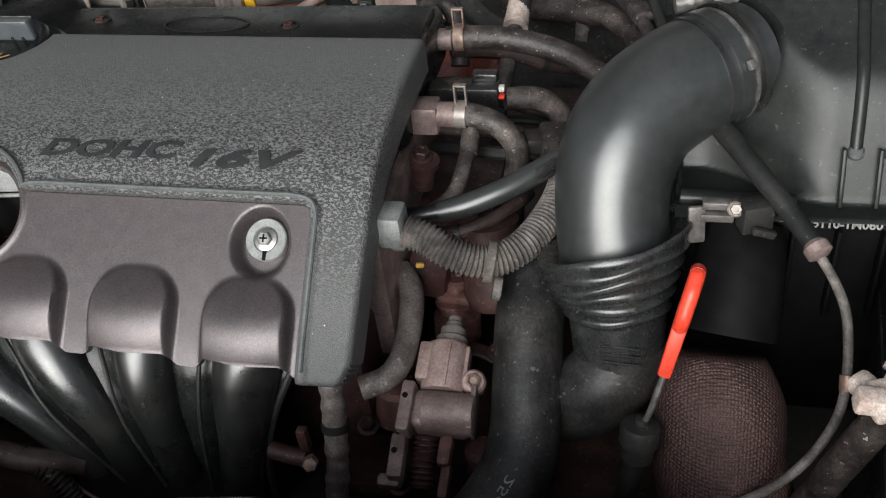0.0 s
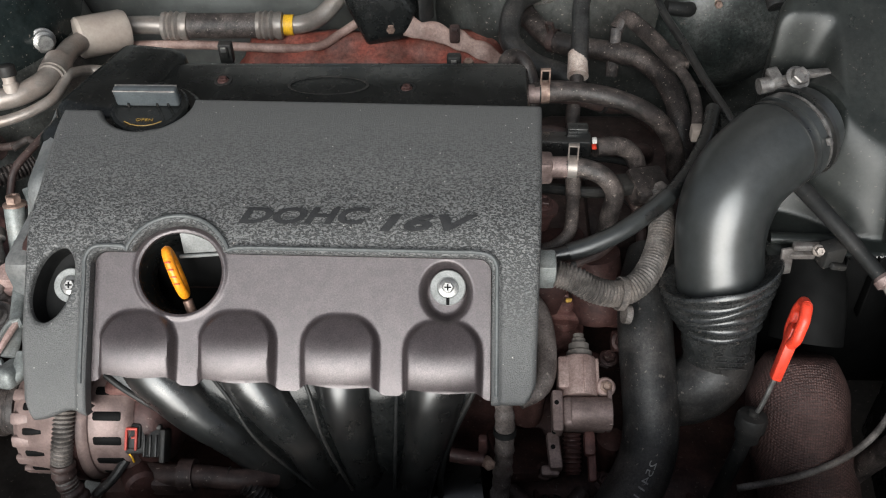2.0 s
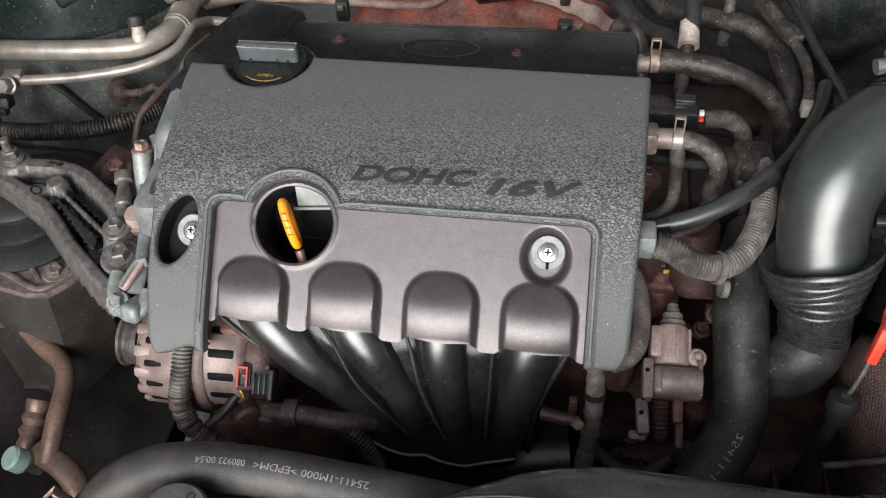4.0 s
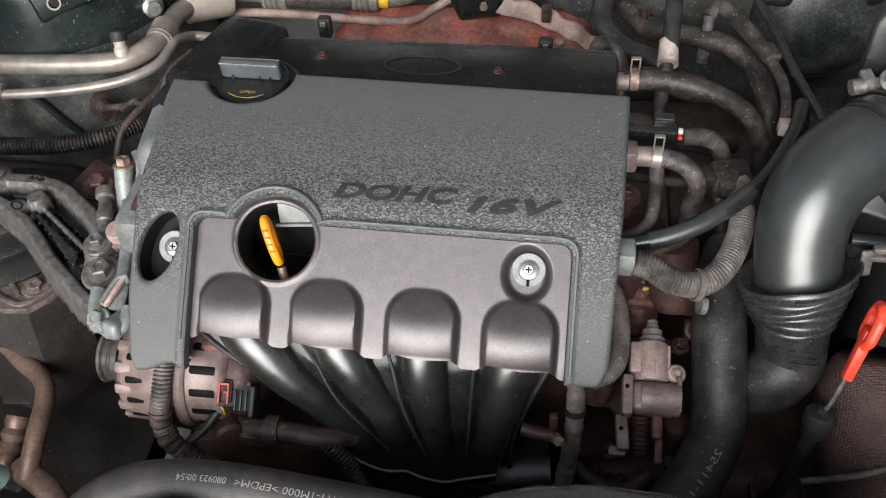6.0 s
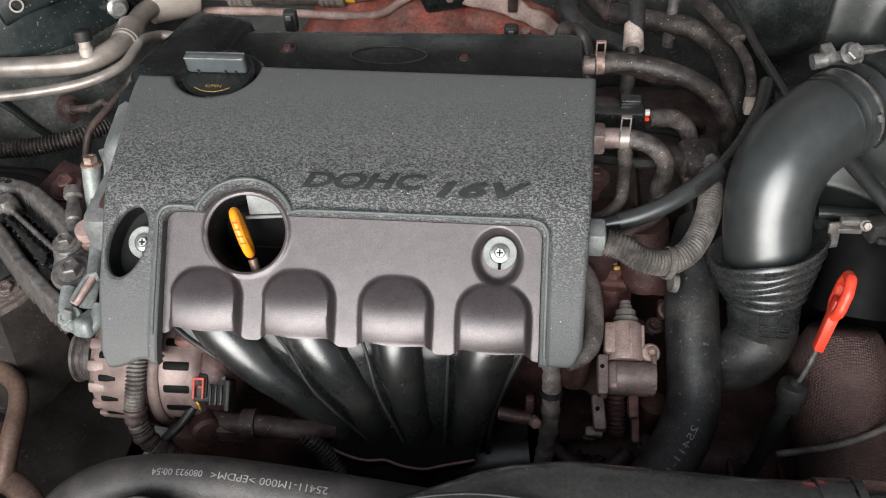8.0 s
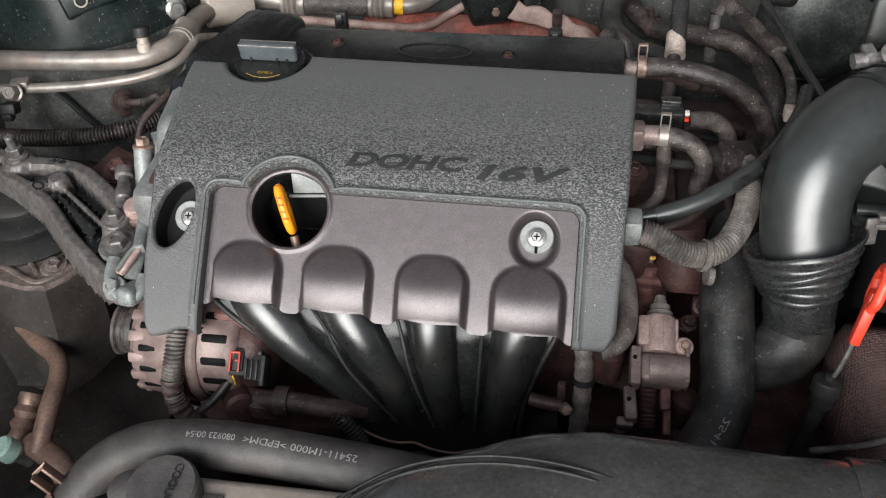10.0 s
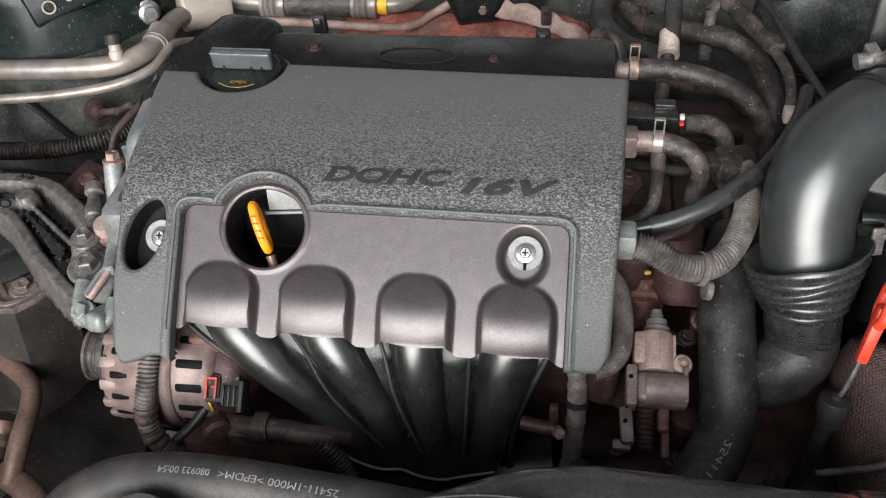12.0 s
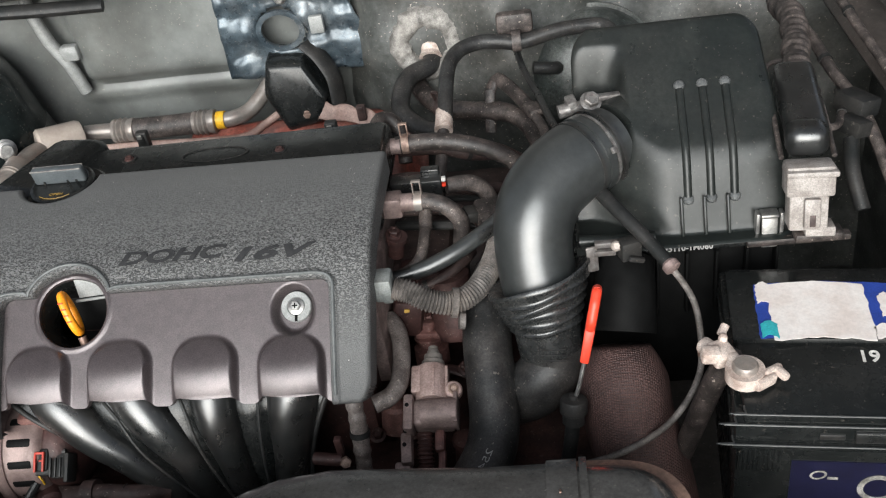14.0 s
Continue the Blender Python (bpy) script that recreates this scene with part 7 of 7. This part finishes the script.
    for x, y, z, a, b, c, w in ((0.163, 0.386, 0.822, 0.020, 0.022, 0.016, 30), (0.154, 0.380, 0.826, 0.017, 0.013, 0.014, 8), (0.152, 0.393, 0.823, 0.014, 0.016, 0.012, 50), (0.165, 0.396, 0.830, 0.008, 0.008, 0.012, 0), (0.197, 0.353, 0.821, 0.022, 0.007, 0.012, 40), (0.203, 0.364, 0.822, 0.020, 0.007, 0.012, 40), (0.210, 0.361, 0.824, 0.008, 0.016, 0.008, 40), (0.172, 0.377, 0.822, 0.012, 0.012, 0.014, 20)):
        part("clamp_lug", rbox((x, y, z), (a, b, c), 0.0035, turned(6, 5, w)), CORRODED, cl)
    part("post", lathe([(0.0115, 0), (0.0105, 0.020), (0.009, 0.022), (0.0005, 0.0225)], (0.181, 0.362, 0.812), (0, 0, 1), 28), PIPE, t, "worn lead post")
    part("clamp_bolt", sweep([(0.164, 0.404, 0.828), (0.168, 0.412, 0.832)], 0.004, 10), CORRODED, cl)
    part("carry_slot", merged(rbox((0.248, 0.3235, 0.789), (0.020, 0.004, 0.006), 0.001), rbox((0.300, 0.3230, 0.790), (0.07, 0.006, 0.012), 0.002)), GLOSS, t)


battery()
solo("battery_cable", sweep([(0.158, 0.388, 0.818), (0.147, 0.394, 0.792), (0.138, 0.400, 0.755), (0.130, 0.41, 0.71), (0.12, 0.42, 0.66)], 0.0105, 16), DUSTY, "thick dusty black battery cable", "cable")


def control_unit():
    t = thing("fuse_connector", "black glossy connector over a beige plug housing", "connector", (0.27, 0.58, 0.78))
    lean = turned(-14, 0, -5)
    part("housing", merged(rbox((0.2520, 0.536, 0.8990), (0.0440, 0.030, 0.0300), 0.003, lean), rbox((0.2520, 0.534, 0.8680), (0.0360, 0.026, 0.0420), 0.003, lean), rbox((0.2640, 0.531, 0.8440), (0.0280, 0.026, 0.0100), 0.002, lean)), BEIGE, t, "beige dusty plug housing")
    part("housing_rim", rbox((0.2520, 0.5330, 0.9090), (0.0465, 0.032, 0.0060), 0.002, lean), BEIGE, t)
    part("housing_latch", rbox((0.2530, 0.5180, 0.8700), (0.0150, 0.006, 0.0300), 0.002, lean), BEIGE, t)
    # raised dark block paints the shade of a recess in the latch
    part("housing_slot", rbox((0.2530, 0.5145, 0.8640), (0.0060, 0.003, 0.0120), 0.001, lean), DIRT, t, "recess shade drawn as a dark block")
    part("body", rbox((0.2660, 0.6350, 0.9250), (0.0400, 0.130, 0.0260), 0.009, turned(3, 0, -7), 4), GLOSS, t)
    part("front_cap", rbox((0.2560, 0.5680, 0.9230), (0.0400, 0.034, 0.0320), 0.012, turned(0, 0, -7), 4), GLOSS, t)
    part("body_seam", rbox((0.2690, 0.6720, 0.9375), (0.0300, 0.004, 0.0020), 0.0006, turned(3, 0, -7)), GREYHOSE, t)
    part("wire_cage", merged(sweep([(0.232, 0.560, 0.908), (0.240, 0.640, 0.922), (0.250, 0.712, 0.926), (0.272, 0.722, 0.928), (0.292, 0.708, 0.924), (0.288, 0.630, 0.918), (0.280, 0.556, 0.908)], 0.0026, 8)), GREYHOSE, t)
    part("loom", sweep([(0.276, 0.690, 0.926), (0.284, 0.725, 0.928), (0.294, 0.770, 0.930), (0.304, 0.83, 0.930), (0.31, 0.91, 0.91)], lambda f: 0.0145 + 0.0006 * math.sin(120 * f) + 0.0012 * math.sin(31 * f), 18, n=120), GREYHOSE, t, "frayed taped loom")
    part("foot", merged(rbox((0.2660, 0.536, 0.8330), (0.0460, 0.018, 0.0100), 0.003), rbox((0.250, 0.545, 0.822), (0.10, 0.010, 0.008), 0.002)), DUSTY, t)


control_unit()
solo("side_connector", merged(rbox((0.345, 0.70, 0.88), (0.03, 0.04, 0.022), 0.004, turned(0, 10, 30)), rbox((0.335, 0.67, 0.87), (0.022, 0.03, 0.018), 0.003, turned(0, 10, 30)), sweep([(0.33, 0.66, 0.86), (0.325, 0.63, 0.84), (0.33, 0.60, 0.81)], 0.008, 12)), MATT, "dusty connector beside the loom", "connector")
solo("wing_rail", merged(sweep([(0.42, 0.30, 0.86), (0.41, 0.60, 0.88), (0.40, 0.95, 0.90)], 0.03, 14, flat=0.5), rbox((0.455, 0.62, 0.885), (0.08, 0.80, 0.03), 0.01)), APRON, "dark wing edge rail", "rail")


def brake_servo():
    c, ax = Vector((0.085, 1.045, 0.780)), Vector((0.0, -1, 0.25)).normalized()
    t = thing("brake_servo", "scuffed grey-green round brake servo by the firewall", "brake servo", (0.085, 1.045, 0.68))
    part("front_shell", lathe([(0.094, 0.006), (0.091, 0.022), (0.080, 0.040), (0.062, 0.052), (0.040, 0.060), (0.0005, 0.064)], c, ax, 56), SERVO, t, smooth=60)
    part("rear_shell", lathe([(0.03, -0.07), (0.075, -0.06), (0.095, -0.03), (0.096, 0.0)], c, ax, 56), SERVO, t, smooth=60)
    part("seam_ring", ring_plate(c - ax * 0.001, ax, 0.090, 0.0995, 0.008, 56), SERVO, t)
    for k in range(3):
        part("stud", hexbolt(c + ax * 0.05 + Vector((0.036 * math.cos(2.1 * k), 0, 0.036 * math.sin(2.1 * k))), ax, 0.005, 0.008), COPPER, t)
    part("vacuum_elbow", sweep([c + ax * 0.03 + Vector((-0.05, 0, 0.02)), c + ax * 0.06 + Vector((-0.056, 0, 0.025)), c + ax * 0.066 + Vector((-0.085, 0, 0.03))], 0.009, 14), MATT, t)


brake_servo()


def stay_bracket():
    t = thing("loom_bracket", "dirty grey stay with a taped cable and clip", "bracket", (-0.02, 0.86, 0.75))
    part("stay", merged(sweep([(-0.062, 0.955, 0.812), (-0.052, 0.962, 0.824), (-0.040, 0.945, 0.824), (-0.022, 0.905, 0.824), (-0.004, 0.862, 0.822)], 0.0098, 12, flat=0.55), sweep([(-0.062, 0.955, 0.812), (-0.064, 0.94, 0.79), (-0.066, 0.93, 0.76)], 0.008, 10, flat=0.6)), DUSTY, t)
    part("tip", rbox((-0.003, 0.862, 0.824), (0.020, 0.028, 0.014), 0.004, turned(0, 0, 20)), GREYHOSE, t)
    part("cable", sweep([(-0.003, 0.855, 0.822), (0.008, 0.82, 0.818), (0.010, 0.785, 0.812), (0.006, 0.755, 0.805)], 0.0062, 12), GREYHOSE, t)
    part("plug", rbox((0.006, 0.750, 0.806), (0.015, 0.014, 0.016), 0.002), CREAM, t, "pale plastic plug end")


stay_bracket()
solo("bonnet_cable", sweep([(-0.022, 0.985, 0.858), (-0.012, 0.93, 0.848), (0.004, 0.87, 0.842), (0.018, 0.81, 0.835), (0.036, 0.752, 0.826), (0.05, 0.71, 0.81)], 0.0048, 10), GLOSS, "thin black cable across the hoses", "cable")
solo("hose_clip", merged(ring_plate((-0.025, 0.966, 0.876), (1, 0, 0), 0.0125, 0.0145, 0.012), rbox((-0.020, 0.985, 0.895), (0.05, 0.02, 0.03), 0.006)), GREYHOSE, "grey clip holding the hose to the firewall", "clip")


# ---- front duct and reservoir ----
def front_duct():
    t = thing("front_air_duct", "large black moulded air duct across the front", "air duct", (-0.12, 0.20, 0.60))
    rings = []
    rear = [(-0.42, 0.215, 0.742), (-0.38, 0.245, 0.752), (-0.344, 0.268, 0.765), (-0.291, 0.280, 0.785), (-0.262, 0.287, 0.795), (-0.234, 0.292, 0.801), (-0.19, 0.2945, 0.806), (-0.126, 0.292, 0.806), (-0.06, 0.289, 0.8055), (-0.01, 0.289, 0.806)]
    for x, y1, z1 in rear:
        depth = 0.075 + 0.055 * smooth01(-0.42, -0.25, x)
        c = np.array([x, y1 - depth, z1 + 0.024 - 0.045])
        ring = oval(c, (0, 1, 0), (0, 0, 1), depth, 0.045, 48, 4.0)
        rings.append(ring)
    part("body", skin(rings), DUCTBLACK, t, smooth=60)
    ridge = [(-0.4, 0.199, 0.803), (-0.342, 0.237, 0.815), (-0.279, 0.249, 0.826), (-0.218, 0.246, 0.8295), (-0.163, 0.232, 0.829), (-0.123, 0.21, 0.828), (-0.1, 0.184, 0.827)]
    for back in (0.0, 0.0065):
        part("ridge", sweep([(x, y - back, z - 0.0022) for x, y, z in ridge], 0.0016, 10), MATT, t)
    for x0, w, d in ((-0.010, 0.024, 0.002), (0.016, 0.006, 0.0030)):
        part("collar", skin([oval((x, 0.212, 0.769), (0, 1, 0), (0, 0, 1), 0.080 + g, 0.058 + g, 48, 4.0) for x, g in ((x0, 0), (x0, d), (x0 + w, d), (x0 + w, 0))], False), DUCTBLACK, t)
    part("mark", merged(rbox((0.0005, 0.252, 0.8245), (0.0015, 0.026, 0.001), 0.0, turned(-25, 0, 0)), rbox((0.0045, 0.256, 0.8230), (0.0015, 0.016, 0.001), 0.0, turned(-25, 0, 0))), RUSTPIPE, t, "scuffed arrow mark")
    def end_ring(z, shrink, grow=0.0):
        return oval((0.024, 0.212, z), (1, 0, 0), (0, 1, 0), 0.0745 + grow - shrink, 0.0770 + grow - shrink, 64, 3.0)

    # the end turns down, rounded in plan and over its top edge
    fall = [(0.600, 0.004), (0.700, 0.0), (0.780, 0.0)] + [(0.780 + 0.0465 * math.sin(a), 0.034 * (1 - math.cos(a))) for a in np.linspace(0.15, 1.5, 9)]
    part("end_elbow", skin([end_ring(z, d) for z, d in fall]), DUCTBLACK, t, "black glossy end elbow", smooth=60)
    part("seam_flange", skin([end_ring(z, 0.0, g) for z, g in ((0.797, -0.004), (0.798, 0.0045), (0.8025, 0.0045), (0.804, -0.006))], False), RUSTPIPE, t, "reddish brown moulded seam", smooth=30)


front_duct()


def coolant_tank():
    t = thing("coolant_tank", "cream plastic coolant tank with a black flip cap", "coolant tank", (-0.47, 0.22, 0.60))
    part("tank", rbox((-0.465, 0.222, 0.664), (0.17, 0.097, 0.127), 0.010, None, 3), CREAM, t)
    cap = part("cap", lathe([(0.0285, -0.012), (0.0310, -0.008), (0.0310, 0.010), (0.0285, 0.0135), (0.0005, 0.0135)], (-0.547, 0.243, 0.735), (0, -0.05, 1), 44), CAPRUBBER, t, "dark grey rubber cap")
    part("tab", lathe([(0.018, -0.004), (0.018, 0.005), (0.015, 0.007)], (-0.576, 0.240, 0.737), (0, -0.05, 1), 28), CAPRUBBER, cap)
    m = Matrix.Translation((-0.5400, 0.264, 0.7495)) @ turned(3, 0, -92)
    part("print", placed(text_shape("COOLANT", 0.0105, 0.0003), m), MATT, cap, "raised word")
    part("strap", merged(rbox((-0.508, 0.243, 0.728), (0.020, 0.014, 0.006), 0.002), rbox((-0.498, 0.241, 0.722), (0.012, 0.020, 0.010), 0.002)), CAPRUBBER, cap)
    part("neck", lathe([(0.024, 0), (0.024, 0.04)], (-0.547, 0.243, 0.70), (0, 0, 1), 32), CREAM, t)


coolant_tank()


def washer_cap():
    t = thing("washer_tank_cap", "white filler cap with an orange centre", "filler cap", (0.138, 0.235, 0.72))
    part("cap", lathe([(0.020, -0.05), (0.0290, -0.014), (0.0295, -0.008), (0.0265, -0.006), (0.0262, 0.002), (0.0245, 0.006), (0.0215, 0.007), (0.0205, 0.005), (0.0005, 0.005)], (0.1365, 0.2295, 0.780), (0, -0.1, 1), 48), LABEL, t)
    part("insert", lathe([(0.0203, 0), (0.0203, 0.0018), (0.0005, 0.0024)], (0.1365, 0.2295, 0.7848), (0, -0.1, 1), 40), ORANGE, t, "orange insert")
    part("sticker", rbox((0.1365, 0.2230, 0.7872), (0.037, 0.024, 0.0006), 0.0, turned(6, 0, 0)), LABEL, t)


washer_cap()


# unseen panel, added to keep low sun off runner bottoms and alternator
def shade_shroud():
    t = thing("shade_shroud", "unseen black panel behind the front hose, added to shade the runners", "fan shroud", (-0.38, 0.255, 0.44))
    part("panel", rbox((-0.38, 0.258, 0.565), (0.64, 0.016, 0.25), 0.005), SHADEBLACK, t)
    for k in range(5):
        part("stiffener", rbox((-0.60 + 0.11 * k, 0.268, 0.57), (0.006, 0.010, 0.22), 0.002), SHADEBLACK, t)


shade_shroud()


# ---- grime-covered clutter between the larger things ----
def dark_branch(name, points, radius, material, label, category, clip_at=None, group=""):
    """A run of loom or pipe with a small band where it is tied."""
    t = thing(name, label, category, points[-1], group)
    part("run", sweep(points, radius, 12), material, t)
    p = curve_points(points, 20)
    k = clip_at or 8
    part("tie", ring_plate(p[k] - (p[k + 1] - p[k]) * 0.2, tuple(p[k + 1] - p[k]), radius, radius + 0.0014, 0.005, 18), MATT, t)
    return t


def head_clutter():
    g = "branches of loom beside the cylinder head"
    lab = "oily brown taped branch of loom among hoses"
    dark_branch("loom_branch", [(-0.185, 0.735, 0.815), (-0.150, 0.742, 0.812), (-0.110, 0.735, 0.800), (-0.075, 0.745, 0.785), (-0.045, 0.765, 0.77), (-0.035, 0.79, 0.74)], 0.0075, DIRT, lab, "wiring loom", 7, g)
    dark_branch("loom_branch", [(-0.180, 0.690, 0.800), (-0.140, 0.685, 0.802), (-0.100, 0.690, 0.796), (-0.070, 0.672, 0.780), (-0.062, 0.645, 0.765), (-0.06, 0.61, 0.745)], 0.0065, DIRT, lab, "wiring loom", 6, g)
    dark_branch("loom_branch", [(-0.175, 0.790, 0.825), (-0.130, 0.805, 0.815), (-0.085, 0.815, 0.795), (-0.05, 0.84, 0.775), (-0.02, 0.85, 0.74)], 0.0085, DIRT, lab, "wiring loom", 9, g)
    dark_branch("loom_branch", [(-0.170, 0.840, 0.800), (-0.120, 0.860, 0.785), (-0.06, 0.87, 0.765), (0.0, 0.86, 0.73)], 0.0110, DIRT, lab, "wiring loom", 11, g)
    dark_branch("loom_branch", [(-0.172, 0.600, 0.760), (-0.145, 0.585, 0.765), (-0.115, 0.592, 0.772), (-0.092, 0.615, 0.775), (-0.085, 0.645, 0.765)], 0.0055, DIRT, lab, "wiring loom", 6, g)


head_clutter()


def loom_junction():
    t = thing("loom_junction", "dirty plastic loom junction with small plugs", "connector", (-0.055, 0.66, 0.78))
    part("shell", rbox((-0.058, 0.668, 0.800), (0.040, 0.034, 0.026), 0.005, turned(10, 8, 20)), DUSTY, t)
    part("plug", rbox((-0.082, 0.662, 0.806), (0.016, 0.022, 0.014), 0.003, turned(0, 10, 20)), MATT, t)
    part("plug", rbox((-0.064, 0.645, 0.808), (0.014, 0.016, 0.012), 0.003, turned(0, 0, 15)), GREYHOSE, t)
    part("clip", rbox((-0.046, 0.650, 0.812), (0.010, 0.014, 0.008), 0.002, turned(0, 0, 35)), LOOM, t)


loom_junction()


def thermostat_outlet():
    t = thing("water_outlet", "reddish grimy water outlet casting with bolts", "casting", (-0.12, 0.60, 0.70))
    part("flange", rbox((-0.160, 0.600, 0.735), (0.035, 0.070, 0.050), 0.008, turned(0, 12, 0)), DARKALU, t)
    part("spout", lathe([(0.021, 0), (0.022, 0.02), (0.024, 0.024), (0.024, 0.030)], (-0.140, 0.605, 0.742), (1, -0.1, 0.15), 24), DARKALU, t)
    for y, z in ((0.575, 0.765), (0.632, 0.760), (0.590, 0.715)):
        part("bolt", hexbolt((-0.143, y, z), (1, 0, 0.3), 0.006, 0.006, 1.5), CASTRED, t)


thermostat_outlet()


def selector_parts():
    """Castings and links on top of the gearbox, seen between the hoses."""
    t = thing("shift_linkage", "reddish dirty shift linkage with bolts on the gearbox", "linkage", (-0.14, 0.45, 0.60))
    part("plate", rbox((-0.185, 0.455, 0.630), (0.060, 0.070, 0.014), 0.005, turned(-16, 8, 10)), DARKALU, t)
    part("tower", merged(lathe([(0.017, -0.03), (0.017, 0.0), (0.013, 0.004), (0.013, 0.016), (0.009, 0.018), (0.009, 0.024)], (-0.178, 0.500, 0.670), (0.1, 0.2, 1), 24)), CASTRED, t)
    part("tower", merged(lathe([(0.012, -0.03), (0.012, 0.0), (0.015, 0.002), (0.015, 0.008), (0.008, 0.010)], (-0.100, 0.452, 0.655), (0.1, 0.1, 1), 20)), DARKALU, t)
    part("lever", sweep([(-0.178, 0.498, 0.690), (-0.155, 0.520, 0.694), (-0.120, 0.532, 0.690), (-0.098, 0.530, 0.682)], 0.0075, 12, flat=0.5), DARKALU, t)
    for x, y, z in ((-0.200, 0.478, 0.648), (-0.163, 0.430, 0.640), (-0.098, 0.530, 0.690), (-0.108, 0.420, 0.640)):
        part("bolt", hexbolt((x, y, z), (0.05, -0.3, 1), 0.0066, 0.007, 1.4), DARKALU, t)
    part("hose_stub", sweep([(-0.205, 0.425, 0.625), (-0.175, 0.405, 0.615), (-0.145, 0.400, 0.620), (-0.125, 0.415, 0.630)], 0.009, 14), DIRT, t)
    part("clip", ring_plate((-0.16, 0.4015, 0.6165), (1, -0.1, 0.1), 0.0092, 0.0108, 0.008), DIRT, t)


selector_parts()


def mount_details():
    t = thing("mount_stay", "rusty pressed steel stay with a flanged bolt", "bracket", (-0.79, 0.70, 0.66))
    part("plate", rbox((-0.752, 0.652, 0.745), (0.075, 0.055, 0.005), 0.002, turned(10, 6, -24)), DARKALU, t)
    part("bolt", merged(hexbolt((-0.757, 0.650, 0.750), (0.05, -0.15, 1), 0.0105, 0.011, 1.6), ring_plate((-0.757, 0.650, 0.7475), (0.05, -0.15, 1), 0.010, 0.019, 0.002)), CASTRED, t)
    part("loop", sweep([(-0.720, 0.655, 0.742), (-0.712, 0.675, 0.756), (-0.722, 0.695, 0.752), (-0.742, 0.70, 0.738)], 0.004, 10), DARKALU, t)
    part("rod", sweep([(-0.73, 0.72, 0.74), (-0.70, 0.745, 0.752), (-0.688, 0.775, 0.760), (-0.70, 0.81, 0.768)], 0.0045, 10), GREYHOSE, t)


mount_details()


def line_joint():
    t = thing("line_joint", "pale pipe joint with a nut and black clip", "pipe joint", (-0.945, 0.78, 0.74))
    part("block", rbox((-0.945, 0.790, 0.768), (0.024, 0.016, 0.018), 0.003, turned(0, 0, 10)), PIPE, t)
    part("nut", hexbolt((-0.946, 0.774, 0.768), (0, -0.8, 0.5), 0.010, 0.012, 1.2), PIPE, t)
    part("clip", merged(rbox((-0.947, 0.756, 0.756), (0.020, 0.022, 0.016), 0.004, turned(-20, 0, 8)), rbox((-0.947, 0.747, 0.750), (0.014, 0.012, 0.012), 0.003)), MATT, t, "black plastic clip")


line_joint()


def wing_cables():
    for pts, rad in (([(0.31, 0.95, 0.90), (0.325, 0.84, 0.905), (0.335, 0.76, 0.890), (0.352, 0.69, 0.870), (0.36, 0.60, 0.83)], 0.0065),
                     ([(0.37, 0.98, 0.93), (0.365, 0.88, 0.935), (0.372, 0.78, 0.920), (0.385, 0.66, 0.90)], 0.0055),
                     ([(0.30, 0.64, 0.888), (0.315, 0.66, 0.880), (0.33, 0.70, 0.875), (0.34, 0.75, 0.87)], 0.0040)):
        dark_branch("wing_cable", pts, rad, GREYHOSE, "dusty dark cable along the wing", "cable", 9, "cables along the wing")


wing_cables()
